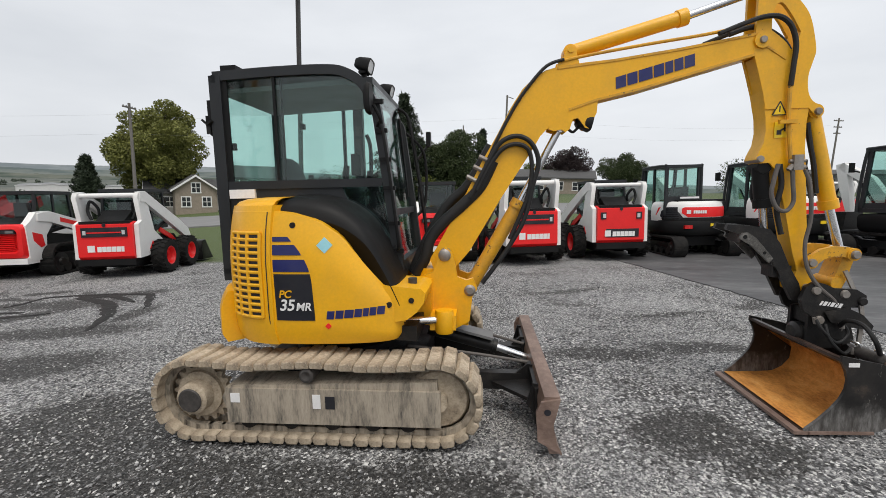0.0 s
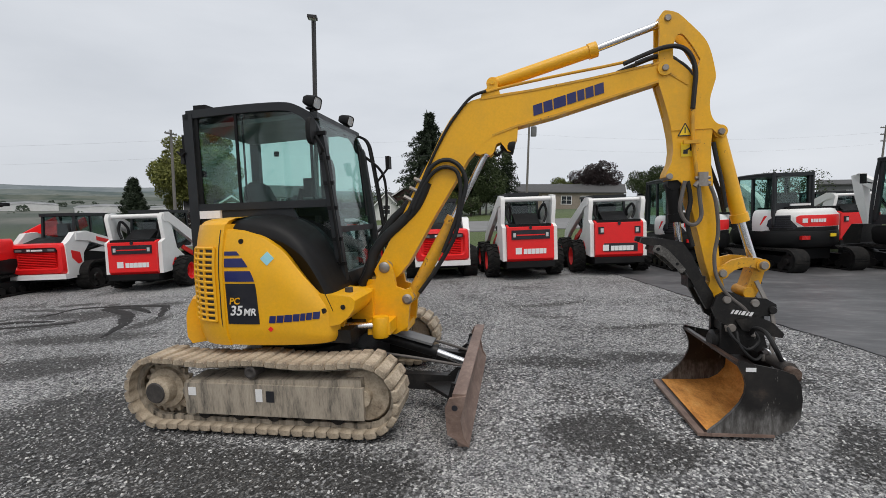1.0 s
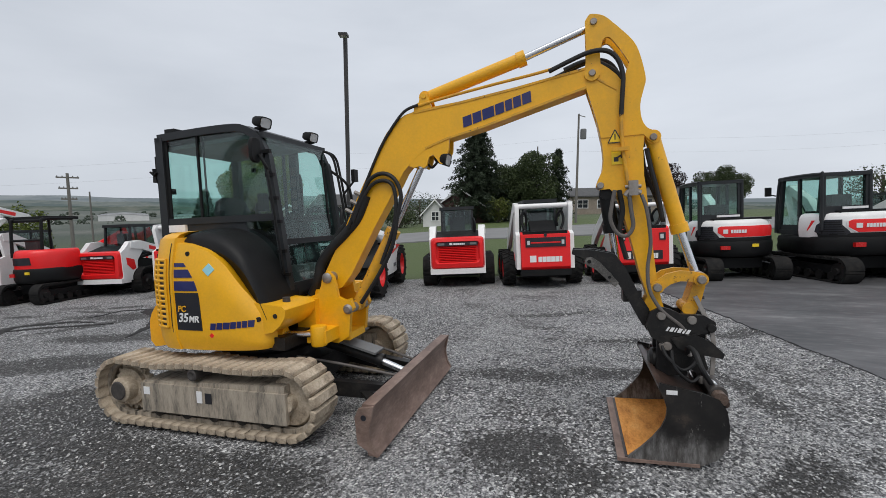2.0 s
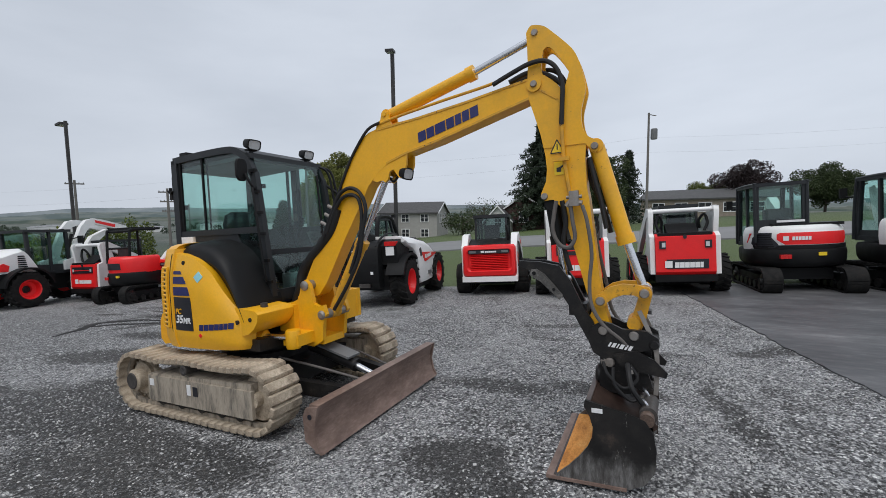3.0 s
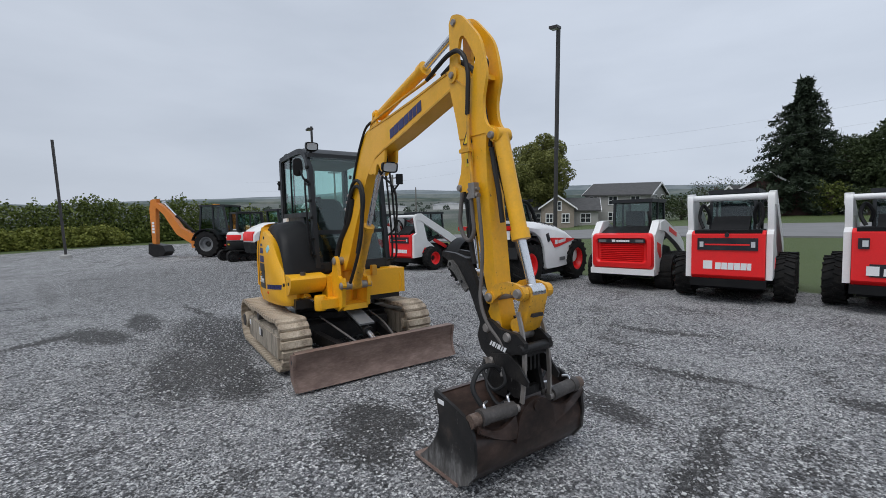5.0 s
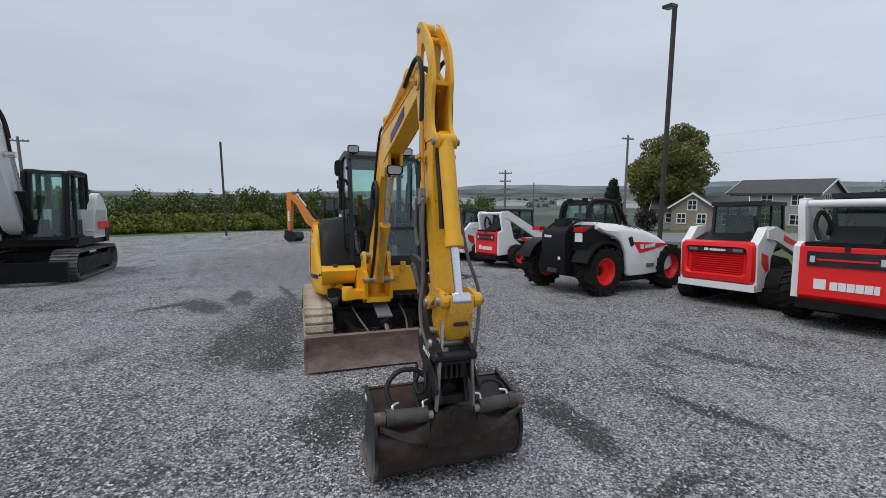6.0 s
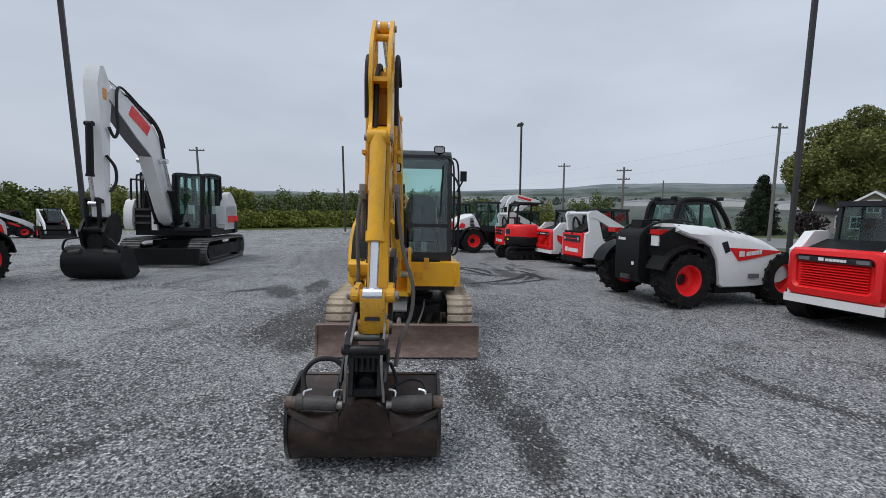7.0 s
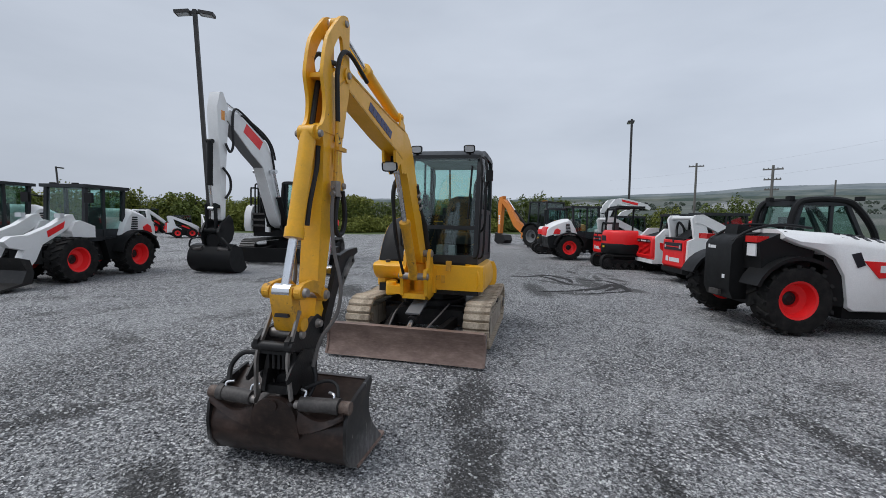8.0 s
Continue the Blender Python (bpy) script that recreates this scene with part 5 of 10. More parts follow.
    bars("lettering", boom, BLUE, (a.x - u.x * 0.007, BY - HW - 0.001, a.z - u.z * 0.007), d, u, widths, 0.076, 0.009, 0.2, 0.003, "navy lettering blocks")
    bars("lettering", boom, BLUE, (b.x - u.x * 0.007, BY + HW + 0.001, b.z - u.z * 0.007), -d, u, widths, 0.076, 0.009, 0.2, 0.003)
    cylinder(ex, (0.955, BY, 0.85), (1.325, BY, 1.48), (1.615, BY, 2.015), 0.052, 0.026, YELLOW_WORN, "boom_cylinder")
    cylinder(ex, (1.668, BY, 2.518), (2.437, BY, 2.714), (2.922, BY, 2.862), 0.048, 0.026, YELLOW, "arm_cylinder")
    # arm: two slotted head plates joined by cross bars, a box section below
    bm = bmn()
    def eased(pts, k=3):
        return [(p.x, p.z) for p in spline([(x, 0, z) for x, z in pts], k)]
    inside = [(2.868, 2.764), (2.867, 2.647), (2.861, 2.546), (2.857, 2.46), (2.866, 2.411), (2.896, 2.31), (2.935, 2.169), (2.955, 2.07)]
    outside = [(3.225, 2.07), (3.29, 2.005), (3.311, 2.05), (3.298, 2.083), (3.248, 2.113), (3.216, 2.174), (3.208, 2.273), (3.231, 2.37), (3.244, 2.428), (3.233, 2.506), (3.203, 2.624), (3.163, 2.704), (3.085, 2.794), (2.989, 2.889), (2.951, 2.912), (2.913, 2.915), (2.887, 2.905), (2.865, 2.872)]
    slot = [(2.958, 2.66), (2.961, 2.575), (3.007, 2.54), (3.06, 2.49), (3.097, 2.444), (3.125, 2.5), (3.142, 2.558), (3.09, 2.651), (3.031, 2.732), (3.001, 2.746), (2.979, 2.732)]
    lo = inside[:3] + slot[1:2] + slot[:1] + eased(slot[:6:-1]) + eased([(3.06, 2.82), (2.989, 2.889)] + outside[15:])
    hi = [(2.861, 2.546)] + inside[3:] + eased(outside[:13] + [(3.06, 2.82)]) + slot[7:8] + eased(slot[6:0:-1])
    lower = [(2.93, 2.19), (3.2, 2.13), (3.235, 2.1), (3.223, 1.975), (3.226, 1.793), (3.237, 1.712), (3.27, 1.342), (3.3, 1.049), (3.325, 0.93), (3.345, 0.86), (3.33, 0.81), (3.268, 0.8), (3.215, 0.83), (3.205, 0.9), (3.235, 0.96), (3.224, 1.007),
             (3.195, 1.1), (3.15, 1.3), (3.1, 1.5), (3.055, 1.66), (3.006, 1.715), (2.948, 1.712), (2.918, 1.74), (2.926, 1.772), (2.959, 1.844), (2.969, 1.925), (2.962, 2.02)]
    prism(bm, lower, BY - HW + 0.004, BY + HW - 0.004, 0.008)
    prism(bm, [(2.872, 2.41), (2.9, 2.315), (2.935, 2.185), (2.965, 2.19), (2.93, 2.32), (2.9, 2.42)], BY - HW + 0.02, BY + HW - 0.02)
    box(bm, 3.09, 3.2, BY - HW + 0.015, BY + HW - 0.015, 2.42, 2.45, 0.006)
    rod(bm, (2.985, BY - HW, 2.775), (2.985, BY + HW, 2.775), 0.024, 14)
    rod(bm, (2.905, BY - HW - 0.016, 2.515), (2.905, BY + HW + 0.016, 2.515), 0.052, 20)
    rod(bm, (2.922, BY - 0.03, 2.862), (2.922, BY + 0.03, 2.862), 0.045, 18)
    arm = part("arm", bm, YELLOW_ARM, ex, "yellow dipper arm with slotted head plates")
    for s in (-1, 1):
        y = BY + s * (HW - 0.01)
        bm = bmn()
        for poly in (lo, hi):
            prism(bm, poly, y - 0.012, y + 0.012, 0.003)
        part("head_plate", bm, YELLOW_ARM, arm)
    for s in (-1, 1):
        bm = bmn()
        beam(bm, (2.93, BY + s * (HW + 0.003), 2.48), (3.06, BY + s * (HW + 0.003), 2.39), 0.008, 0.012, 0.003)
        part("weld_seam", bm, YELLOW_WORN, arm)
    for x, z, w in ((2.905, 2.515, 0.1), (2.922, 2.862, 0.085), (3.285, 2.045, 0.09), (3.3, 0.845, 0.1), (2.945, 1.742, 0.082)):
        bm = bmn()
        lathe(bm, [(0, -w), (0.02, -w), (0.024, -w + 0.01), (0.024, w - 0.01), (0.02, w), (0, w)], (x, BY, z), 14)
        part("pin", bm, STEEL, arm)
    for s in (-1, 1):
        y = BY + s * (HW + 0.001)
        bm = bmn()
        prism(bm, [(2.995, 2.025), (3.095, 2.025), (3.045, 2.125)], y - 0.0015, y + 0.0015)
        tri = part("warning_sticker", bm, STICKER, arm, "yellow warning triangle with dark rim")
        bm = bmn()
        for q0, q1 in (((3.0, 2.03), (3.09, 2.03)), ((3.09, 2.03), (3.045, 2.118)), ((3.045, 2.118), (3.0, 2.03)), ((3.045, 2.05), (3.045, 2.09))):
            beam(bm, (q0[0], y, q0[1]), (q1[0], y, q1[1]), 0.006, 0.007)
        part("rim_line", bm, DECALBLACK, tri)
        bm = bmn()
        box(bm, 3.02, 3.1, y - 0.0012, y + 0.0012, 1.88, 1.985)
        plate_ = part("warning_sticker", bm, STICKER, arm, "yellow warning sticker with dark marks")
        bm = bmn()
        beam(bm, (3.05, y, 1.9), (3.05, y, 1.93), 0.005, 0.03)
        beam(bm, (3.055, y, 1.925), (3.09, y, 1.945), 0.005, 0.012)
        beam(bm, (3.085, y, 1.92), (3.085, y, 1.97), 0.005, 0.01)
        part("mark", bm, DECALBLACK, plate_)
    lk = [(3.29, 2.05), (3.455, 1.405), (3.552, 1.085), (3.29, 1.03), (3.486, 0.88)]
    V = lambda p, y=BY: (p[0], y, p[1])
    cylinder(ex, V(lk[0]), V(lk[1]), V(lk[2]), 0.05, 0.028, YELLOW_ARM, "bucket_cylinder")
    bm = bmn()
    for s in (-1, 1):
        y = BY + s * 0.1
        prism(bm, [(3.25, 1.015), (3.275, 0.99), (3.315, 1.005), (3.37, 1.05), (3.43, 1.072), (3.49, 1.07), (3.54, 1.052), (3.585, 1.058), (3.598, 1.087), (3.58, 1.12), (3.52, 1.135), (3.43, 1.142), (3.35, 1.122), (3.29, 1.08)], y - 0.015, y + 0.015, 0.006)
        rod(bm, V(lk[3], y - s * 0.02), V(lk[3], y + s * 0.022), 0.042, 16)
        rod(bm, V(lk[2], y - s * 0.02), V(lk[2], y + s * 0.026), 0.044, 16)
    rod(bm, V(lk[2], BY - 0.13), V(lk[2], BY + 0.13), 0.034, 16)
    link = part("link", bm, YELLOW_WORN, ex, "yellow bucket link with worn edges")
    bm = bmn()
    prism(bm, [(3.53, 1.115), (3.585, 1.115), (3.598, 1.07), (3.555, 0.9), (3.53, 0.845), (3.465, 0.845), (3.455, 0.89), (3.48, 0.93), (3.515, 1.04)], BY - 0.072, BY + 0.072, 0.012)
    rod(bm, V(lk[4], BY - 0.09), V(lk[4], BY + 0.09), 0.042, 16)
    lever = part("tilt_lever", bm, YELLOW_WORN, link)
    bm = bmn()
    prism(bm, [(BY - 0.045, 0.94), (BY + 0.045, 0.94), (BY + 0.04, 0.96), (BY - 0.04, 0.96)], 3.566, 3.59, axis="x")
    part("slot", bm, DECALBLACK, lever, "dark slot in the lever")
    for p, w in ((lk[2], 0.15), (lk[3], 0.14)):
        bm = bmn()
        lathe(bm, [(0, -w), (0.024, -w), (0.03, -w + 0.015), (0.03, w - 0.015), (0.024, w), (0, w)], V(p), 12)
        part("pin", bm, STEEL, link)
    # coupler, thumb, tilting bucket
    bm = bmn()
    for s in (-1, 1):
        y = CY + s * 0.1
        prism(bm, [(3.21, 0.78), (3.24, 0.87), (3.3, 0.905), (3.36, 0.89), (3.42, 0.86), (3.56, 0.852), (3.625, 0.81), (3.63, 0.76), (3.52, 0.72), (3.48, 0.66), (3.3, 0.66), (3.24, 0.7)], y - 0.014, y + 0.014, 0.005)
        y = CY + s * 0.085
        prism(bm, [(3.28, 0.7), (3.5, 0.74), (3.55, 0.62), (3.585, 0.49), (3.52, 0.46), (3.42, 0.53), (3.35, 0.52), (3.32, 0.45), (3.27, 0.47), (3.28, 0.6)], y - 0.014, y + 0.014, 0.005)
    box(bm, 3.3, 3.5, CY - 0.085, CY + 0.085, 0.6, 0.7, 0.01)
    box(bm, 3.52, 3.56, CY - 0.1, CY + 0.1, 0.47, 0.52, 0.008)
    coup = part("coupler", bm, DARKSTEEL, ex, "oily black tilting quick coupler")
    bm = bmn()
    box(bm, 3.56, 3.6, CY - 0.09, CY + 0.09, 0.72, 0.742, 0.006)
    for dy in (-0.05, -0.015, 0.02, 0.05):
        box(bm, 3.53, 3.58, CY + dy - 0.008, CY + dy + 0.008, 0.63, 0.735, 0.004)
    part("hook", bm, DARKSTEEL, coup, "black latch bars")
    bars("lettering", coup, DECALWHITE, (3.33, CY - 0.115, 0.745), (0.97, 0, -0.14), (0.2, 0, 0.95), (0.012, 0.02, 0.008, 0.022, 0.012, 0.018), 0.03, 0.009, 0.35, 0.003, "white lettering blocks")
    for x, z in ((3.305, 0.845), (3.487, 0.82), (3.6, 0.77), (3.34, 0.64)):
        bm = bmn()
        lathe(bm, [(0, -0.13), (0.024, -0.13), (0.03, -0.118), (0.03, 0.118), (0.024, 0.13), (0, 0.13)], (x, CY, z), 14)
        part("pin", bm, STEEL if x < 3.5 else DARKSTEEL, coup)
    for s in (-1, 1):
        bm = bmn()
        prism(bm, [(3.36, 0.7), (3.5, 0.73), (3.6, 0.68), (3.67, 0.605), (3.66, 0.575), (3.5, 0.6), (3.4, 0.63)], CY + s * 0.128 - 0.006, CY + s * 0.128 + 0.006, 0.004)
        part("guard_plate", bm, DARKSTEEL, coup, "oily black guard plate")
    for pts in ([(3.3, CY - 0.13, 0.66), (3.33, CY - 0.17, 0.58), (3.42, CY - 0.17, 0.5), (3.5, CY - 0.15, 0.56), (3.46, CY - 0.14, 0.64)],
                [(3.36, CY - 0.14, 0.62), (3.37, CY - 0.18, 0.52), (3.46, CY - 0.18, 0.43), (3.52, CY - 0.16, 0.46)],
                [(3.42, CY + 0.14, 0.63), (3.44, CY + 0.18, 0.53), (3.5, CY + 0.17, 0.45)]):
        bm = bmn()
        tube(bm, pts, 0.011, 8)
        part("hose", bm, HOSE, coup)
    for x, y, z in ((3.46, -0.14, 0.63), (3.52, -0.16, 0.46), (3.5, 0.17, 0.45), (3.3, -0.13, 0.66)):
        bm = bmn()
        rod(bm, (x, CY + y, z), (x + 0.01, CY + y, z - 0.04), 0.016, 8)
        part("fitting", bm, STEEL, coup, "bright steel hose fitting")
    bm = bmn()
    lathe(bm, [(0, 3.24), (0.05, 3.24), (0.075, 3.26), (0.075, 3.47), (0.05, 3.5), (0, 3.5)], (0, CY, 0.52), 20, "x")
    box(bm, 3.28, 3.46, CY - 0.1, CY + 0.1, 0.44, 0.58, 0.03)
    part("rotary_actuator", bm, DARKSTEEL, coup, "black tilt actuator")
    for s in (-1, 1):
        c = bmn()
        sweep(c, spline([(3.52, CY + 0.03 + s * 0.088, 0.97), (3.57, CY + 0.02 + s * 0.092, 0.85), (3.61, CY + s * 0.1, 0.72), (3.61, CY + s * 0.108, 0.58), (3.6, CY + s * 0.115, 0.46)], 4), 0.014, 0.026)
        part("brace", c, STEEL, coup, "worn steel side brace")
    bm = bmn()
    for s in (-1, 1):
        y = BY + s * 0.075
        prism(bm, [(3.27, 0.77), (3.2, 0.76), (3.09, 0.98), (3.0, 1.13), (2.88, 1.21), (2.74, 1.265), (2.75, 1.3), (2.9, 1.29), (3.03, 1.26), (3.1, 1.16), (3.17, 1.0), (3.24, 0.88)], y - 0.016, y + 0.016, 0.006)
    box(bm, 2.84, 3.0, BY - 0.08, BY + 0.08, 1.17, 1.26, 0.012)
    box(bm, 3.08, 3.2, BY - 0.065, BY + 0.065, 0.92, 1.0, 0.012)
    thumb = part("thumb", bm, DARKSTEEL, ex, "black hydraulic thumb folded along the arm")
    for s in (-1, 1):
        bm = bmn()
        prism(bm, [(2.825, 1.2), (2.838, 1.238), (2.875, 1.242), (2.93, 1.205), (2.985, 1.14), (3.05, 1.06), (3.025, 1.03), (2.95, 1.105), (2.9, 1.155), (2.855, 1.18)], BY + s * 0.096 - 0.01, BY + s * 0.096 + 0.01, 0.006)
        tip = part("cast_link", bm, DULLCAST, thumb, "scraped grey cast link with a pin hole")
        bm = bmn()
        rod(bm, (2.858, BY + s * 0.095, 1.212), (2.858, BY + s * 0.1085, 1.212), 0.014, 12)
        part("pin_hole", bm, BLACK, tip)
        bm = bmn()
        rod(bm, (2.99, BY + s * 0.095, 1.1), (2.99, BY + s * 0.1085, 1.1), 0.011, 12)
        part("pin_hole", bm, BLACK, tip)
    cylinder(ex, (2.985, BY, 1.69), (3.02, BY, 1.42), (3.05, BY, 1.15), 0.05, 0.025, BLACK, "thumb_cylinder")
    # bucket: bent shell with a raised lip, side plates standing proud of it
    ys = (-0.545, 0.362)
    bm = bmn()
    shell = [(3.03, 0.012), (3.3, 0.018), (3.44, 0.028), (3.52, 0.07), (3.575, 0.15), (3.585, 0.26), (3.56, 0.33), (3.5, 0.375), (3.38, 0.415), (3.25, 0.49)]
    inner = [(3.03, 0.03), (3.3, 0.036), (3.43, 0.046), (3.5, 0.085), (3.555, 0.155), (3.565, 0.255), (3.54, 0.315), (3.49, 0.355), (3.37, 0.395), (3.235, 0.475)]
    prism(bm, shell + inner[::-1], ys[0], ys[1])
    beam(bm, (3.24, ys[0], 0.487), (3.24, ys[1], 0.487), 0.03, 0.02, 0.004)
    bucket = part("bucket", bm, BUCKET, ex, "scuffed dark steel grading bucket with rusty inside")
    plate = [(3.03, 0.01), (3.3, 0.016), (3.45, 0.026), (3.53, 0.068), (3.588, 0.15), (3.598, 0.27), (3.585, 0.37), (3.545, 0.435), (3.46, 0.465), (3.34, 0.49), (3.23, 0.515), (3.222, 0.48), (3.252, 0.42), (3.268, 0.36), (3.262, 0.3), (3.235, 0.237), (3.185, 0.17), (3.12, 0.1), (3.06, 0.047)]
    for y in ys:
        bm = bmn()
        prism(bm, plate, y - 0.01, y + 0.01, 0.004)
        part("side_plate", bm, BUCKETSCUFF, bucket, "side plate scraped to bare metal")
        bm = bmn()
        s = -1 if y < 0 else 1
        beam(bm, (3.07, y + s * 0.013, 0.018), (3.44, y + s * 0.013, 0.026), 0.012, 0.018, 0.004)
        part("wear_strip", bm, BLADE, bucket, "rust-brown wear strip")
    bm = bmn()
    box(bm, 3.265, 3.325, ys[0] - 0.013, ys[0] - 0.009, 0.448, 0.474, 0.001)
    part("sticker", bm, DECALWHITE, bucket, "small white sticker")
    bm = bmn()
    lin = [(3.05, 0.034), (3.3, 0.04), (3.425, 0.05), (3.495, 0.09), (3.55, 0.158), (3.56, 0.252), (3.535, 0.31), (3.485, 0.35), (3.37, 0.39)]
    prism(bm, lin + [(x - 0.004, z + 0.004) for x, z in lin[::-1]], ys[0] + 0.012, ys[1] - 0.012)
    part("lining", bm, RUST, bucket, "orange rust on the bucket floor")
    bm = bmn()
    box(bm, 2.985, 3.12, ys[0] - 0.012, ys[1] + 0.012, 0.004, 0.026, 0.004)
    part("cutting_edge", bm, BLADE, bucket)
    # back of the bucket: rounded middle plate with pivot, folded webs under the tilt cylinders
    bm = bmn()
    hump = [(CY - 0.17, 0.24), (CY + 0.17, 0.24)] + [(CY + 0.15 * math.cos(a), 0.33 + 0.135 * math.sin(a)) for a in [math.pi * q / 10 for q in range(11)]]
    prism(bm, hump, 3.572, 3.607, 0.006, axis="x")
    part("hanger", bm, BUCKET, bucket)
    for s in (-1, 1):
        c = bmn()
        rod(c, (3.575, CY + s * 0.16, 0.435), (3.56, CY + s * 0.39, 0.44), 0.042, 16)
        rod(c, (3.56, CY + s * 0.36, 0.44), (3.56, CY + s * 0.4, 0.44), 0.048, 16)
        cy = part("tilt_cylinder", c, DULL, bucket, "dull steel tilt cylinder")
        c = bmn()
        rod(c, (3.56, CY + s * 0.39, 0.44), (3.555, CY + s * 0.45, 0.44), 0.026, 12)
        lathe(c, [(0, -0.03), (0.038, -0.03), (0.038, 0.03), (0, 0.03)], (3.555, CY + s * 0.435, 0.435), 12)
        part("rod", c, RODEND, cy, "rusty brown rod end")
        c = bmn()
        rod(c, (3.58, CY + s * 0.13, 0.43), (3.58, CY + s * 0.17, 0.432), 0.024, 10)
        part("fitting", c, STEEL, bucket)
        c = bmn()
        if s > 0:
            tube(c, [(3.5, CY + 0.15, 0.5), (3.46, CY + 0.26, 0.54), (3.48, CY + 0.34, 0.53), (3.53, CY + 0.375, 0.48)], 0.01)
        else:
            tube(c, [(3.53, CY - 0.36, 0.49), (3.48, CY - 0.38, 0.58), (3.46, CY - 0.31, 0.66), (3.45, CY - 0.2, 0.66), (3.46, CY - 0.13, 0.6)], 0.015)
        part("hose", c, HOSE, bucket)
        for dy in (0.18, 0.36):
            c = bmn()
            tube(c, [(3.565, CY + s * dy, 0.468), (3.55, CY + s * dy, 0.495), (3.54, CY + s * (dy - 0.015), 0.502), (3.53, CY + s * (dy - 0.04), 0.503)], 0.008, 8)
            part("fitting", c, CHROME, bucket, "bright elbow fitting")
        c = bmn()
        sections = []
        for q in range(9):
            u = q / 8
            top = 0.4 - 0.055 * math.sin(math.pi * u) + 0.035 * u * u
            foot = 0.255 + 0.12 * u ** 1.6
            out = 3.606 - 0.016 * math.sin(math.pi * u)
            y = CY + s * (0.15 + 0.29 * u)
            sections.append([(3.57, y, top), (3.585, y, top - 0.006), (out, y, 0.5 * (top + foot)), (3.602, y, foot + 0.01), (3.585, y, foot)])
        loft(c, sections)
        part("web", c, BUCKET, bucket)
    bm = bmn()
    rod(bm, (3.56, CY, 0.42), (3.618, CY, 0.42), 0.03, 14)
    part("pivot_pin", bm, BUCKET, bucket)


def build_hoses(ex):
    """Hydraulic lines on boom and arm, each a part of the machine; (x, z) runs at a side offset."""
    n, f = BY - 0.1, BY + 0.1
    lines = [
        (n, 0.017, HOSE, [(0.97, 1.52), (1.11, 1.78), (1.19, 1.9), (1.3, 1.94), (1.4, 1.89), (1.45, 1.76), (1.41, 1.59), (1.38, 1.45), (1.33, 1.31), (1.2, 1.1), (1.05, 0.9)]),
        (n, 0.016, HOSE, [(1.02, 1.57), (1.1, 1.72), (1.19, 1.845), (1.29, 1.885), (1.38, 1.845), (1.405, 1.71), (1.38, 1.54), (1.33, 1.4), (1.25, 1.22)]),
        (n + 0.02, 0.012, HOSE, [(1.08, 1.74), (1.17, 1.93), (1.28, 2.13), (1.37, 2.26), (1.5, 2.4), (1.62, 2.44)]),
        (n + 0.03, 0.011, YELLOW_WORN, [(1.6, 2.43), (1.8, 2.465), (2.18, 2.515), (2.49, 2.55), (2.66, 2.575)]),
        (n, 0.016, HOSE, [(2.6, 2.545), (2.75, 2.6), (2.87, 2.635), (2.97, 2.63), (3.04, 2.57), (3.075, 2.46), (3.07, 2.34), (3.06, 2.2)]),
        (f, 0.016, HOSE, [(2.6, 2.545), (2.75, 2.6), (2.87, 2.635), (2.97, 2.63), (3.04, 2.57), (3.08, 2.46), (3.08, 2.34), (3.07, 2.15)]),
        (BY - 0.03, 0.018, HOSE, [(2.7, 2.56), (2.85, 2.6), (2.98, 2.55), (3.08, 2.44), (3.15, 2.2), (3.2, 1.98)]),
        (n + 0.005, 0.013, YELLOW_WORN, [(3.06, 2.21), (3.065, 2.0), (3.09, 1.78), (3.1, 1.7)]),
        (f - 0.005, 0.013, YELLOW_WORN, [(3.07, 2.15), (3.08, 1.95), (3.1, 1.7)]),
        (n - 0.015, 0.014, GREYHOSE, [(3.01, 1.7), (2.99, 1.6), (2.98, 1.5), (3.02, 1.41), (3.08, 1.39), (3.12, 1.45), (3.11, 1.56), (3.1, 1.66)]),
        (f + 0.015, 0.017, HOSE, [(3.03, 1.7), (3.0, 1.6), (2.99, 1.5), (3.03, 1.42), (3.09, 1.41), (3.13, 1.47), (3.12, 1.58), (3.1, 1.66)]),
        (BY + 0.03, 0.016, HOSE, [(3.2, 1.97), (3.215, 1.84), (3.25, 1.74), (3.3, 1.6), (3.33, 1.47)]),
        (BY - 0.04, 0.016, HOSE, [(3.22, 1.97), (3.25, 1.82), (3.28, 1.69), (3.31, 1.5)]),
        (BY - 0.08, 0.017, HOSE, [(3.04, 1.7), (3.06, 1.56), (3.04, 1.41), (3.08, 1.23)]),
    ]
    for y, r, mt, pts in lines:
        bm = bmn()
        tube(bm, [(1.45 + (x - 1.45) * 1.015, y, 1.514 + (z - 1.514) * 1.015) for x, z in pts], r)
        part("hose" if mt is not YELLOW_WORN else "steel_pipe", bm, mt, ex)
    for pts, mt in (([(3.2, n - 0.02, 1.66), (3.23, n - 0.035, 1.55), (3.25, n - 0.035, 1.34), (3.23, n - 0.03, 1.16), (3.24, n - 0.05, 1.01), (3.31, n - 0.06, 0.88), (3.44, n - 0.05, 0.76), (3.5, n - 0.04, 0.62), (3.49, n - 0.02, 0.5)], GREYHOSE),
                    ([(3.2, f + 0.02, 1.66), (3.24, f + 0.035, 1.5), (3.27, f + 0.07, 1.3), (3.3, f + 0.13, 1.1), (3.33, f + 0.12, 0.92), (3.42, f + 0.06, 0.78), (3.46, f + 0.03, 0.62)], GREYHOSE)):
        bm = bmn()
        tube(bm, pts, 0.0125)
        part("hose", bm, mt, ex, "grey sleeved hose")
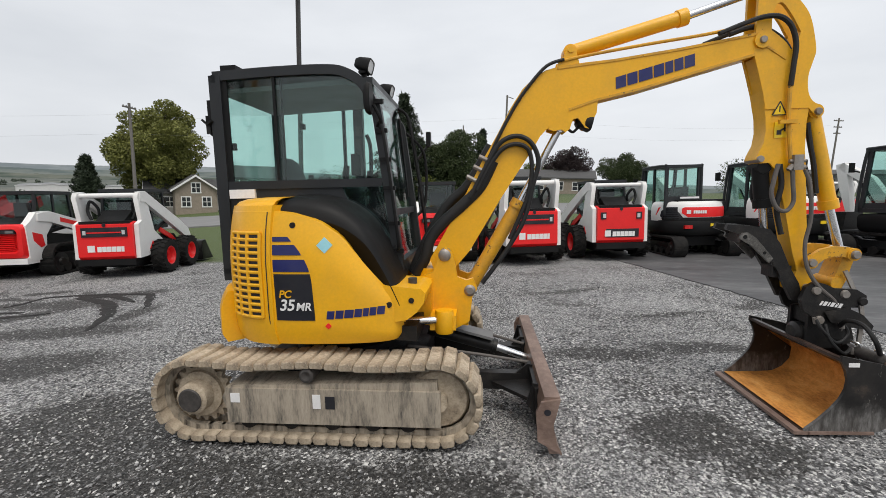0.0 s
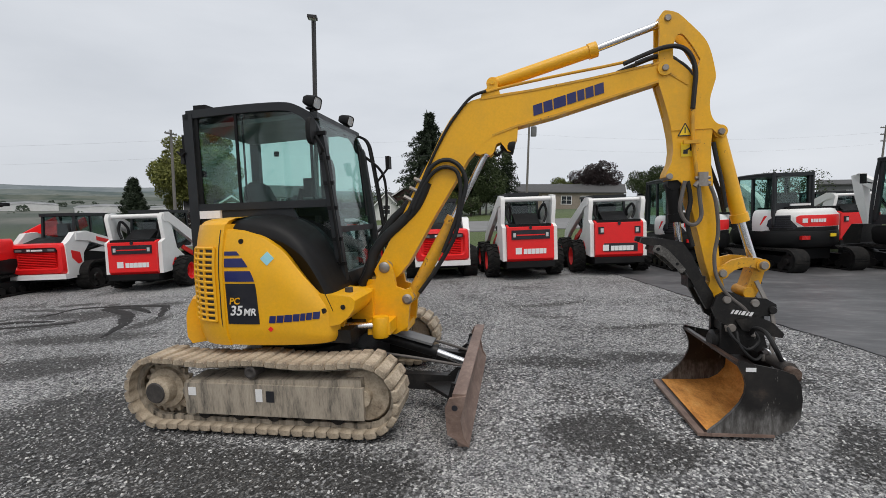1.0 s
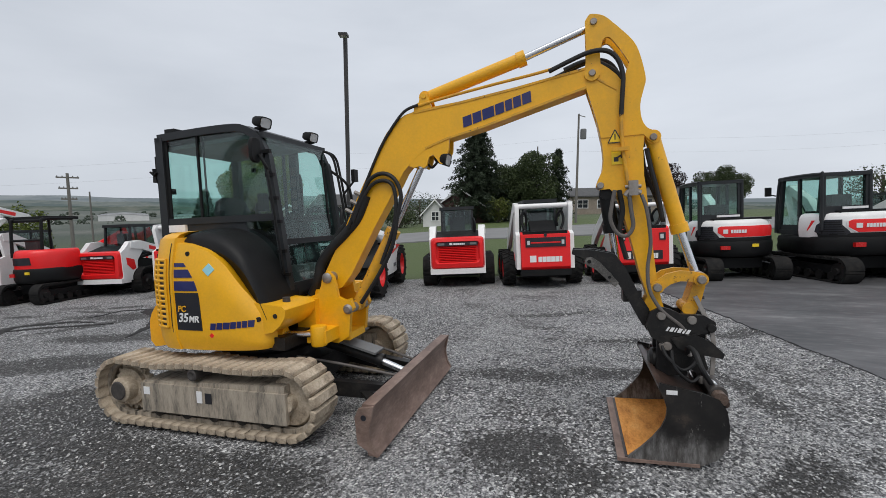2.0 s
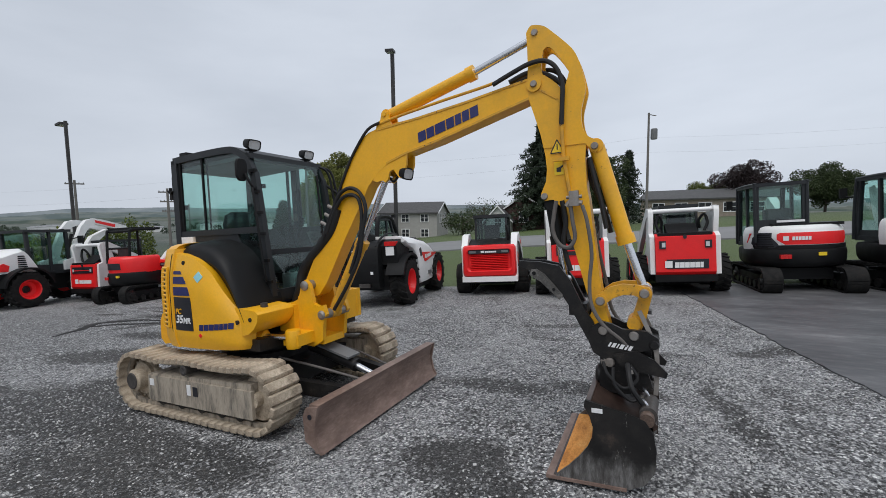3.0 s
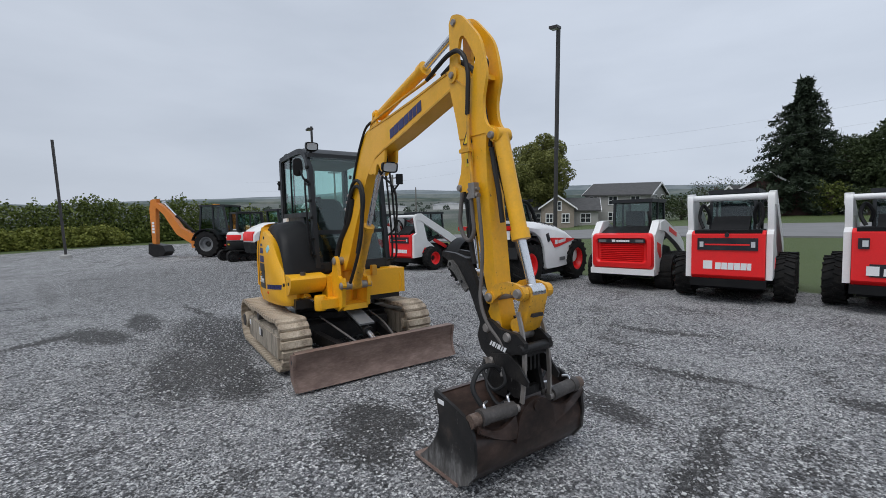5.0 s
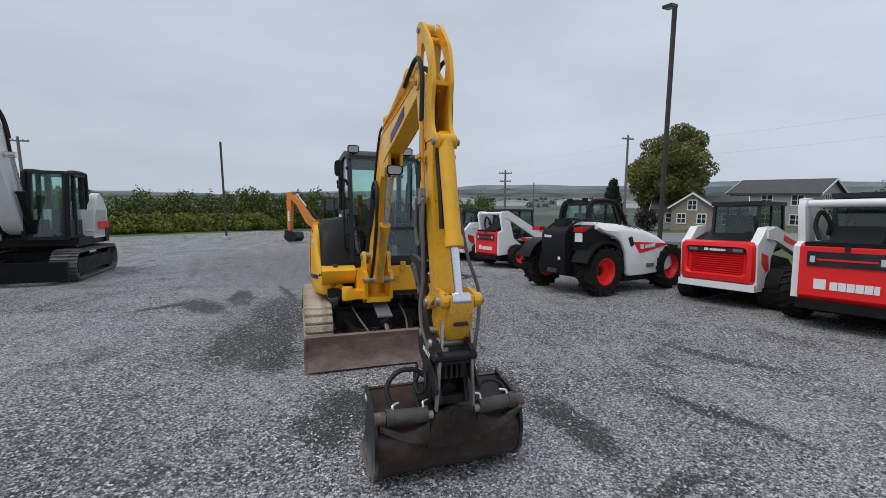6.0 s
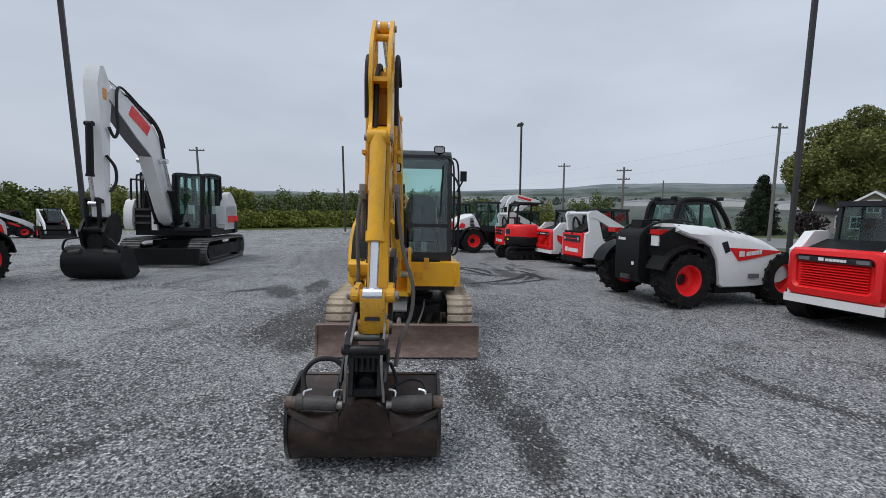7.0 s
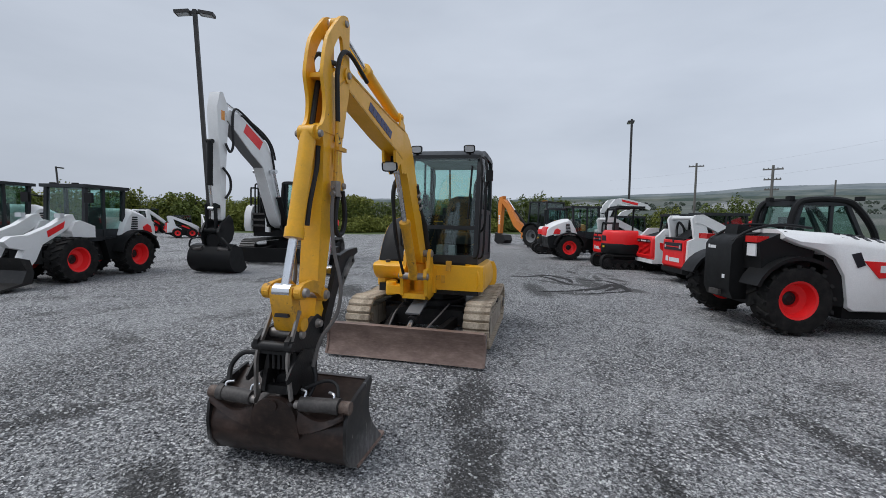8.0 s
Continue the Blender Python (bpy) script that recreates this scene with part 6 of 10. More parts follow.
    for y in (n - 0.015, f + 0.015):
        bm = bmn()
        tube(bm, [(3.1, y, 1.66), (3.13, y, 1.69), (3.2, y, 1.675)], 0.018)
        rod(bm, (3.1, y, 1.72), (3.2, y, 1.72), 0.012)
        box(bm, 3.12, 3.18, y - 0.02, y + 0.02, 1.66, 1.76, 0.006)
        part("valve", bm, STEEL, ex, "steel shut-off valve")
        bm = bmn()
        box(bm, 3.02, 3.13, y - 0.012, y + 0.014, 1.965, 1.99, 0.004)
        part("pipe_clamp", bm, YELLOW_WORN, ex)
    bm = bmn()
    tube(bm, [(0.54, BY - 0.04, 0.95), (0.62, BY - 0.06, 1.08), (0.66, BY - 0.06, 1.22), (0.77, BY - 0.06, 1.35), (0.91, BY - 0.06, 1.47), (1.04, BY - 0.06, 1.6), (1.13, BY - 0.07, 1.78)], 0.043, 10)
    part("sleeved_hose", bm, HOSE, ex, "thick black sleeved hose bundle")
    bm = bmn()
    tube(bm, [(0.5, BY + 0.06, 0.95), (0.62, BY + 0.06, 1.2), (0.78, BY + 0.06, 1.46), (0.95, BY + 0.05, 1.62), (1.12, BY + 0.05, 1.9)], 0.04, 10)
    part("sleeved_hose", bm, HOSE, ex)
    for x, z in ((0.98, 1.63), (1.03, 1.7), (1.07, 1.77)):
        for y in (BY - 0.08, BY + 0.08):
            bm = bmn()
            rod(bm, (x - 0.04, y, z + 0.045), (x + 0.05, y, z - 0.0), 0.016, 8)
            part("fitting", bm, STEEL, ex)


def find_excavator():
    return next(o for o in scene.objects if o.name == "mini_excavator")


build_excavator()
build_hoses(find_excavator())
# ---- parked machines ----
def wheel(parent, x, y, r, w, rim=RED, lugs=20, name="wheel", face=1):
    """A lugged tyre with a dished rim; face is the side (along y) on which the dish shows."""
    bm = bmn()
    h = w / 2
    lathe(bm, [(r * 0.56, -h * 0.9), (r * 0.8, -h), (r * 0.93, -h * 0.92), (r * 0.95, -h * 0.5), (r * 0.95, h * 0.5), (r * 0.93, h * 0.92), (r * 0.8, h), (r * 0.56, h * 0.9), (r * 0.54, 0)], (x, y, r), 30)
    tyre = part(name, bm, RUBBER, parent, "lugged black tyre")
    bm = bmn()
    for i in range(lugs):
        for s in (-1, 1):
            a = 2 * math.pi * (i + (0.5 if s > 0 else 0)) / lugs
            m = Matrix.Translation((x, y, r)) @ Matrix.Rotation(-a, 4, "Y") @ Matrix.Translation((r * 0.955, s * h * 0.5, 0)) @ Matrix.Rotation(s * 0.45, 4, "X")
            box(bm, -r * 0.05, r * 0.045, -h * 0.52, h * 0.52, -r * 0.055, r * 0.055, 0, m)
    tagged(part("tread", bm, RUBBER, tyre, "dusty slanted tread lugs"), kind="stuff")
    bm = bmn()
    f = face
    lathe(bm, [(0.0, -0.25 * h * f), (r * 0.2, -0.25 * h * f), (r * 0.24, 0.1 * h * f), (r * 0.42, 0.2 * h * f), (r * 0.5, 0.8 * h * f), (r * 0.575, 0.88 * h * f), (r * 0.575, -0.8 * h * f), (0, -0.8 * h * f)], (x, y, r), 26)
    part("rim", bm, rim, tyre, "red steel rim" if rim is RED else "")
    if r > 0.4:
        bm = bmn()
        lathe(bm, [(0.0, 0.0), (r * 0.1, 0.0), (r * 0.12, -0.05 * h * f), (r * 0.19, -0.08 * h * f), (r * 0.2, -0.3 * h * f), (0, -0.3 * h * f)], (x, y, r), 18)
        part("hub", bm, DARKSTEEL, tyre, "dark greasy wheel hub")
    return tyre


def rubber_track(parent, x0, x1, r, w, y, tall=0.0, name="track"):
    """A lugged rubber belt round two wheels, with rollers inside."""
    bm = bmn()
    outer, inner, n = [], [], 44
    for i in range(n):
        t = i / n
        a = 2 * math.pi * t
        cx = x1 if math.cos(a) > 0 else x0
        q = Vector((cx + r * math.cos(a), 0, r + r * math.sin(a) + (tall if math.sin(a) > 0 else 0)))
        outer.append(q)
        inner.append(Vector((cx + (r - 0.04) * math.cos(a), 0, r + (r - 0.04) * math.sin(a) + (tall if math.sin(a) > 0 else 0))))
    rings = []
    for o, i in zip(outer, inner):
        rings.append([(o.x, y - w / 2, o.z), (o.x, y + w / 2, o.z), (i.x, y + w / 2, i.z), (i.x, y - w / 2, i.z)])
    rings.append(rings[0])
    loft(bm, rings, cap=False)
    per = [(outer[i], outer[(i + 1) % n]) for i in range(n)]
    for a, b in per:
        k = max(1, int((b - a).length / 0.09))
        d = (b - a).normalized()
        for j in range(k):
            p = a + (b - a) * ((j + 0.5) / k)
            nr = Vector((d.z, 0, -d.x))
            m = Matrix(((d.x, 0, nr.x, p.x), (0, 1, 0, y), (d.z, 0, nr.z, p.z), (0, 0, 0, 1)))
            box(bm, -0.022, 0.022, -w / 2, w / 2, -0.012, 0.022, 0, m)
    bmesh.ops.remove_doubles(bm, verts=bm.verts[:], dist=1e-5)
    tr = part(name, bm, RUBBER, parent, "lugged black rubber track")
    for cx in (x0, x1):
        bm = bmn()
        lathe(bm, [(0, -w * 0.35), (r - 0.06, -w * 0.35), (r - 0.045, 0), (r - 0.06, w * 0.35), (r * 0.35, w * 0.4), (r * 0.3, w * 0.52), (0, w * 0.52)] if y > 0 else [(0, w * 0.35), (r - 0.06, w * 0.35), (r - 0.045, 0), (r - 0.06, -w * 0.35), (r * 0.35, -w * 0.4), (r * 0.3, -w * 0.52), (0, -w * 0.52)], (cx, y, r), 22)
        part("track_wheel", bm, DARKSTEEL, tr)
    k = max(2, int((x1 - x0) / 0.3))
    for j in range(k):
        bm = bmn()
        lathe(bm, [(0, -w * 0.4), (r * 0.4, -w * 0.4), (r * 0.4, w * 0.4), (0, w * 0.4)], (x0 + (x1 - x0) * (j + 0.5) / k, y, r * 0.4 + 0.04), 14)
        part("roller", bm, DARKSTEEL, tr)
    bm = bmn()
    box(bm, x0, x1, y - w * 0.25, y + w * 0.25, r * 0.75, r * 1.35 + tall, 0.03)
    part("track_frame", bm, BLACK, tr)
    return tr


def logo(parent, x, y, z, w, h, mat=DECALWHITE, out=(-1, 0, 0), right=(0, -1, 0), lead=True):
    """A plain emblem block and a row of blocks standing in for a maker's name."""
    r, o = Vector(right), Vector(out)
    p = Vector((x, y, z)) + o * 0.001
    if lead:
        bars("emblem", parent, mat, p - r * (w * 0.5), r, (0, 0, 1), (w * 0.2,), h, 0, 0.0)
    bars("lettering", parent, mat, p - r * (w * 0.24), r, (0, 0, 1), (w * 0.12,) * 5 + (w * 0.08,), h * 0.8, w * 0.012, 0.05)


def glazed_cab(parent, x0, x1, y0, y1, z0, z1, frame=CAB, t=0.055, lean=0.12, back=0.0, glass=DARKGLASS, roof_over=0.03, skirt=0.0):
    """A cab of four pillars, sills, roof and glass panes. lean: how far the front top sits back; back: the same for the rear."""
    bm = bmn()
    box(bm, x0, x1, y0, y1, z0, z0 + 0.1, 0.015)
    cab = part("cab", bm, frame, parent)
    top = [(x0 + back, y0), (x1 - lean, y0), (x1 - lean, y1), (x0 + back, y1)]
    bot = [(x0, y0), (x1, y0), (x1, y1), (x0, y1)]
    ins = t / 2
    for (bx, by), (tx, ty) in zip(bot, top):
        sx = ins if bx == x0 else -ins
        sy = ins if by == y0 else -ins
        bm = bmn()
        beam(bm, (bx + sx, by + sy, z0 + 0.05), (tx + sx, ty + sy, z1 - 0.03), t, t, 0.01)
        part("pillar", bm, frame, cab)
    mx = (x0 + x1) / 2
    for y in (y0 + ins, y1 - ins):
        bm = bmn()
        beam(bm, (mx, y, z0 + 0.05), (mx, y, z1 - 0.03), t * 0.8, t * 0.8, 0.006)
        part("pillar", bm, frame, cab)
        bm = bmn()
        prism(bm, [(x0 + t, z0 + 0.1), (x1 - t, z0 + 0.1), (x1 - lean - t, z1 - 0.06), (x0 + back + t, z1 - 0.06)], y - 0.004, y + 0.004)
        g = part("side_window", bm, glass, cab)
        g.visible_shadow = False
    for (a, b, n_) in (((x1 - 0.03, z0 + 0.1), (x1 - lean - 0.03, z1 - 0.06), "windscreen"), ((x0 + 0.03, z0 + 0.1), (x0 + back + 0.03, z1 - 0.06), "rear_window")):
        bm = bmn()
        prism(bm, [a, b, (b[0] + 0.006, b[1]), (a[0] + 0.006, a[1])], y0 + t, y1 - t)
        g = part(n_, bm, glass, cab)
        g.visible_shadow = False
    if skirt:
        for y, d in ((y0 + ins, -1), (y1 - ins, 1)):
            bm = bmn()
            prism(bm, [(x0 + t, z0 + 0.08), (x1 - t, z0 + 0.08), (x1 - t - lean * 0.3, z0 + skirt), (x0 + t + back * 0.3, z0 + skirt)], y - 0.014, y + 0.014, 0.004)
            part("door_panel", bm, frame, cab)
    bm = bmn()
    box(bm, x0 + back - roof_over, x1 - lean + roof_over, y0 - roof_over, y1 + roof_over, z1 - 0.06, z1 + 0.02, 0.03)
    part("roof", bm, frame, cab)
    bm = bmn()
    yc = (y0 + y1) / 2
    box(bm, mx - 0.3, mx + 0.1, yc - 0.22, yc + 0.22, z0 + 0.12, z0 + 0.28, 0.04)
    box(bm, mx - 0.38, mx - 0.26, yc - 0.22, yc + 0.22, z0 + 0.22, min(z1 - 0.25, z0 + 0.85), 0.05)
    part("seat", bm, SEATCLOTH, cab)
    return cab


def lift_arm(parent, pts, y0, y1, mat=WHITE, name="lift_arm"):
    bm = bmn()
    prism(bm, pts, y0, y1, 0.02)
    return part(name, bm, mat, parent)


def slim(o, across_, tall, top=1.0):
    """Narrow and raise the body of a loader between its wheels or tracks."""
    for ob in o.children:
        if ob.name.split(".")[0] in ("wheel", "track", "bucket"):
            continue
        for q in (ob, *ob.children_recursive):
            for v in q.data.vertices:
                v.co.y *= across_
                if v.co.z > 0.44:
                    v.co.z = 0.44 + (v.co.z - 0.44) * tall
                if v.co.z > 1.32:
                    v.co.z = 1.32 + (v.co.z - 1.32) * top


def skid_steer(m, label, variant="strip", scale=1.0, bucket=True):
    o = thing("skid_steer_loader", m @ Matrix.Scale(scale, 4), label, "loader", "loaders parked in the row")
    for sx in (-0.52, 0.56):
        for s in (-1, 1):
            wheel(o, sx, s * 0.79, 0.41, 0.3, RED, 18, face=s)
    bm = bmn()
    prism(bm, [(-1.18, 0.42), (-1.0, 0.22), (0.95, 0.2), (1.05, 0.45), (0.6, 0.85), (-1.18, 0.95)], -0.6, 0.6, 0.03)
    part("chassis", bm, BLACK, o)
    bm = bmn()
    prism(bm, [(-1.25, 1.22), (-1.32, 1.18), (-1.33, 0.5), (-1.28, 0.44), (-1.15, 0.44), (-1.15, 1.24)], -0.66, 0.66, 0.03)
    door = part("rear_door", bm, RED, o, "red rear engine door")
    bm = bmn()
    box(bm, -1.3, -0.55, -0.6, 0.6, 1.18, 1.25, 0.03)
    part("hood", bm, BLACK, o)
    if variant == "strip":
        bm = bmn()
        box(bm, -1.345, -1.31, -0.54, 0.54, 0.92, 1.12, 0.02)
        st = part("grille", bm, DECALBLACK, door, "black grille strip")
        bm = bmn()
        box(bm, -1.352, -1.34, -0.4, 0.4, 1.0, 1.025, 0.004)
        part("red_bar", bm, RED, st)
        for s in (-1, 1):
            bm = bmn()
            box(bm, -1.356, -1.34, s * 0.46 - 0.035, s * 0.46 + 0.035, 0.97, 1.06, 0.008)
            part("lamp", bm, LENS, st)
        logo(door, -1.331, 0, 0.6, 0.86, 0.14)
    else:
        for s in (-1, 1):
            bm = bmn()
            box(bm, -1.345, -1.31, s * 0.5 - 0.075, s * 0.5 + 0.075, 0.95, 1.1, 0.015)
            l = part("lamp_housing", bm, DECALBLACK, door)
            bm = bmn()
            box(bm, -1.356, -1.34, s * 0.48 - 0.04, s * 0.48 + 0.04, 0.98, 1.07, 0.008)
            part("lamp", bm, LENS, l)
        bm = bmn()
        box(bm, -1.342, -1.31, -0.5, 0.42, 0.56, 0.74, 0.01)
        part("name_panel", bm, DECALBLACK, door, "black name panel")
        logo(door, -1.343, 0.04, 0.58, 0.84, 0.13)
    bm = bmn()
    lathe(bm, [(0, -1.34), (0.04, -1.34), (0.04, -1.3), (0, -1.3)], (0, 0, 1.17), 14, "x")
    part("latch", bm, DECALBLACK, door)
    bm = bmn()
    box(bm, -1.34, -1.1, -0.68, 0.68, 0.3, 0.44, 0.03)
    part("bumper", bm, BLACK, o)
    for s in (-1, 1):
        bm = bmn()
        prism(bm, [(-1.28, 0.45), (-0.25, 0.5), (-0.2, 0.72), (-0.62, 1.0), (-0.85, 1.82), (-0.95, 1.92), (-1.15, 1.9), (-1.2, 1.8), (-1.1, 1.25), (-1.26, 1.18)], s * 0.67, s * 0.78, 0.02)
        post = part("upright", bm, WHITE, o, "white lift arm upright")
        bm = bmn()
        prism(bm, [(-0.9, 0.6), (-0.6, 0.62), (-0.75, 0.78)], s * 0.781, s * 0.787)
        part("stripe", bm, RED, post)
        lift_arm(o, [(-1.12, 1.93), (-0.9, 1.95), (0.55, 1.22), (1.05, 0.95), (1.32, 0.45), (1.28, 0.3), (1.14, 0.32), (0.92, 0.72), (0.42, 0.98), (-0.92, 1.68), (-1.1, 1.7)], s * 0.68, s * 0.8)
        bm = bmn()
        rod(bm, (-0.75, s * 0.62, 0.85), (0.1, s * 0.62, 1.15), 0.045)
        part("lift_cylinder", bm, BLACK, o)
        bm = bmn()
        prism(bm, [(-0.2, 0.95), (0.35, 0.72), (0.9, 0.42), (0.9, 0.5), (0.35, 0.85), (-0.15, 1.05)], s * 0.62, s * 0.66, 0.01)
        part("side_link", bm, RED, o)
        bm = bmn()
        tube(bm, [(-1.0, s * 0.5, 1.28), (-0.98, s * 0.58, 1.5), (-0.95, s * 0.52, 1.72), (-0.85, s * 0.42, 1.55), (-0.8, s * 0.45, 1.35)], 0.035)
        part("hose_loop", bm, HOSE, o)
    bm = bmn()
    rod(bm, (-1.04, -0.72, 1.85), (-1.04, 0.72, 1.85), 0.06, 16)
    part("cross_tube", bm, WHITE, o)
    glazed_cab(o, -0.78, 0.62, -0.44, 0.44, 1.0, 2.0, lean=0.1, back=0.1)
    bm = bmn()
    prism(bm, [(-1.1, 1.25), (-0.75, 1.5), (-0.72, 1.25)], -0.35, 0.35, 0.02)
    part("rear_shelf", bm, BLACK, o)
    if bucket:
        bm = bmn()
        prism(bm, [(1.2, 0.06), (1.85, 0.03), (1.87, 0.06), (1.4, 0.12), (1.28, 0.25), (1.3, 0.5), (1.42, 0.62), (1.25, 0.6), (1.16, 0.4)], -0.92, 0.92, 0.006)
        for s in (-1, 1):
            prism(bm, [(1.2, 0.06), (1.85, 0.04), (1.45, 0.6), (1.25, 0.6), (1.16, 0.4)], s * 0.92, s * 0.905)
        part("bucket", bm, DARKSTEEL, o, "black dirt bucket")
    slim(o, 0.84, 1.08, 0.9 if variant == "strip" else 0.72)
    return o


def track_loader(m, label, scale=1.0):
    o = thing("compact_track_loader", m @ Matrix.Scale(scale, 4), label, "loader", "loaders parked in the row")
    for s in (-1, 1):
        rubber_track(o, -0.62, 0.72, 0.3, 0.34, s * 0.74, tall=0.12)
    bm = bmn()
    prism(bm, [(-1.2, 0.4), (-1.0, 0.25), (0.95, 0.25), (1.05, 0.5), (0.6, 0.85), (-1.1, 1.1)], -0.56, 0.56, 0.03)
    part("chassis", bm, BLACK, o)
    # rear: red moulded surround, louvred red grille, white bumper
    def face(y0, y1, z0, z1, x, r=0.1):
        pts = []
        for cy, cz, a0 in ((y1 - r, z1 - r, 0), (y0 + r, z1 - r, 90), (y0 + r, z0 + r, 180), (y1 - r, z0 + r, 270)):
            for k in range(5):
                a = radians(a0 + 22.5 * k)
                pts.append((x, cy + r * math.cos(a), cz + r * math.sin(a)))
        return pts
    bm = bmn()
    loft(bm, [face(-0.74, 0.74, 0.46, 1.24, -1.0), face(-0.74, 0.74, 0.46, 1.24, -1.26), face(-0.7, 0.7, 0.5, 1.21, -1.34), face(-0.62, 0.62, 0.6, 1.14, -1.36), face(-0.58, 0.58, 0.63, 1.12, -1.32), face(-0.58, 0.58, 0.63, 1.12, -1.28)])
    rear = part("rear_door", bm, RED, o, "red moulded tailgate surround")
    for k in range(9):
        bm = bmn()
        z = 0.65 + 0.042 * k
        prism(bm, [(-1.335, z), (-1.29, z + 0.03), (-1.28, z + 0.03), (-1.32, z - 0.002)], -0.52 + 0.008 * (8 - k) * 0, 0.52)
        part("slat", bm, RED, rear)
    bm = bmn()
    box(bm, -1.35, -1.29, -0.56, 0.56, 1.035, 1.12, 0.02)
    strip = part("lamp_strip", bm, DECALBLACK, rear, "black lamp strip")
    logo(strip, -1.351, 0, 1.055, 0.42, 0.05)
    for s in (-1, 1):
        bm = bmn()
        box(bm, -1.356, -1.34, s * 0.44 - 0.09, s * 0.44 + 0.09, 1.05, 1.105, 0.008)
        part("lamp", bm, GREY, strip)
    bm = bmn()
    box(bm, -1.33, -1.0, -0.76, 0.76, 0.34, 0.47, 0.04)
    part("bumper", bm, WHITE, o, "white rear bumper")
    bm = bmn()
    prism(bm, [(-1.2, 1.2), (-0.62, 1.38), (-0.62, 1.1), (-1.2, 1.1)], -0.6, 0.6, 0.03)
    part("hood", bm, BLACK, o)
    for s in (-1, 1):
        bm = bmn()
        prism(bm, [(-1.24, 0.4), (-0.78, 0.4), (-0.72, 0.95), (-0.45, 1.28), (-0.62, 1.52), (-0.95, 1.5), (-1.14, 1.3), (-1.27, 1.2)], s * 0.6, s * 0.765, 0.03)
        sp = part("side_panel", bm, WHITE, o, "white side panel")
        bm = bmn()
        prism(bm, [(-1.12, 1.05), (-0.85, 0.98), (-0.8, 0.72), (-0.92, 0.68), (-1.1, 0.85)], s * 0.766, s * 0.772)
        part("stripe", bm, RED, sp, "red and black side graphic")
        lift_arm(o, [(-0.95, 1.46), (-0.62, 1.52), (0.5, 1.22), (1.05, 0.95), (1.32, 0.45), (1.28, 0.3), (1.12, 0.32), (0.9, 0.75), (0.4, 0.95), (-0.6, 1.26), (-0.95, 1.3)], s * 0.67, s * 0.8)
        bm = bmn()
        prism(bm, [(-0.3, 1.36), (0.35, 1.2), (0.35, 1.1), (-0.3, 1.25)], s * 0.801, s * 0.806)
        part("arm_stripe", bm, RED, o)
        bm = bmn()
        rod(bm, (-0.85, s * 0.58, 0.95), (0.05, s * 0.6, 1.1), 0.045)
        part("lift_cylinder", bm, BLACK, o)
    glazed_cab(o, -0.68, 0.6, -0.47, 0.47, 1.05, 1.98, lean=0.1, back=0.08)
    bm = bmn()
    tube(bm, [(-0.75, -0.5, 1.3), (-0.8, -0.5, 1.55), (-0.78, -0.46, 1.7)], 0.04)
    part("exhaust", bm, BLACK, o)
    bm = bmn()
    prism(bm, [(1.2, 0.06), (1.85, 0.03), (1.87, 0.06), (1.4, 0.12), (1.28, 0.25), (1.3, 0.5), (1.42, 0.62), (1.25, 0.6), (1.16, 0.4)], -0.92, 0.92, 0.006)
    part("bucket", bm, DARKSTEEL, o, "black dirt bucket")
    slim(o, 0.89, 1.0)
    return o


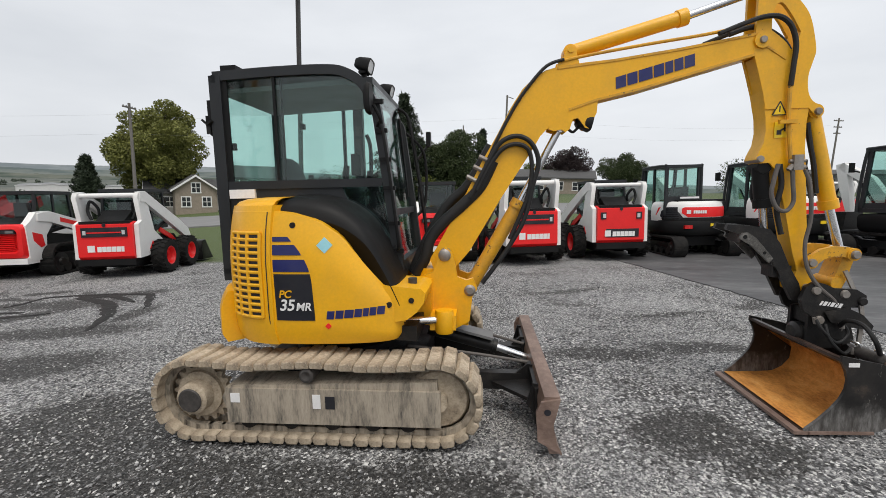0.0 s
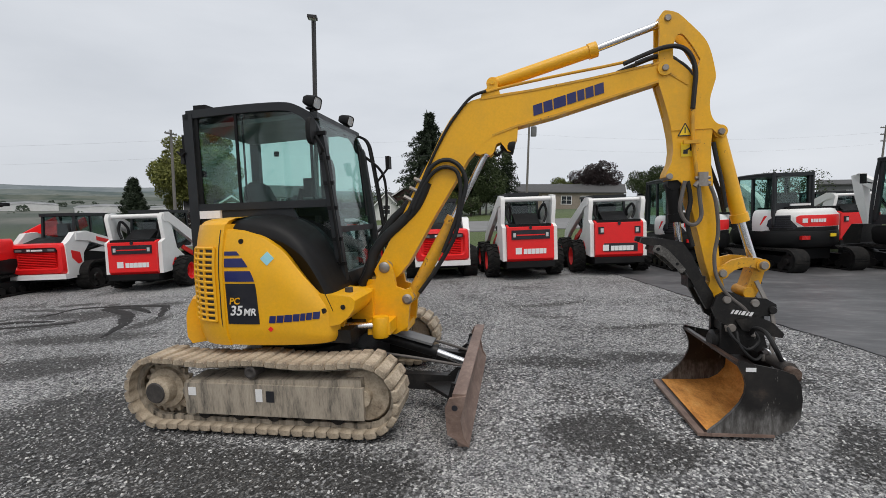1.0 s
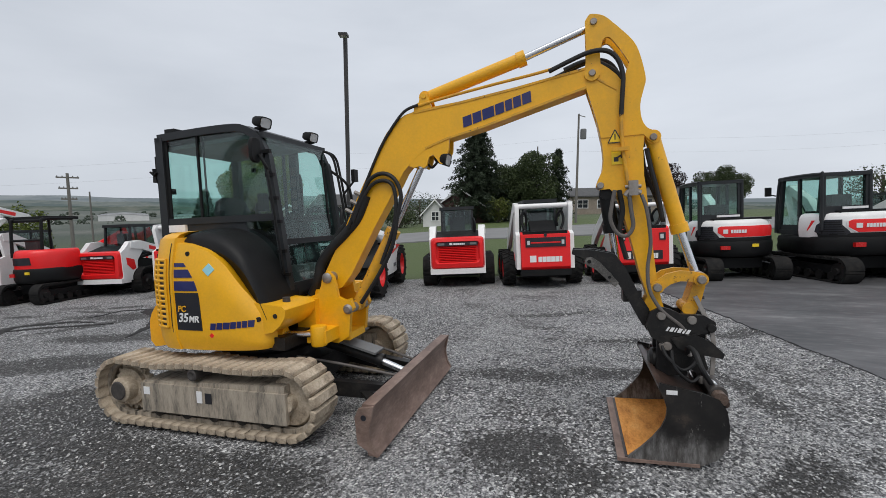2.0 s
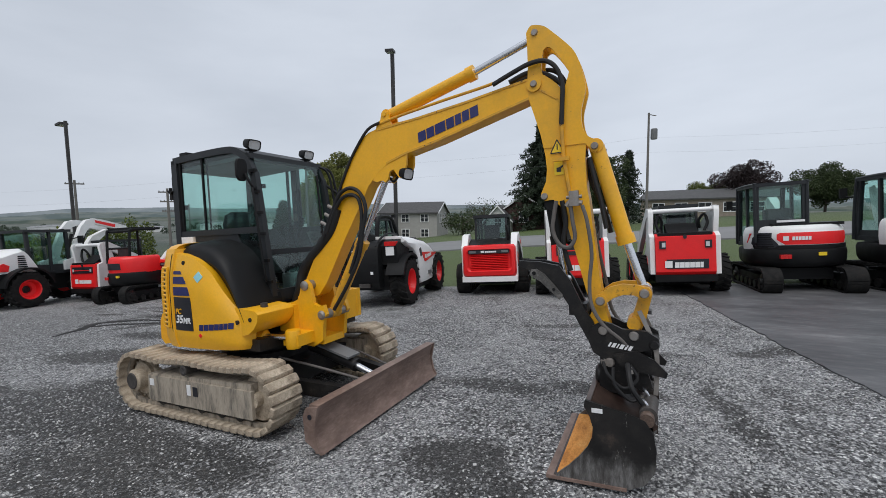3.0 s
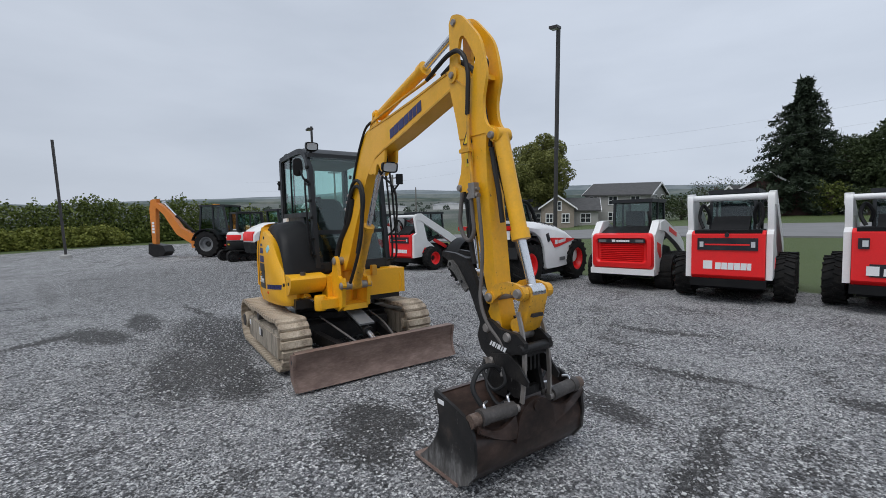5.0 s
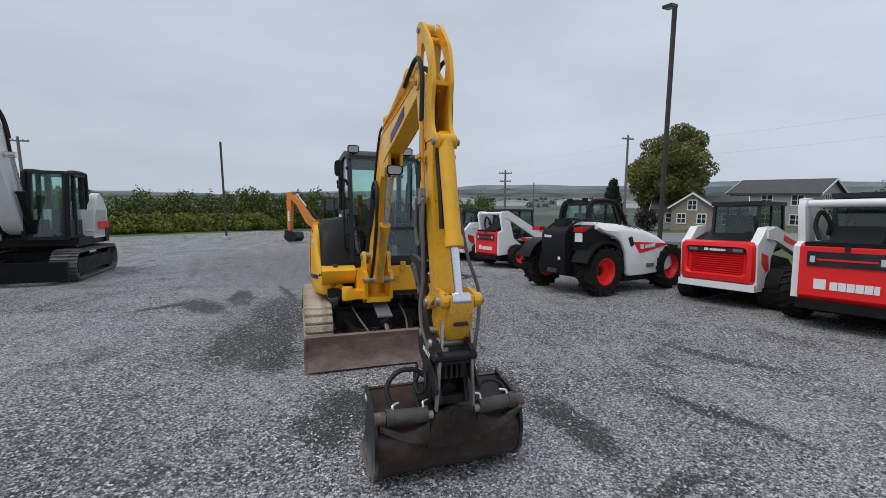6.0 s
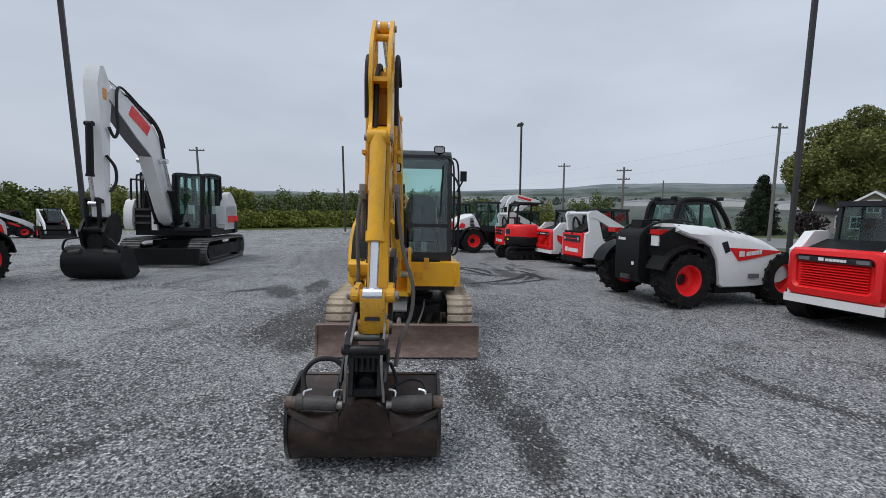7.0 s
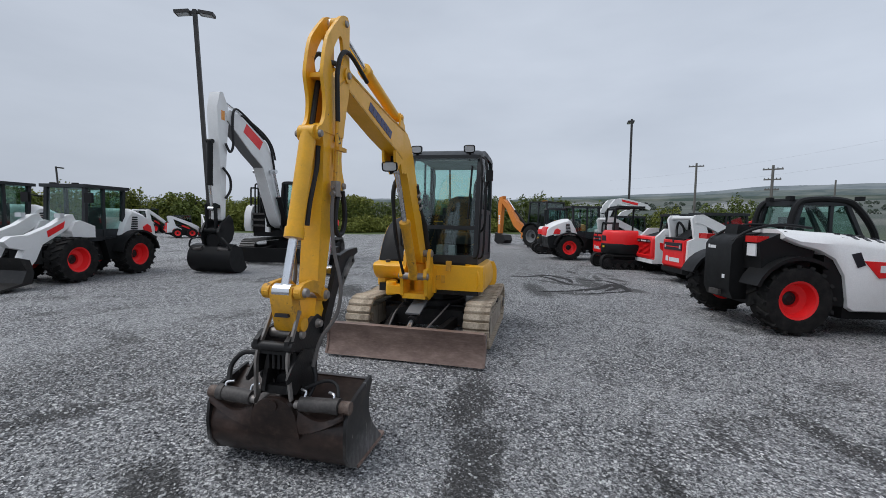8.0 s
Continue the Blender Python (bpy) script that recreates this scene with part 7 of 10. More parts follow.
def telehandler(m):
    o = thing("telehandler", m, "white compact telehandler with black rear tower and red rims", "telehandler")
    for sx in (-1.0, 1.2):
        for s in (-1, 1):
            wheel(o, sx, s * 0.83, 0.5, 0.38, RED, 16, face=s)
    bm = bmn()
    box(bm, -1.4, 1.6, -0.62, 0.5, 0.36, 0.8, 0.04)
    box(bm, -0.62, -0.3, -0.9, 0.5, 0.42, 1.25, 0.04)
    # low black box added to stand for the shadow under the body
    box(bm, -0.3, 0.68, -0.88, 0.5, 0.24, 0.42, 0.03)
    part("chassis", bm, BLACK, o)
    bm = bmn()
    prism(bm, [(-1.6, 0.42), (-1.66, 0.56), (-1.66, 1.24), (-1.6, 1.34), (-1.48, 1.4), (-1.1, 1.46), (-0.95, 1.3), (-1.0, 0.55), (-1.2, 0.42)], -0.5, 0.16, 0.04)
    prism(bm, [(-1.45, 0.9), (-1.5, 1.3), (-1.15, 1.47), (-0.7, 1.3), (-0.8, 0.9)], -0.86, -0.45, 0.04)
    tower = part("rear_tower", bm, BLACK, o, "black rear boom tower")
    logo(tower, -1.662, -0.02, 1.17, 0.2, 0.06)
    bm = bmn()
    box(bm, -1.7, -1.65, -0.3, -0.06, 0.45, 0.53, 0.01)
    part("hitch", bm, DULL, tower)
    bm = bmn()
    box(bm, -1.668, -1.655, -0.38, -0.32, 0.72, 0.78, 0.004)
    part("sticker", bm, DECALWHITE, tower)
    bm = bmn()
    box(bm, -1.512, -1.49, -0.8, -0.62, 1.1, 1.28, 0.004)
    part("sticker", bm, DECALWHITE, tower)
    bm = bmn()
    beam(bm, (-1.45, -0.12, 1.42), (1.6, -0.12, 0.95), 0.3, 0.28, 0.02)
    part("boom", bm, BLACK, o, "black telescopic boom lying low")
    for y in (-0.45, 0.1):
        bm = bmn()
        tube(bm, [(-1.62, y, 1.3), (-1.4, y - 0.02, 1.46), (-1.0, y - 0.05, 1.56), (-0.5, y - 0.05, 1.52)], 0.022)
        part("pipe", bm, BLACK, o)
    # engine bonnet on the right: a band over the wheel that widens into the side panel
    def ring(x, z, zb, y0=-0.96):
        return [(x, -0.28, zb), (x, -0.28, z), (x, y0 + 0.2, z), (x, y0 + 0.07, z - 0.05), (x, y0, z - 0.16 if z - 0.16 > zb + 0.04 else zb + 0.04), (x, y0 + 0.015, zb + 0.02), (x, y0 + 0.06, zb)]
    rings = [ring(-1.22, 1.5, 1.36), ring(-1.0, 1.49, 1.27), ring(-0.72, 1.47, 1.2), ring(-0.5, 1.46, 1.08), ring(-0.36, 1.45, 0.85), ring(-0.28, 1.44, 0.4), ring(-0.2, 1.43, 0.35), ring(0.3, 1.37, 0.35), ring(0.75, 1.24, 0.37), ring(1.15, 1.06, 0.42), ring(1.45, 0.86, 0.5, -0.88)]
    bm = bmn()
    loft(bm, rings)
    bon = part("bonnet", bm, WHITE, o, "white engine bonnet sweeping over the wheel")
    bm = bmn()
    prism(bm, [(-0.12, 1.08), (0.1, 0.84), (0.3, 0.86), (1.05, 0.99), (1.1, 1.02), (0.4, 1.06)], -0.968, -0.955)
    part("stripe", bm, RED, bon, "red side stripe")
    bars("emblem", bon, DECALWHITE, (0.1, -0.97, 0.92), (1, 0, 0), (0, 0, 1), (0.12,), 0.1, 0.01, 0.0)
    bars("lettering", bon, DECALWHITE, (0.26, -0.97, 0.93), (1, 0, 0.1), (0, 0, 1), (0.05,) * 6, 0.075, 0.01, 0.1)
    for k in range(5):
        bm = bmn()
        x = -0.42 + 0.17 * k
        z = 1.452 - 0.012 * k - 0.02 * max(0, k - 2)
        prism(bm, [(x, -0.8), (x + 0.08, -0.8), (x + 0.2, -0.48), (x + 0.13, -0.48)], z - 0.08, z + 0.006, axis="z")
        part("vent", bm, DECALBLACK, bon)
    for k in range(5):
        x = -0.36 + 0.17 * k
        z = 1.452 - (x + 0.4) * 0.11
        bm = bmn()
        loft(bm, [[(x, -0.75, z + 0.004), (x + 0.085, -0.75, z - 0.005), (x + 0.085, -0.75, z - 0.04), (x, -0.75, z - 0.03)],
                  [(x - 0.03, -0.893, z - 0.046), (x + 0.045, -0.893, z - 0.055), (x + 0.045, -0.88, z - 0.09), (x - 0.03, -0.88, z - 0.08)]])
        part("vent", bm, DECALBLACK, bon)
    bm = bmn()
    prism(bm, [(-0.3, 1.17), (-0.18, 1.2), (-0.1, 1.02), (-0.2, 0.98)], -0.968, -0.95)
    part("lamp", bm, DECALBLACK, bon)
    bm = bmn()
    box(bm, 0.35, 0.6, -0.966, -0.95, 0.52, 0.6, 0.01)
    part("step", bm, GREY, bon)
    for s in (-1, 1):
        bm = bmn()
        arc = [(-1.0 + 0.64 * math.cos(radians(a)), 0.48 + 0.64 * math.sin(radians(a))) for a in range(52, 161, 12)]
        inn = [(-1.0 + 0.59 * math.cos(radians(a)), 0.48 + 0.59 * math.sin(radians(a))) for a in range(160, 51, -12)]
        prism(bm, arc + inn, s * 0.62, s * 1.02, 0.008)
        part("fender", bm, BLACK, o, "black mudguard")
        bm = bmn()
        y = -0.72 if s < 0 else 0.5
        box(bm, -1.53, -1.36, y - 0.12, y + 0.12, 1.3, 1.39, 0.02)
        part("tail_lamp", bm, REDLENS, o, "red tail lamp")
    glazed_cab(o, -0.5, 0.95, 0.02, 0.86, 0.95, 1.95, lean=0.46, back=0.22, t=0.06, glass=GLASS, roof_over=0.0)
    for y in (0.03, 0.85):
        bm = bmn()
        tube(bm, [(0.97, y, 1.1), (0.92, y, 1.45), (0.68, y, 1.8), (0.42, y, 1.97), (-0.12, y, 1.98), (-0.34, y, 1.88), (-0.43, y, 1.5), (-0.46, y, 1.0)], 0.05)
        part("roll_bar", bm, BLACK, o)
    for x, y in ((-0.32, 0.2), (-0.32, 0.66), (0.62, 0.0)):
        bm = bmn()
        box(bm, x - 0.04, x + 0.04, y - 0.05, y + 0.05, 1.97, 2.04, 0.01)
        part("work_lamp", bm, BLACK, o)
    return o


def compact_excavator(m, label, scale=1.0, body=WHITE, canopy=False, arm=True, tall=2.42):
    """A tail-first view of a zero-swing excavator: rubber tracks, swept bonnet, bumper, cab and folded boom."""
    o = thing("compact_excavator", m @ Matrix.Scale(scale, 4), label, "excavator", "excavators parked in the row")
    for s in (-1, 1):
        rubber_track(o, -0.95, 0.95, 0.24, 0.36, s * 0.72, tall=0.04)
    bm = bmn()
    box(bm, -0.6, 0.6, -0.56, 0.56, 0.25, 0.5, 0.04)
    lathe(bm, [(0, 0.45), (0.45, 0.45), (0.45, 0.6), (0, 0.6)], axis="z")
    part("undercarriage", bm, BLACK, o)

    def arc(r, a0, a1, n=13):
        return [(r * math.cos(radians(a0 + (a1 - a0) * i / (n - 1))), r * math.sin(radians(a0 + (a1 - a0) * i / (n - 1)))) for i in range(n)]
    plan = [(0.85, 0.8), (0.2, 0.9)] + arc(0.97, 112, 248, 15) + [(0.2, -0.9), (0.85, -0.75)]
    rings = [[(x * k, y * k, z) for x, y in plan] for z, k in ((0.55, 0.93), (0.58, 0.97), (0.66, 1.0), (0.86, 1.01), (0.93, 0.99), (0.95, 0.96))]
    bm = bmn()
    loft(bm, rings)
    base = part("counterweight", bm, BLACK, o, "dark rounded counterweight")
    hood = [(0.35, -0.86), (0.1, -0.89)] + arc(0.94, 262, 90, 24) + [(-0.1, 0.5), (-0.3, -0.15), (0.35, -0.2)]
    rings = []
    for z, k in ((0.93, 0.985), (1.08, 1.0), (1.26, 0.995), (1.36, 0.975), (1.425, 0.935), (1.455, 0.86)):
        rings.append([(x * k if x < 0 else x, y * k, z) for x, y in hood])
    bm = bmn()
    loft(bm, rings)
    hd = part("bonnet", bm, body, o, "smooth swept engine bonnet")

    def shell(z, a0, a1, r0, r1):
        k = 1.0 if z < 1.26 else 1.0 - (z - 1.26) * 0.22
        step = (a1 - a0) / 8
        return [(r0 * k * math.cos(radians(a0 + step * i)), r0 * k * math.sin(radians(a0 + step * i)), z) for i in range(9)] + [(r1 * k * math.cos(radians(a1 - step * i)), r1 * k * math.sin(radians(a1 - step * i)), z) for i in range(9)]
    if body is WHITE:
        bm = bmn()
        loft(bm, [shell(0.94, 118, 250, 0.955, 0.9), shell(1.0, 116, 250, 0.957, 0.9), shell(1.03, 116, 250, 0.95, 0.9)])
        part("lower_band", bm, BLACK, hd, "black moulding under the bonnet")
        for grow, mat_, nm, lb in ((0.0, WHITE, "panel_rim", "white raised rim of the name panel"), (1.0, RED, "rear_panel", "red name panel round the tail")):
            e, r0 = 2.0 * grow, 0.95 + 0.005 * grow
            bm = bmn()
            loft(bm, [shell(1.035 + 0.008 * grow, 154 + e, 234 - e, r0, 0.9), shell(1.15, 145 + e, 238 - e, r0 + 0.002, 0.9), shell(1.27, 145 + e, 238 - e, r0 + 0.002, 0.9), shell(1.315 - 0.01 * grow, 149 + e, 236 - e, r0, 0.9)])
            rp = part(nm, bm, mat_, hd, lb)
        bars("emblem", rp, DECALWHITE, (-0.86, 0.42, 1.13), (-0.4, -0.92, 0), (0, 0, 1), (0.1,), 0.1, 0, 0)
        bars("lettering", rp, DECALWHITE, (-0.925, 0.28, 1.14), (-0.16, -0.985, 0), (0, 0, 1), (0.045,) * 6, 0.08, 0.01, 0.05)
        bm = bmn()
        loft(bm, [shell(0.98, 119, 150, 0.95, 0.89), shell(1.06, 113, 148, 0.952, 0.89), shell(1.2, 115, 141, 0.952, 0.89), shell(1.31, 124, 141, 0.952, 0.89)])
        gr = part("grille", bm, DECALBLACK, hd, "black side grille")
        for k in range(6):
            z = 1.0 + 0.05 * k
            bm = bmn()
            loft(bm, [shell(z, 118 + 14 * (z - 1.0), 144 - 20 * (z - 1.0), 0.958, 0.94), shell(z + 0.016, 118 + 14 * (z - 1.0), 144 - 20 * (z - 1.0), 0.958, 0.94)])
            part("slat", bm, BLACK, gr)
        bm = bmn()
        loft(bm, [shell(1.08, 103, 104.5, 0.945, 0.9), shell(1.3, 109, 113, 0.947, 0.9)])
        part("stripe", bm, RED, hd, "red slash on the white flank")
        bm = bmn()
        box(bm, -0.62, 0.3, -0.75, 0.55, 1.44, 1.5, 0.03)
        part("deck", bm, BLACK, hd, "black deck behind the cab")
        bm = bmn()
        box(bm, -0.525, -0.505, -0.1, 0.42, 1.53, 1.58, 0.006)
        part("sticker", bm, DECALWHITE, hd, "pale maker's strip under the rear window")
    else:
        bm = bmn()
        loft(bm, [shell(1.05, 140, 200, 0.95, 0.9), shell(1.25, 142, 198, 0.95, 0.9)])
        part("grille", bm, DECALBLACK, hd, "black rear grille")
    bm = bmn()
    box(bm, -0.95, -0.88, 0.3, 0.5, 0.74, 0.83, 0.01)
    part("tail_lamp", bm, REDLENS, base, "red tail lamp")
    bm = bmn()
    box(bm, -0.985, -0.94, -0.3, -0.16, 0.8, 0.87, 0.008)
    part("sticker", bm, STICKER, base, "yellow warning sticker")
    if canopy:
        bm = bmn()
        for y in (0.78, -0.45):
            tube(bm, [(-0.6, y, 1.25), (-0.55, y, 2.12), (-0.42, y, 2.3), (0.5, y, 2.32)], 0.05)
        tube(bm, [(0.66, 0.76, 0.95), (0.66, 0.76, 2.3)], 0.045)
        tube(bm, [(-0.47, -0.45, 2.26), (-0.47, 0.76, 2.26)], 0.045)
        tube(bm, [(-0.58, -0.45, 1.72), (-0.58, 0.76, 1.72)], 0.035)
        part("roll_bar", bm, BLACK, o, "black roll bar")
        bm = bmn()
        box(bm, -0.45, 0.72, -0.48, 0.82, 2.3, 2.38, 0.03)
        part("canopy", bm, BLACK, o)
        bm = bmn()
        box(bm, -0.3, 0.2, 0.0, 0.5, 1.05, 1.2, 0.04)
        box(bm, -0.38, -0.24, 0.0, 0.5, 1.15, 1.75, 0.05)
        part("seat", bm, SEATCLOTH, o)
    else:
        cb = glazed_cab(o, -0.5, 0.85, -0.14, 0.82, 0.98, tall, lean=0.12, back=0.0, t=0.075, glass=GLASS, skirt=0.22)
        bm = bmn()
        box(bm, -0.49, -0.42, -0.12, 0.8, 1.05, 1.6, 0.01)
        part("rear_wall", bm, CAB, cb, "black cab wall below the rear window")
        for y in (-0.15, 0.83):
            bm = bmn()
            tube(bm, [(0.87, y, 1.0), (0.85, y, 1.5), (0.76, y, tall - 0.1), (0.64, y, tall + 0.0), (-0.4, y, tall + 0.0), (-0.5, y, tall - 0.1), (-0.51, y, 1.1)], 0.034, 8)
            part("roll_bar", bm, CAB, cb)
        bm = bmn()
        tube(bm, [(0.86, 0.84, 1.9), (0.95, 0.95, 1.95), (0.95, 0.97, 2.0)], 0.015)
        box(bm, 0.93, 0.97, 0.9, 1.04, 1.9, 2.12, 0.02)
        part("mirror", bm, BLACK, cb, "black mirror on a short arm")
        bm = bmn()
        box(bm, -0.3, 0.15, 0.1, 0.55, 1.0, 1.18, 0.05)
        box(bm, -0.38, -0.24, 0.12, 0.53, 1.15, 1.85, 0.06)
        part("seat", bm, SEATCLOTH, o)
    if arm:
        bm = bmn()
        prism(bm, [(0.75, 0.95), (0.95, 0.95), (1.35, 1.65), (1.95, 2.05), (1.85, 2.2), (1.2, 1.8), (0.75, 1.15)], -0.35, -0.15, 0.02)
        part("boom", bm, body, o, "raised boom")
        bm = bmn()
        prism(bm, [(1.8, 2.2), (2.0, 2.15), (1.9, 1.6), (1.7, 0.95), (1.6, 0.95), (1.68, 1.6)], -0.35, -0.15, 0.02)
        part("arm", bm, body, o)
        bm = bmn()
        prism(bm, [(1.55, 0.95), (1.8, 0.95), (2.0, 0.6), (1.9, 0.3), (1.5, 0.3), (1.4, 0.35), (1.6, 0.5)], -0.55, 0.05, 0.02)
        part("bucket", bm, DARKSTEEL, o)
        bm = bmn()
        rod(bm, (1.0, -0.25, 0.95), (1.45, -0.25, 1.65), 0.05)
        part("boom_cylinder", bm, BLACK, o)
    bm = bmn()
    box(bm, 1.35, 1.45, -0.9, 0.9, 0.1, 0.5, 0.02)
    beam(bm, (0.5, -0.4, 0.35), (1.38, -0.4, 0.3), 0.1, 0.12)
    beam(bm, (0.5, 0.4, 0.35), (1.38, 0.4, 0.3), 0.1, 0.12)
    part("blade", bm, BLACK, o)
    return o


def wheel_loader(m, label, scale=1.0, raised=False):
    o = thing("compact_wheel_loader", m @ Matrix.Scale(scale, 4), label, "loader", "compact wheel loaders in the yard")
    for sx in (-0.5, 1.28):
        for s in (-1, 1):
            wheel(o, sx, s * 0.66, 0.53, 0.42, RED, 18, face=s)
    bm = bmn()
    prism(bm, [(-1.38, 0.75), (-1.32, 0.5), (0.2, 0.42), (0.35, 0.95), (-1.0, 1.12), (-1.4, 0.98)], -0.6, 0.6, 0.05)
    prism(bm, [(0.2, 0.42), (1.75, 0.45), (1.75, 0.85), (0.9, 1.0), (0.2, 0.95)], -0.42, 0.42, 0.03)
    part("chassis", bm, BLACK, o, "black chassis")
    rings = []
    for x, z, w in ((-1.42, 1.08, 0.5), (-1.4, 1.3, 0.54), (-1.3, 1.45, 0.58), (-1.02, 1.6, 0.61), (-0.72, 1.71, 0.63), (-0.52, 1.76, 0.64), (-0.38, 1.66, 0.65), (-0.2, 1.35, 0.65), (-0.1, 1.1, 0.65)):
        rings.append([(x, -w, 0.96 if x < -1.2 else 1.04), (x, -w, z - 0.1), (x, -w + 0.14, z), (x, w - 0.14, z), (x, w, z - 0.1), (x, w, 0.96 if x < -1.2 else 1.04)])
    bm = bmn()
    loft(bm, rings)
    hd = part("bonnet", bm, WHITE, o, "white wedge-shaped engine bonnet")
    bm = bmn()
    prism(bm, [(-1.455, 1.02), (-1.445, 1.3), (-1.385, 1.39), (-1.3, 1.4), (-1.3, 1.02)], -0.45, 0.45, 0.02)
    part("grille", bm, RED, hd, "red rear grille")
    for s in (-1, 1):
        bm = bmn()
        prism(bm, [(-1.16, 1.1), (-0.9, 1.1), (-0.86, 1.26), (-1.0, 1.34), (-1.1, 1.28)], s * 0.625, s * 0.662)
        part("side_graphic", bm, RED, hd)
        for k in range(7):
            bm = bmn()
            x = -0.42
            z = 1.14 + 0.062 * k
            prism(bm, [(x - 0.22, z), (x + 0.02 - 0.012 * k, z), (x + 0.0 - 0.012 * k, z + 0.035), (x - 0.22, z + 0.035)], s * 0.64, s * 0.664)
            part("vent_slat", bm, BLACK, hd)
        bm = bmn()
        arc = [(-0.5 + 0.66 * math.cos(radians(a)), 0.53 + 0.66 * math.sin(radians(a))) for a in range(10, 171, 16)]
        inn = [(-0.5 + 0.61 * math.cos(radians(a)), 0.53 + 0.61 * math.sin(radians(a))) for a in range(170, 9, -16)]
        prism(bm, arc + inn, s * 0.45, s * 0.9, 0.008)
        part("fender", bm, BLACK, o, "black mudguard")
        bm = bmn()
        prism(bm, [(0.62, 1.02), (1.2, 1.04), (1.24, 1.2), (1.14, 1.4), (1.0, 1.44), (0.62, 1.3)], s * 0.3, s * 0.62, 0.04)
        part("front_fender", bm, WHITE, o, "white front mudguard")
    glazed_cab(o, -0.3, 0.86, -0.56, 0.56, 0.92, 2.3, lean=0.06, back=-0.08, t=0.085, glass=GLASS, roof_over=0.06, skirt=0.3)
    for s in (-1, 1):
        if raised:
            pts = [(0.86, 1.25), (1.05, 1.9), (1.25, 2.4), (1.45, 2.64), (1.7, 2.7), (2.0, 2.66), (2.8, 2.46), (2.98, 2.3), (2.92, 2.2), (2.7, 2.28), (1.75, 2.5), (1.55, 2.42), (1.36, 2.15), (1.2, 1.7), (1.08, 1.22)]
        else:
            pts = [(1.02, 1.42), (1.1, 1.58), (1.25, 1.56), (1.62, 1.32), (2.1, 1.12), (2.45, 1.1), (2.6, 1.0), (2.5, 0.88), (2.2, 0.8), (2.46, 0.22), (2.34, 0.16), (1.98, 0.55), (1.82, 0.9), (1.3, 1.2)]
        a = lift_arm(o, pts, s * 0.36, s * 0.52)
        bm = bmn()
        if raised:
            prism(bm, [(1.72, 2.64), (2.42, 2.5), (2.4, 2.39), (1.74, 2.55)], s * 0.521, s * 0.527)
        else:
            prism(bm, [(1.3, 1.42), (1.72, 1.2), (1.7, 1.06), (1.34, 1.26)], s * 0.521, s * 0.527)
        part("stripe", bm, RED, a)
        bm = bmn()
        rod(bm, (1.1, s * 0.3, 0.8), (1.9 if not raised else 1.5, s * 0.3, 0.9 if not raised else 2.2), 0.05)
        part("lift_cylinder", bm, BLACK, o)
    dz = 2.0 if raised else 0
    bm = bmn()
    if not raised:
        prism(bm, [(2.35, 0.12), (2.95, 0.03), (2.97, 0.06), (2.55, 0.15), (2.45, 0.4), (2.6, 0.68), (2.38, 0.62), (2.3, 0.35)], -0.85, 0.85, 0.01)
        part("bucket", bm, DARKSTEEL, o, "black front bucket")
    else:
        prism(bm, [(1.5, 1.5), (1.62, 1.46), (2.5, 2.28), (2.44, 2.36), (1.9, 2.1)], -0.1, 0.1, 0.02)
        part("tilt_lever", bm, WHITE, o, "white tilt linkage between the raised arms")
    bm = bmn()
    dx = 0.55 if raised else 0
    for y in (-0.18, 0.18):
        prism(bm, [(2.2 + dx, 0.2 + dz), (2.3 + dx, 0.55 + dz), (2.42 + dx, 0.52 + dz), (2.36 + dx, 0.2 + dz)], y - 0.03, y + 0.03, 0.008)
    box(bm, 2.22 + dx, 2.34 + dx, -0.5, 0.5, 0.3 + dz, 0.42 + dz, 0.02)
    part("quick_hitch", bm, BLACK, o)
    for s in (-1, 1):
        bm = bmn()
        tube(bm, [(0.84, s * 0.56, 2.0), (0.96, s * 0.74, 2.04), (0.99, s * 0.84, 2.04)], 0.02)
        box(bm, 0.96, 1.02, s * 0.84 - 0.1, s * 0.84 + 0.1, 1.86, 2.1, 0.02)
        part("mirror", bm, BLACK, o)
        bm = bmn()
        box(bm, 1.36, 1.46, s * 0.5 - 0.08, s * 0.5 + 0.08, 1.5, 1.6, 0.015)
        part("head_lamp", bm, LENS, o, "clear head lamp")
    for y in (-0.3, 0.3):
        bm = bmn()
        box(bm, 0.76, 0.84, y - 0.06, y + 0.06, 2.3, 2.35, 0.015)
        part("work_lamp", bm, BLACK, o)
    return o


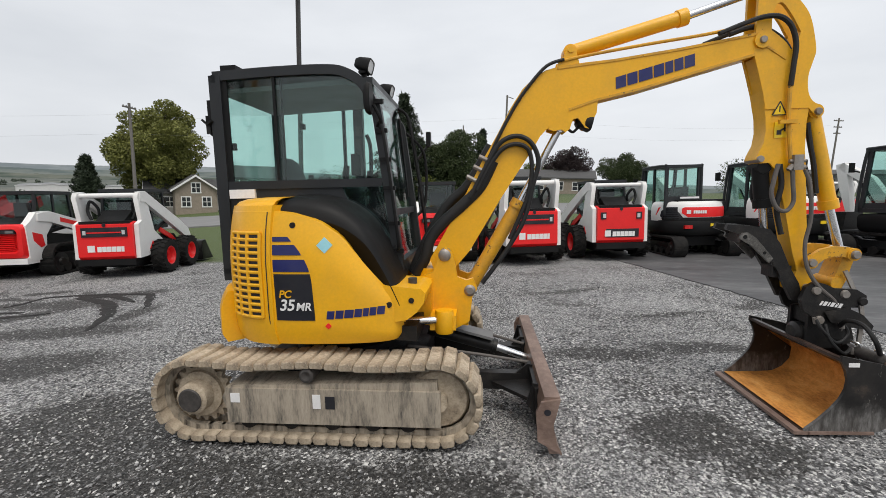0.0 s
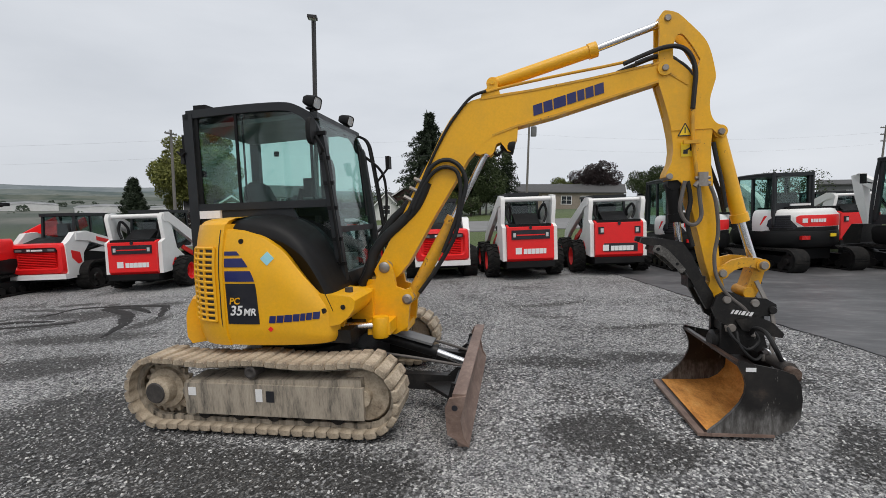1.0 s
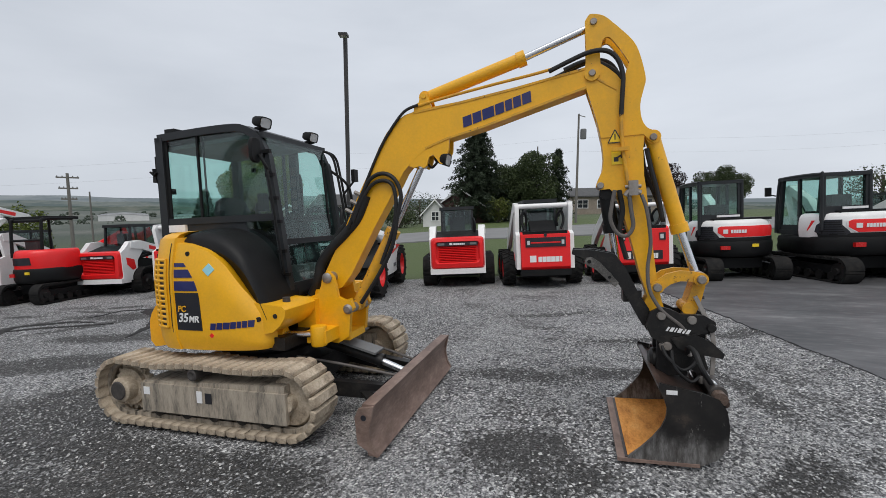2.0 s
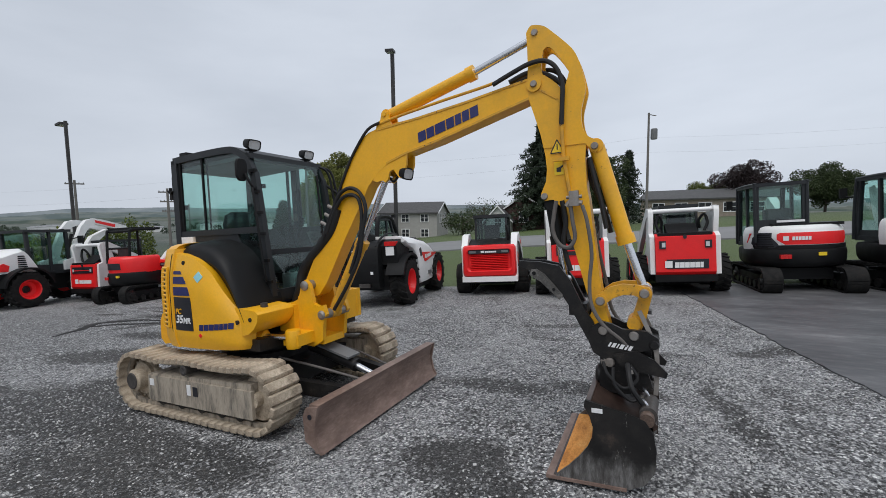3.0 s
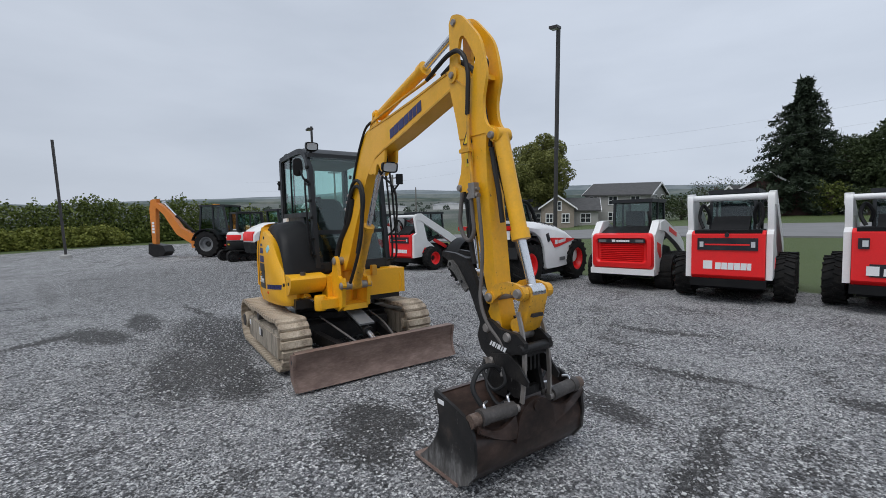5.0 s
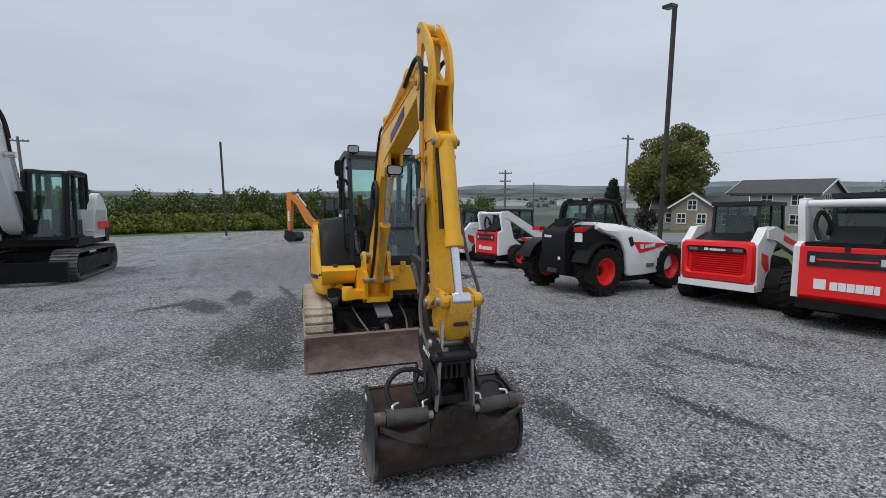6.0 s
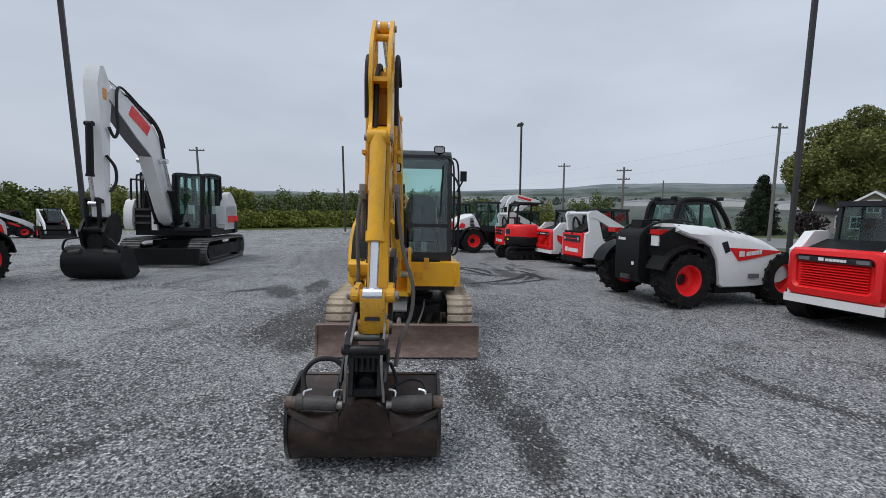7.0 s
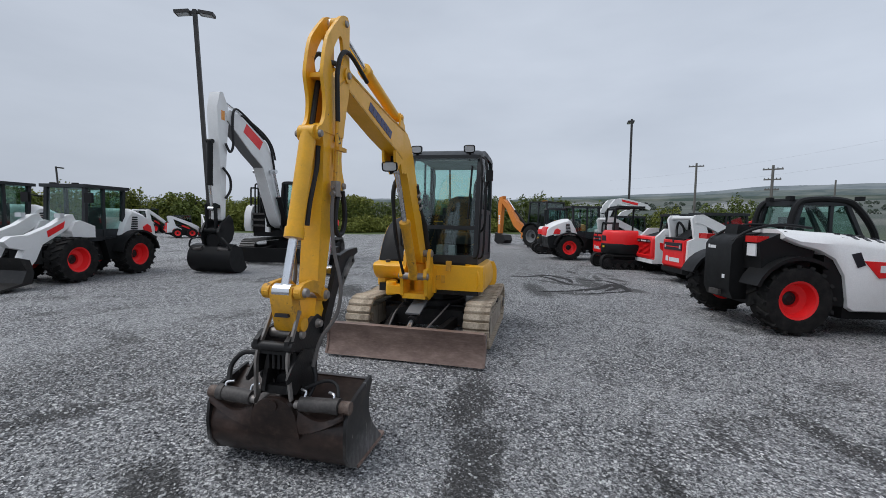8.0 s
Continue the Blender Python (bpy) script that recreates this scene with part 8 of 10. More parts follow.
def big_excavator(m):
    o = thing("crawler_excavator", m @ Matrix.Scale(0.89, 4), "large white excavator with black steel tracks and lowered bucket", "excavator")
    for s in (-1, 1):
        bm = bmn()
        prism(bm, [(-1.5, 0.2), (1.5, 0.2), (1.6, 0.45), (1.5, 0.6), (-1.5, 0.6), (-1.6, 0.45)], s * 0.8, s * 1.2, 0.03)
        tr = part("track", bm, BLACK, o)
        bm = bmn()
        pts = []
        for i in range(90):
            u = i / 90 * (2 * 3.1 + 2 * math.pi * 0.38)
            if u < 3.1:
                p, a = Vector((-1.55 + u, 0, 0.0)), 0.0
            elif u < 3.1 + math.pi * 0.38:
                a = (u - 3.1) / 0.38
                p = Vector((1.55 + 0.38 * math.sin(a), 0, 0.38 - 0.38 * math.cos(a)))
            elif u < 6.2 + math.pi * 0.38:
                p, a = Vector((1.55 - (u - 3.1 - math.pi * 0.38), 0, 0.76)), math.pi
            else:
                a = math.pi + (u - 6.2 - math.pi * 0.38) / 0.38
                p = Vector((-1.55 + 0.38 * math.sin(a), 0, 0.38 - 0.38 * math.cos(a)))
            mm = Matrix.Translation((p.x, s * 1.0, p.z + 0.045)) @ Matrix.Rotation(-a, 4, "Y")
            box(bm, -0.05, 0.044, -0.28, 0.28, -0.005, 0.04, 0, mm)
            box(bm, -0.048, -0.03, -0.28, 0.28, -0.045, 0.02, 0, mm)
        tagged(part("shoe_belt", bm, TRACKSTEEL, tr, "dull steel track shoes"), kind="stuff")
        for x in (-1.55, 1.55):
            bm = bmn()
            lathe(bm, [(0, -0.15), (0.3, -0.15), (0.33, 0), (0.3, 0.15), (0, 0.15)], (x, s * 1.0, 0.38), 22)
            part("track_wheel", bm, DARKSTEEL, tr)
    bm = bmn()
    box(bm, -0.9, 0.9, -0.8, 0.8, 0.4, 0.75, 0.05)
    lathe(bm, [(0, 0.7), (0.7, 0.7), (0.7, 0.95), (0, 0.95)], axis="z", n=32)
    part("undercarriage", bm, BLACK, o)
    bm = bmn()
    box(bm, -1.3, 1.2, -1.15, 1.15, 0.93, 1.15, 0.04)
    part("platform", bm, BLACK, o)
    bm = bmn()
    prism(bm, [(-1.55, -0.9), (-1.55, 0.9), (-1.2, 1.2), (0.0, 1.2), (0.0, -1.2), (-1.2, -1.2)], 1.1, 1.95, 0.08, axis="z")
    hb = part("engine_house", bm, WHITE, o, "white engine house")
    bm = bmn()
    box(bm, -1.4, -0.3, -1.215, 1.215, 1.35, 1.6, 0.02)
    part("stripe", bm, RED, hb, "red side stripe")
    bm = bmn()
    prism(bm, [(-1.62, -0.85), (-1.62, 0.85), (-1.3, 1.22), (-1.0, 1.22), (-1.0, -1.22), (-1.3, -1.22)], 0.95, 1.4, 0.05, axis="z")
    part("counterweight", bm, BLACK, o)
    bm = bmn()
    box(bm, 0.0, 1.2, -1.2, -0.45, 1.1, 1.8, 0.06)
    part("tool_box", bm, BLACK, o)
    bm = bmn()
    prism(bm, [(-0.1, 1.12), (1.3, 1.12), (1.38, 1.3), (1.34, 1.8), (1.2, 2.05), (1.0, 2.12), (-0.1, 2.12)], -1.42, -1.16, 0.05)
    sd = part("side_door", bm, WHITE, o, "white rounded side door")
    bm = bmn()
    box(bm, 0.1, 0.7, -1.428, -1.4, 1.45, 1.9, 0.02)
    part("grille", bm, DECALBLACK, sd)
    bm = bmn()
    box(bm, 0.6, 1.3, -0.62, -0.46, 1.1, 2.05, 0.04)
    part("side_panel", bm, WHITE, o, "white panel beside the boom foot")
    for z in (1.3, 1.52, 1.74):
        bm = bmn()
        box(bm, 1.2, 1.32, -1.12, -0.66, z, z + 0.07, 0.015)
        part("step", bm, DULL, o)
    bm = bmn()
    tube(bm, [(0.9, -0.95, 1.8), (0.9, -0.95, 2.25), (0.9, -0.85, 2.3)], 0.09, 12)
    part("air_cleaner", bm, BLACK, o)
    cab = glazed_cab(o, -0.25, 1.28, 0.06, 0.95, 1.1, 2.96, lean=0.14, back=0.05, t=0.12, glass=GLASS, skirt=0.55)
    for y in (0.05, 0.96):
        bm = bmn()
        tube(bm, [(1.34, y, 1.2), (1.3, y, 1.9), (1.2, y, 2.75), (1.05, y, 2.95), (-0.1, y, 3.0), (-0.25, y, 2.8), (-0.3, y, 1.3)], 0.06, 10)
        part("roll_bar", bm, BLACK, cab)
    bm = bmn()
    prism(bm, [(-1.3, 1.15), (-0.1, 1.15), (0.02, 1.3), (-0.1, 1.75), (-0.26, 2.2), (-0.42, 2.42), (-0.62, 2.47), (-0.95, 2.3), (-1.3, 1.98)], 0.98, 1.2, 0.06)
    part("rear_panel", bm, WHITE, o, "white panel behind the cab")
    bm = bmn()
    tube(bm, [(-0.1, 0.35, 2.9), (-0.1, 0.35, 3.02)], 0.05)
    part("beacon", bm, BLACK, o)
    for y, zt in ((-1.3, 2.75), (-1.0, 2.95), (-0.7, 2.7)):
        bm = bmn()
        tube(bm, [(1.1, y, 1.75), (1.1, y, zt - 0.1), (1.0, y, zt), (0.5, y, zt), (0.4, y, zt - 0.1), (0.4, y, 1.75)], 0.03)
        part("hand_rail", bm, BLACK, o)
    before = set(o.children_recursive)
    bm = bmn()
    prism(bm, [(0.95, 1.45), (1.1, 1.25), (1.4, 1.4), (1.6, 1.75), (1.97, 2.68), (2.34, 3.61), (2.96, 4.04), (3.44, 4.45), (3.98, 4.9), (4.02, 5.1), (3.88, 5.25), (3.32, 5.17), (2.14, 4.55), (1.84, 4.11), (1.71, 3.39), (1.35, 2.2)], -0.33, 0.05, 0.02)
    b = part("boom", bm, WHITE, o, "white cranked boom")
    for y, d in ((-0.335, 1), (0.055, -1)):
        bm = bmn()
        prism(bm, [(3.15, 5.0), (2.35, 4.55), (2.52, 4.22), (3.3, 4.68)], y - 0.004, y + 0.004)
        part("red_panel", bm, RED, b, "red name panel")
    bm = bmn()
    for q0, q1 in (((2.34, 3.6), (2.96, 4.03)), ((2.96, 4.03), (3.44, 4.44)), ((3.44, 4.44), (3.95, 4.87))):
        prism(bm, [q0, q1, (q1[0] + 0.01, q1[1] - 0.02), (q0[0] + 0.01, q0[1] - 0.02)], -0.31, 0.03)
    part("underside", bm, GREY, b)
    bm = bmn()
    prism(bm, [(4.1, 5.75), (4.22, 5.72), (4.34, 5.2), (4.3, 4.5), (4.25, 3.3), (4.23, 1.6), (4.07, 1.55), (4.02, 3.2), (3.94, 4.4), (3.86, 5.0), (3.92, 5.35)], -0.3, 0.02, 0.02)
    a = part("arm", bm, WHITE, o, "white dipper arm")
    bm = bmn()
    box(bm, 4.05, 4.18, 0.019, 0.026, 4.85, 5.15)
    part("sticker", bm, AMBER, a)
    cylinder(o, (2.15, -0.14, 4.75), (3.1, -0.14, 5.3), (4.1, -0.14, 5.6), 0.08, 0.045, BLACK, "arm_cylinder")
    for y in (-0.46, 0.18):
        cylinder(o, (1.2, y, 1.35), (1.65, y, 2.5), (1.95, y, 3.5), 0.085, 0.05, BLACK, "boom_cylinder")
    cylinder(o, (4.42, -0.14, 4.1), (4.46, -0.14, 2.7), (4.38, -0.14, 1.95), 0.075, 0.045, BLACK, "bucket_cylinder")
    for pts in ([(1.75, -0.36, 3.6), (1.95, -0.36, 4.35), (2.3, -0.36, 4.72), (3.3, -0.36, 5.28), (3.8, -0.36, 5.45), (4.0, -0.36, 5.0), (4.05, -0.36, 4.2)],
                [(1.75, 0.08, 3.6), (1.95, 0.08, 4.35), (2.3, 0.08, 4.72), (3.3, 0.08, 5.26), (3.75, 0.1, 5.3), (3.86, 0.12, 4.7), (3.84, 0.12, 4.1), (3.95, 0.1, 3.85), (4.1, 0.08, 4.1)],
                [(4.2, 0.06, 3.3), (4.0, 0.12, 3.0), (3.95, 0.1, 2.6), (4.1, 0.06, 2.3)],
                [(1.6, 0.02, 4.0), (1.8, 0.02, 4.5), (2.2, 0.02, 4.85), (2.8, 0.02, 5.1)]):
        bm = bmn()
        tube(bm, pts, 0.035)
        part("hose", bm, HOSE, o)
    for ob in set(o.children_recursive) - before:
        for v in ob.data.vertices:
            v.co.x = 1.0 + (v.co.x - 1.0) * 1.16
            if v.co.z > 1.3:
                v.co.z = 1.3 + (v.co.z - 1.3) * 0.89
    bm = bmn()
    for y in (-0.42, 0.1):
        prism(bm, [(4.35, 1.55), (4.5, 1.7), (4.9, 1.45), (5.05, 1.2), (4.95, 0.85), (4.7, 0.75), (4.4, 0.95), (4.3, 1.2)], y - 0.03, y + 0.03, 0.02)
    rod(bm, (4.45, -0.45, 1.5), (4.45, 0.13, 1.5), 0.09, 14)
    rod(bm, (4.9, -0.45, 1.25), (4.9, 0.13, 1.25), 0.08, 14)
    lathe(bm, [(0, 4.45), (0.2, 4.45), (0.24, 4.5), (0.24, 4.85), (0.2, 4.9), (0, 4.9)], (0, -0.16, 0.95), 20, "x")
    part("coupler", bm, BLACK, o, "black tilting coupler")
    bm = bmn()
    for y in (-0.3, -0.02):
        beam(bm, (4.95, y, 2.0), (4.92, y, 1.25), 0.05, 0.1, 0.01)
    beam(bm, (4.95, -0.16, 2.0), (4.6, -0.16, 1.9), 0.3, 0.08, 0.01)
    part("link", bm, BLACK, o)
    bm = bmn()
    sh = [(4.0 + 0.55 - 0.5 * math.cos(radians(a)) * 1.0, 0.42 - 0.42 * math.sin(radians(a))) for a in range(0, 181, 15)]
    sh = sh[3:] + [(5.02, 0.6), (4.9, 0.78), (4.7, 0.82)]
    prism(bm, sh + [(x - 0.03 if x > 4.5 else x, z + 0.03) for x, z in sh[::-1]], -0.85, 0.45)
    bk = part("bucket", bm, BLACK, o, "black rounded grading bucket")
    for y in (-0.87, 0.45):
        bm = bmn()
        prism(bm, sh + [(4.45, 0.72), (4.35, 0.4)], y, y + 0.02, 0.004)
        part("side_plate", bm, BLACK, bk)
    for s in (-1, 1):
        bm = bmn()
        rod(bm, (4.95, -0.2 + s * 0.25, 0.72), (4.9, -0.2 + s * 0.6, 0.66), 0.06, 12)
        part("tilt_cylinder", bm, DULL, bk)
        bm = bmn()
        tube(bm, [(4.9, -0.2 + s * 0.3, 1.05), (5.05, -0.2 + s * 0.5, 1.0), (5.0, -0.2 + s * 0.62, 0.8), (4.95, -0.2 + s * 0.58, 0.7)], 0.025)
        part("hose", bm, HOSE, bk)
    for y in (-1.1, -0.9, -0.6):
        bm = bmn()
        tube(bm, [(1.15, y, 1.8), (1.15, y, 2.75), (1.05, y, 2.9), (0.7, y, 2.9), (0.6, y, 2.75), (0.6, y, 1.9)], 0.028)
        part("hand_rail", bm, BLACK, o)
    bm = bmn()
    box(bm, 2.2, 2.32, -1.2, 1.2, 0.08, 0.58, 0.03)
    beam(bm, (0.8, -0.5, 0.5), (2.25, -0.5, 0.4), 0.2, 0.2)
    beam(bm, (0.8, 0.5, 0.5), (2.25, 0.5, 0.4), 0.2, 0.2)
    part("blade", bm, BLACK, o, "black dozer blade")
    return o


def backhoe(m):
    o = thing("backhoe_loader", m, "orange backhoe loader with dark cab and lowered digging arm", "backhoe")
    for s in (-1, 1):
        wheel(o, -0.6, s * 0.85, 0.68, 0.42, GREY, 16, face=s)
        wheel(o, 1.5, s * 0.85, 0.48, 0.34, GREY, 16, face=s)
    bm = bmn()
    box(bm, -1.2, 2.0, -0.5, 0.5, 0.5, 0.95, 0.05)
    part("chassis", bm, BLACK, o)
    bm = bmn()
    prism(bm, [(0.5, 0.95), (2.1, 0.9), (2.1, 1.4), (0.5, 1.65)], -0.45, 0.45, 0.06)
    part("bonnet", bm, ORANGE, o)
    glazed_cab(o, -1.15, 0.5, -0.78, 0.78, 1.15, 2.68, lean=0.2, back=0.15, t=0.08)
    for s in (-1, 1):
        bm = bmn()
        arc = [(-0.6 + 0.8 * math.cos(radians(a)), 0.68 + 0.8 * math.sin(radians(a))) for a in range(15, 166, 15)]
        inn = [(-0.6 + 0.75 * math.cos(radians(a)), 0.68 + 0.75 * math.sin(radians(a))) for a in range(165, 14, -15)]
        prism(bm, arc + inn, s * 0.55, s * 1.08, 0.01)
        part("fender", bm, BLACK, o)
    bm = bmn()
    box(bm, -1.0, -0.7, 0.3, 0.5, 2.7, 2.8, 0.02)
    part("beacon", bm, AMBER, o)
    bm = bmn()
    box(bm, -1.5, -1.2, -0.9, 0.9, 0.5, 1.1, 0.05)
    part("rear_frame", bm, ORANGE, o)
    bm = bmn()
    prism(bm, [(-1.4, 0.6), (-1.5, 0.95), (-2.6, 1.55), (-3.3, 2.55), (-4.0, 3.0), (-4.15, 2.85), (-3.55, 2.3), (-2.85, 1.2), (-1.9, 0.6)], -0.16, 0.16, 0.03)
    part("boom", bm, ORANGE, o, "orange curved digging boom")
    bm = bmn()
    prism(bm, [(-3.9, 3.15), (-4.25, 3.1), (-4.35, 2.6), (-4.3, 0.75), (-4.1, 0.7), (-4.0, 2.5)], -0.14, 0.14, 0.02)
    part("dipper", bm, ORANGE, o, "orange dipper arm")
    bars("lettering", o, DECALWHITE, (-4.12, -0.142, 1.3), (0, 0, 1), (-1, 0, 0), (0.13,) * 4, 0.14, 0.03, 0)
    bm = bmn()
    prism(bm, [(-4.35, 0.75), (-4.0, 0.7), (-3.55, 0.62), (-3.4, 0.3), (-3.6, 0.05), (-4.1, 0.02), (-4.4, 0.2)], -0.35, 0.35, 0.04)
    part("bucket", bm, DARKSTEEL, o)
    cylinder(o, (-2.0, 0, 1.35), (-2.9, 0, 2.2), (-3.6, 0, 2.95), 0.07, 0.04, BLACK, "dipper_cylinder")
    bm = bmn()
    prism(bm, [(2.3, 0.5), (2.9, 0.1), (3.0, 0.1), (2.6, 0.35), (2.5, 0.8), (2.7, 1.1), (2.4, 1.0)], -1.05, 1.05, 0.01)
    part("loader_bucket", bm, DARKSTEEL, o)
    return o


skid_steer(stand(-0.32, 10.35, 114), "white and red wheeled skid steer loader parked tail-out", "strip", 0.95)
skid_steer(stand(1.65, 11.35, 108), "red and white skid steer loader with black name panel", "panel", 0.97)
skid_steer(stand(-8.72, 7.35, 112) @ Matrix.Diagonal((1, 1.08, 1, 1)), "red and white skid steer loader with bucket down", "strip", 0.9)
skid_steer(stand(-13.3, 5.12, 112), "red and white skid steer loader among other machines", "strip", 0.88)
skid_steer(stand(8.1, 16.1, 108), "red and white skid steer loader on asphalt", "panel", 0.95)
track_loader(stand(-2.3, 10.05, 114), "red and white tracked loader with louvred tailgate", 0.95)
track_loader(stand(-11.0, 6.75, 112), "red and white tracked loader with black cab", 0.93)
telehandler(stand(-4.15, 7.95, 112))
compact_excavator(stand(3.75, 12.0, 107), "white compact excavator with charcoal cab and red tail panel", 0.9)
compact_excavator(stand(5.85, 12.1, 114), "white compact excavator on rubber tracks standing on asphalt", 0.95, tall=2.3)
compact_excavator(stand(8.5, 11.65, 121), "white compact excavator at the end of the row", 1.0)
compact_excavator(stand(-11.42, 4.98, 112) @ Matrix.Diagonal((0.9, 0.8, 1.06, 1)), "red compact excavator with open black roll bar", 0.84, RED, True, False)
wheel_loader(stand(-14.2, 3.1, 112), "white compact wheel loader parked with its arms raised", 0.95, True)
compact_excavator(stand(-17.0, 1.8, 108), "white compact excavator with dark cab", 0.9, arm=False)
backhoe(stand(-20.9, 0.9, 60))
wheel_loader(stand(-1.55, -6.75, 18), "white compact wheel loader with red rims and lowered bucket", 0.92)
wheel_loader(stand(-0.72, -9.2, 18), "white compact wheel loader standing behind another", 0.95)
big_excavator(stand(-7.37, -5.77, 16))
skid_steer(stand(-16.6, -28.8, 200), "white and red loader far across the yard", "strip", 0.9)
skid_steer(stand(-13.9, -21.1, 150), "red loader far across the yard", "panel", 0.74)
skid_steer(stand(-14.75, -19.6, 60), "red and white loader parked before the scrub", "strip", 0.76)


def tilted_attachment(m):
    """An unidentified red shape behind the loaders, drawn as a tipped tray on legs."""
    o = thing("loading_chute", m, "red tilted steel attachment behind the parked loaders", "attachment")
    tip = Matrix.Translation((0, 0, 1.4)) @ Matrix.Rotation(radians(-20), 4, "Y")
    bm = bmn()
    box(bm, -0.8, 0.8, -0.5, 0.5, -0.05, 0.0, 0.01, tip)
    for s in (-1, 1):
        box(bm, -0.8, 0.8, s * 0.5 - 0.02, s * 0.5 + 0.02, -0.08, 0.26, 0.01, tip)
    box(bm, -0.82, -0.78, -0.5, 0.5, -0.05, 0.26, 0.01, tip)
    t = part("tray", bm, RED, o, "scuffed red tray")
    for k in range(2):
        bm = bmn()
        box(bm, -0.86, -0.82, -0.3 + 0.32 * k, -0.05 + 0.32 * k, 0.1, 0.24, 0.004, tip)
        part("sticker", bm, DECALWHITE, t)
    for x, z in ((-0.55, 1.2), (0.55, 1.56)):
        for s in (-1, 1):
            bm = bmn()
            beam(bm, (x, s * 0.42, 0), (x * 0.8, s * 0.42, z), 0.08, 0.08)
            part("leg", bm, RED, o)
    bm = bmn()
    rod(bm, (-0.5, 0, 0.25), (0.3, 0, 1.44), 0.05, 10)
    part("ram", bm, DARKSTEEL, o)
    return o


tilted_attachment(upright(-16.2, 9.0, 115))
# ---- poles, buildings, trees, hedge ----
BARK = worn("grey_bark", [(0.3, (0.05, 0.042, 0.035)), (0.6, (0.12, 0.1, 0.085)), (0.85, (0.2, 0.18, 0.15))], 4, 0.9, 0.5, (3, 3, 0.5))
WOODPOLE = worn("weathered_pole_wood", [(0.3, (0.12, 0.11, 0.1)), (0.6, (0.2, 0.19, 0.175)), (0.85, (0.3, 0.285, 0.26))], 5, 0.85, 0.3, (4, 4, 0.3))
BRONZE = paint("dark_bronze_pole", (0.035, 0.033, 0.033), 0.5, amount=0.2)
SIDING = worn("grey_siding", [(0.3, (0.36, 0.35, 0.33)), (0.6, (0.43, 0.42, 0.4)), (0.85, (0.5, 0.49, 0.47))], 2, 0.8, 0.1)
BRICKWALL = worn("pale_stone_wall", [(0.3, (0.24, 0.2, 0.16)), (0.6, (0.34, 0.29, 0.24)), (0.85, (0.44, 0.39, 0.33))], 3, 0.9, 0.3)
SHINGLE = worn("grey_shingles", [(0.3, (0.06, 0.06, 0.062)), (0.6, (0.1, 0.1, 0.1)), (0.85, (0.15, 0.148, 0.145))], 3, 0.9, 0.4)
METALSHEET = worn("pale_metal_sheet", [(0.3, (0.6, 0.6, 0.59)), (0.6, (0.7, 0.7, 0.69)), (0.85, (0.78, 0.78, 0.77))], 0.5, 0.6, 0.1)
DARKWALL = worn("dark_barn_boards", [(0.3, (0.05, 0.03, 0.028)), (0.6, (0.1, 0.055, 0.05)), (0.85, (0.15, 0.1, 0.09))], 2, 0.9, 0.2)
WINDOWDARK = paint("dark_window_glass", (0.03, 0.035, 0.04), 0.08, amount=0.05, bump=0)


def leaves(name, dark, light, rough=0.6):
    m, nt, b = _nodes(name)
    g = nt.nodes.new("ShaderNodeNewGeometry")
    col = _ramp(nt, g.outputs["Random Per Island"], [(0.0, dark), (0.6, tuple((d + l) / 2 for d, l in zip(dark, light))), (1.0, light)])
    nt.links.new(_mix(nt, _noise(nt, 0.6, 3), col, tuple(0.55 * d + 0.45 * l for d, l in zip(dark, light))), b.inputs["Base Color"])
    b.inputs["Roughness"].default_value = rough
    b.inputs["Specular IOR Level"].default_value = 0.25
    return m


MAPLE = leaves("olive_leaves", (0.1, 0.117, 0.032), (0.265, 0.265, 0.074))
# leaf colours lifted and greyed to carry the haze over the valley
HAZED = leaves("hazed_leaves", (0.05, 0.07, 0.05), (0.1, 0.125, 0.09))
FIR = leaves("dark_needles", (0.014, 0.024, 0.014), (0.045, 0.062, 0.034))
OAK = leaves("deep_green_leaves", (0.024, 0.038, 0.016), (0.072, 0.096, 0.034))
PLUM = leaves("purple_brown_leaves", (0.016, 0.011, 0.012), (0.05, 0.033, 0.033))
LIME = leaves("yellow_green_leaves", (0.05, 0.07, 0.014), (0.15, 0.17, 0.04))
HEDGEGREEN = leaves("hedge_leaves", (0.05, 0.074, 0.016), (0.175, 0.21, 0.044))
SCRUB = leaves("scrub_leaves", (0.085, 0.11, 0.02), (0.29, 0.3, 0.06))


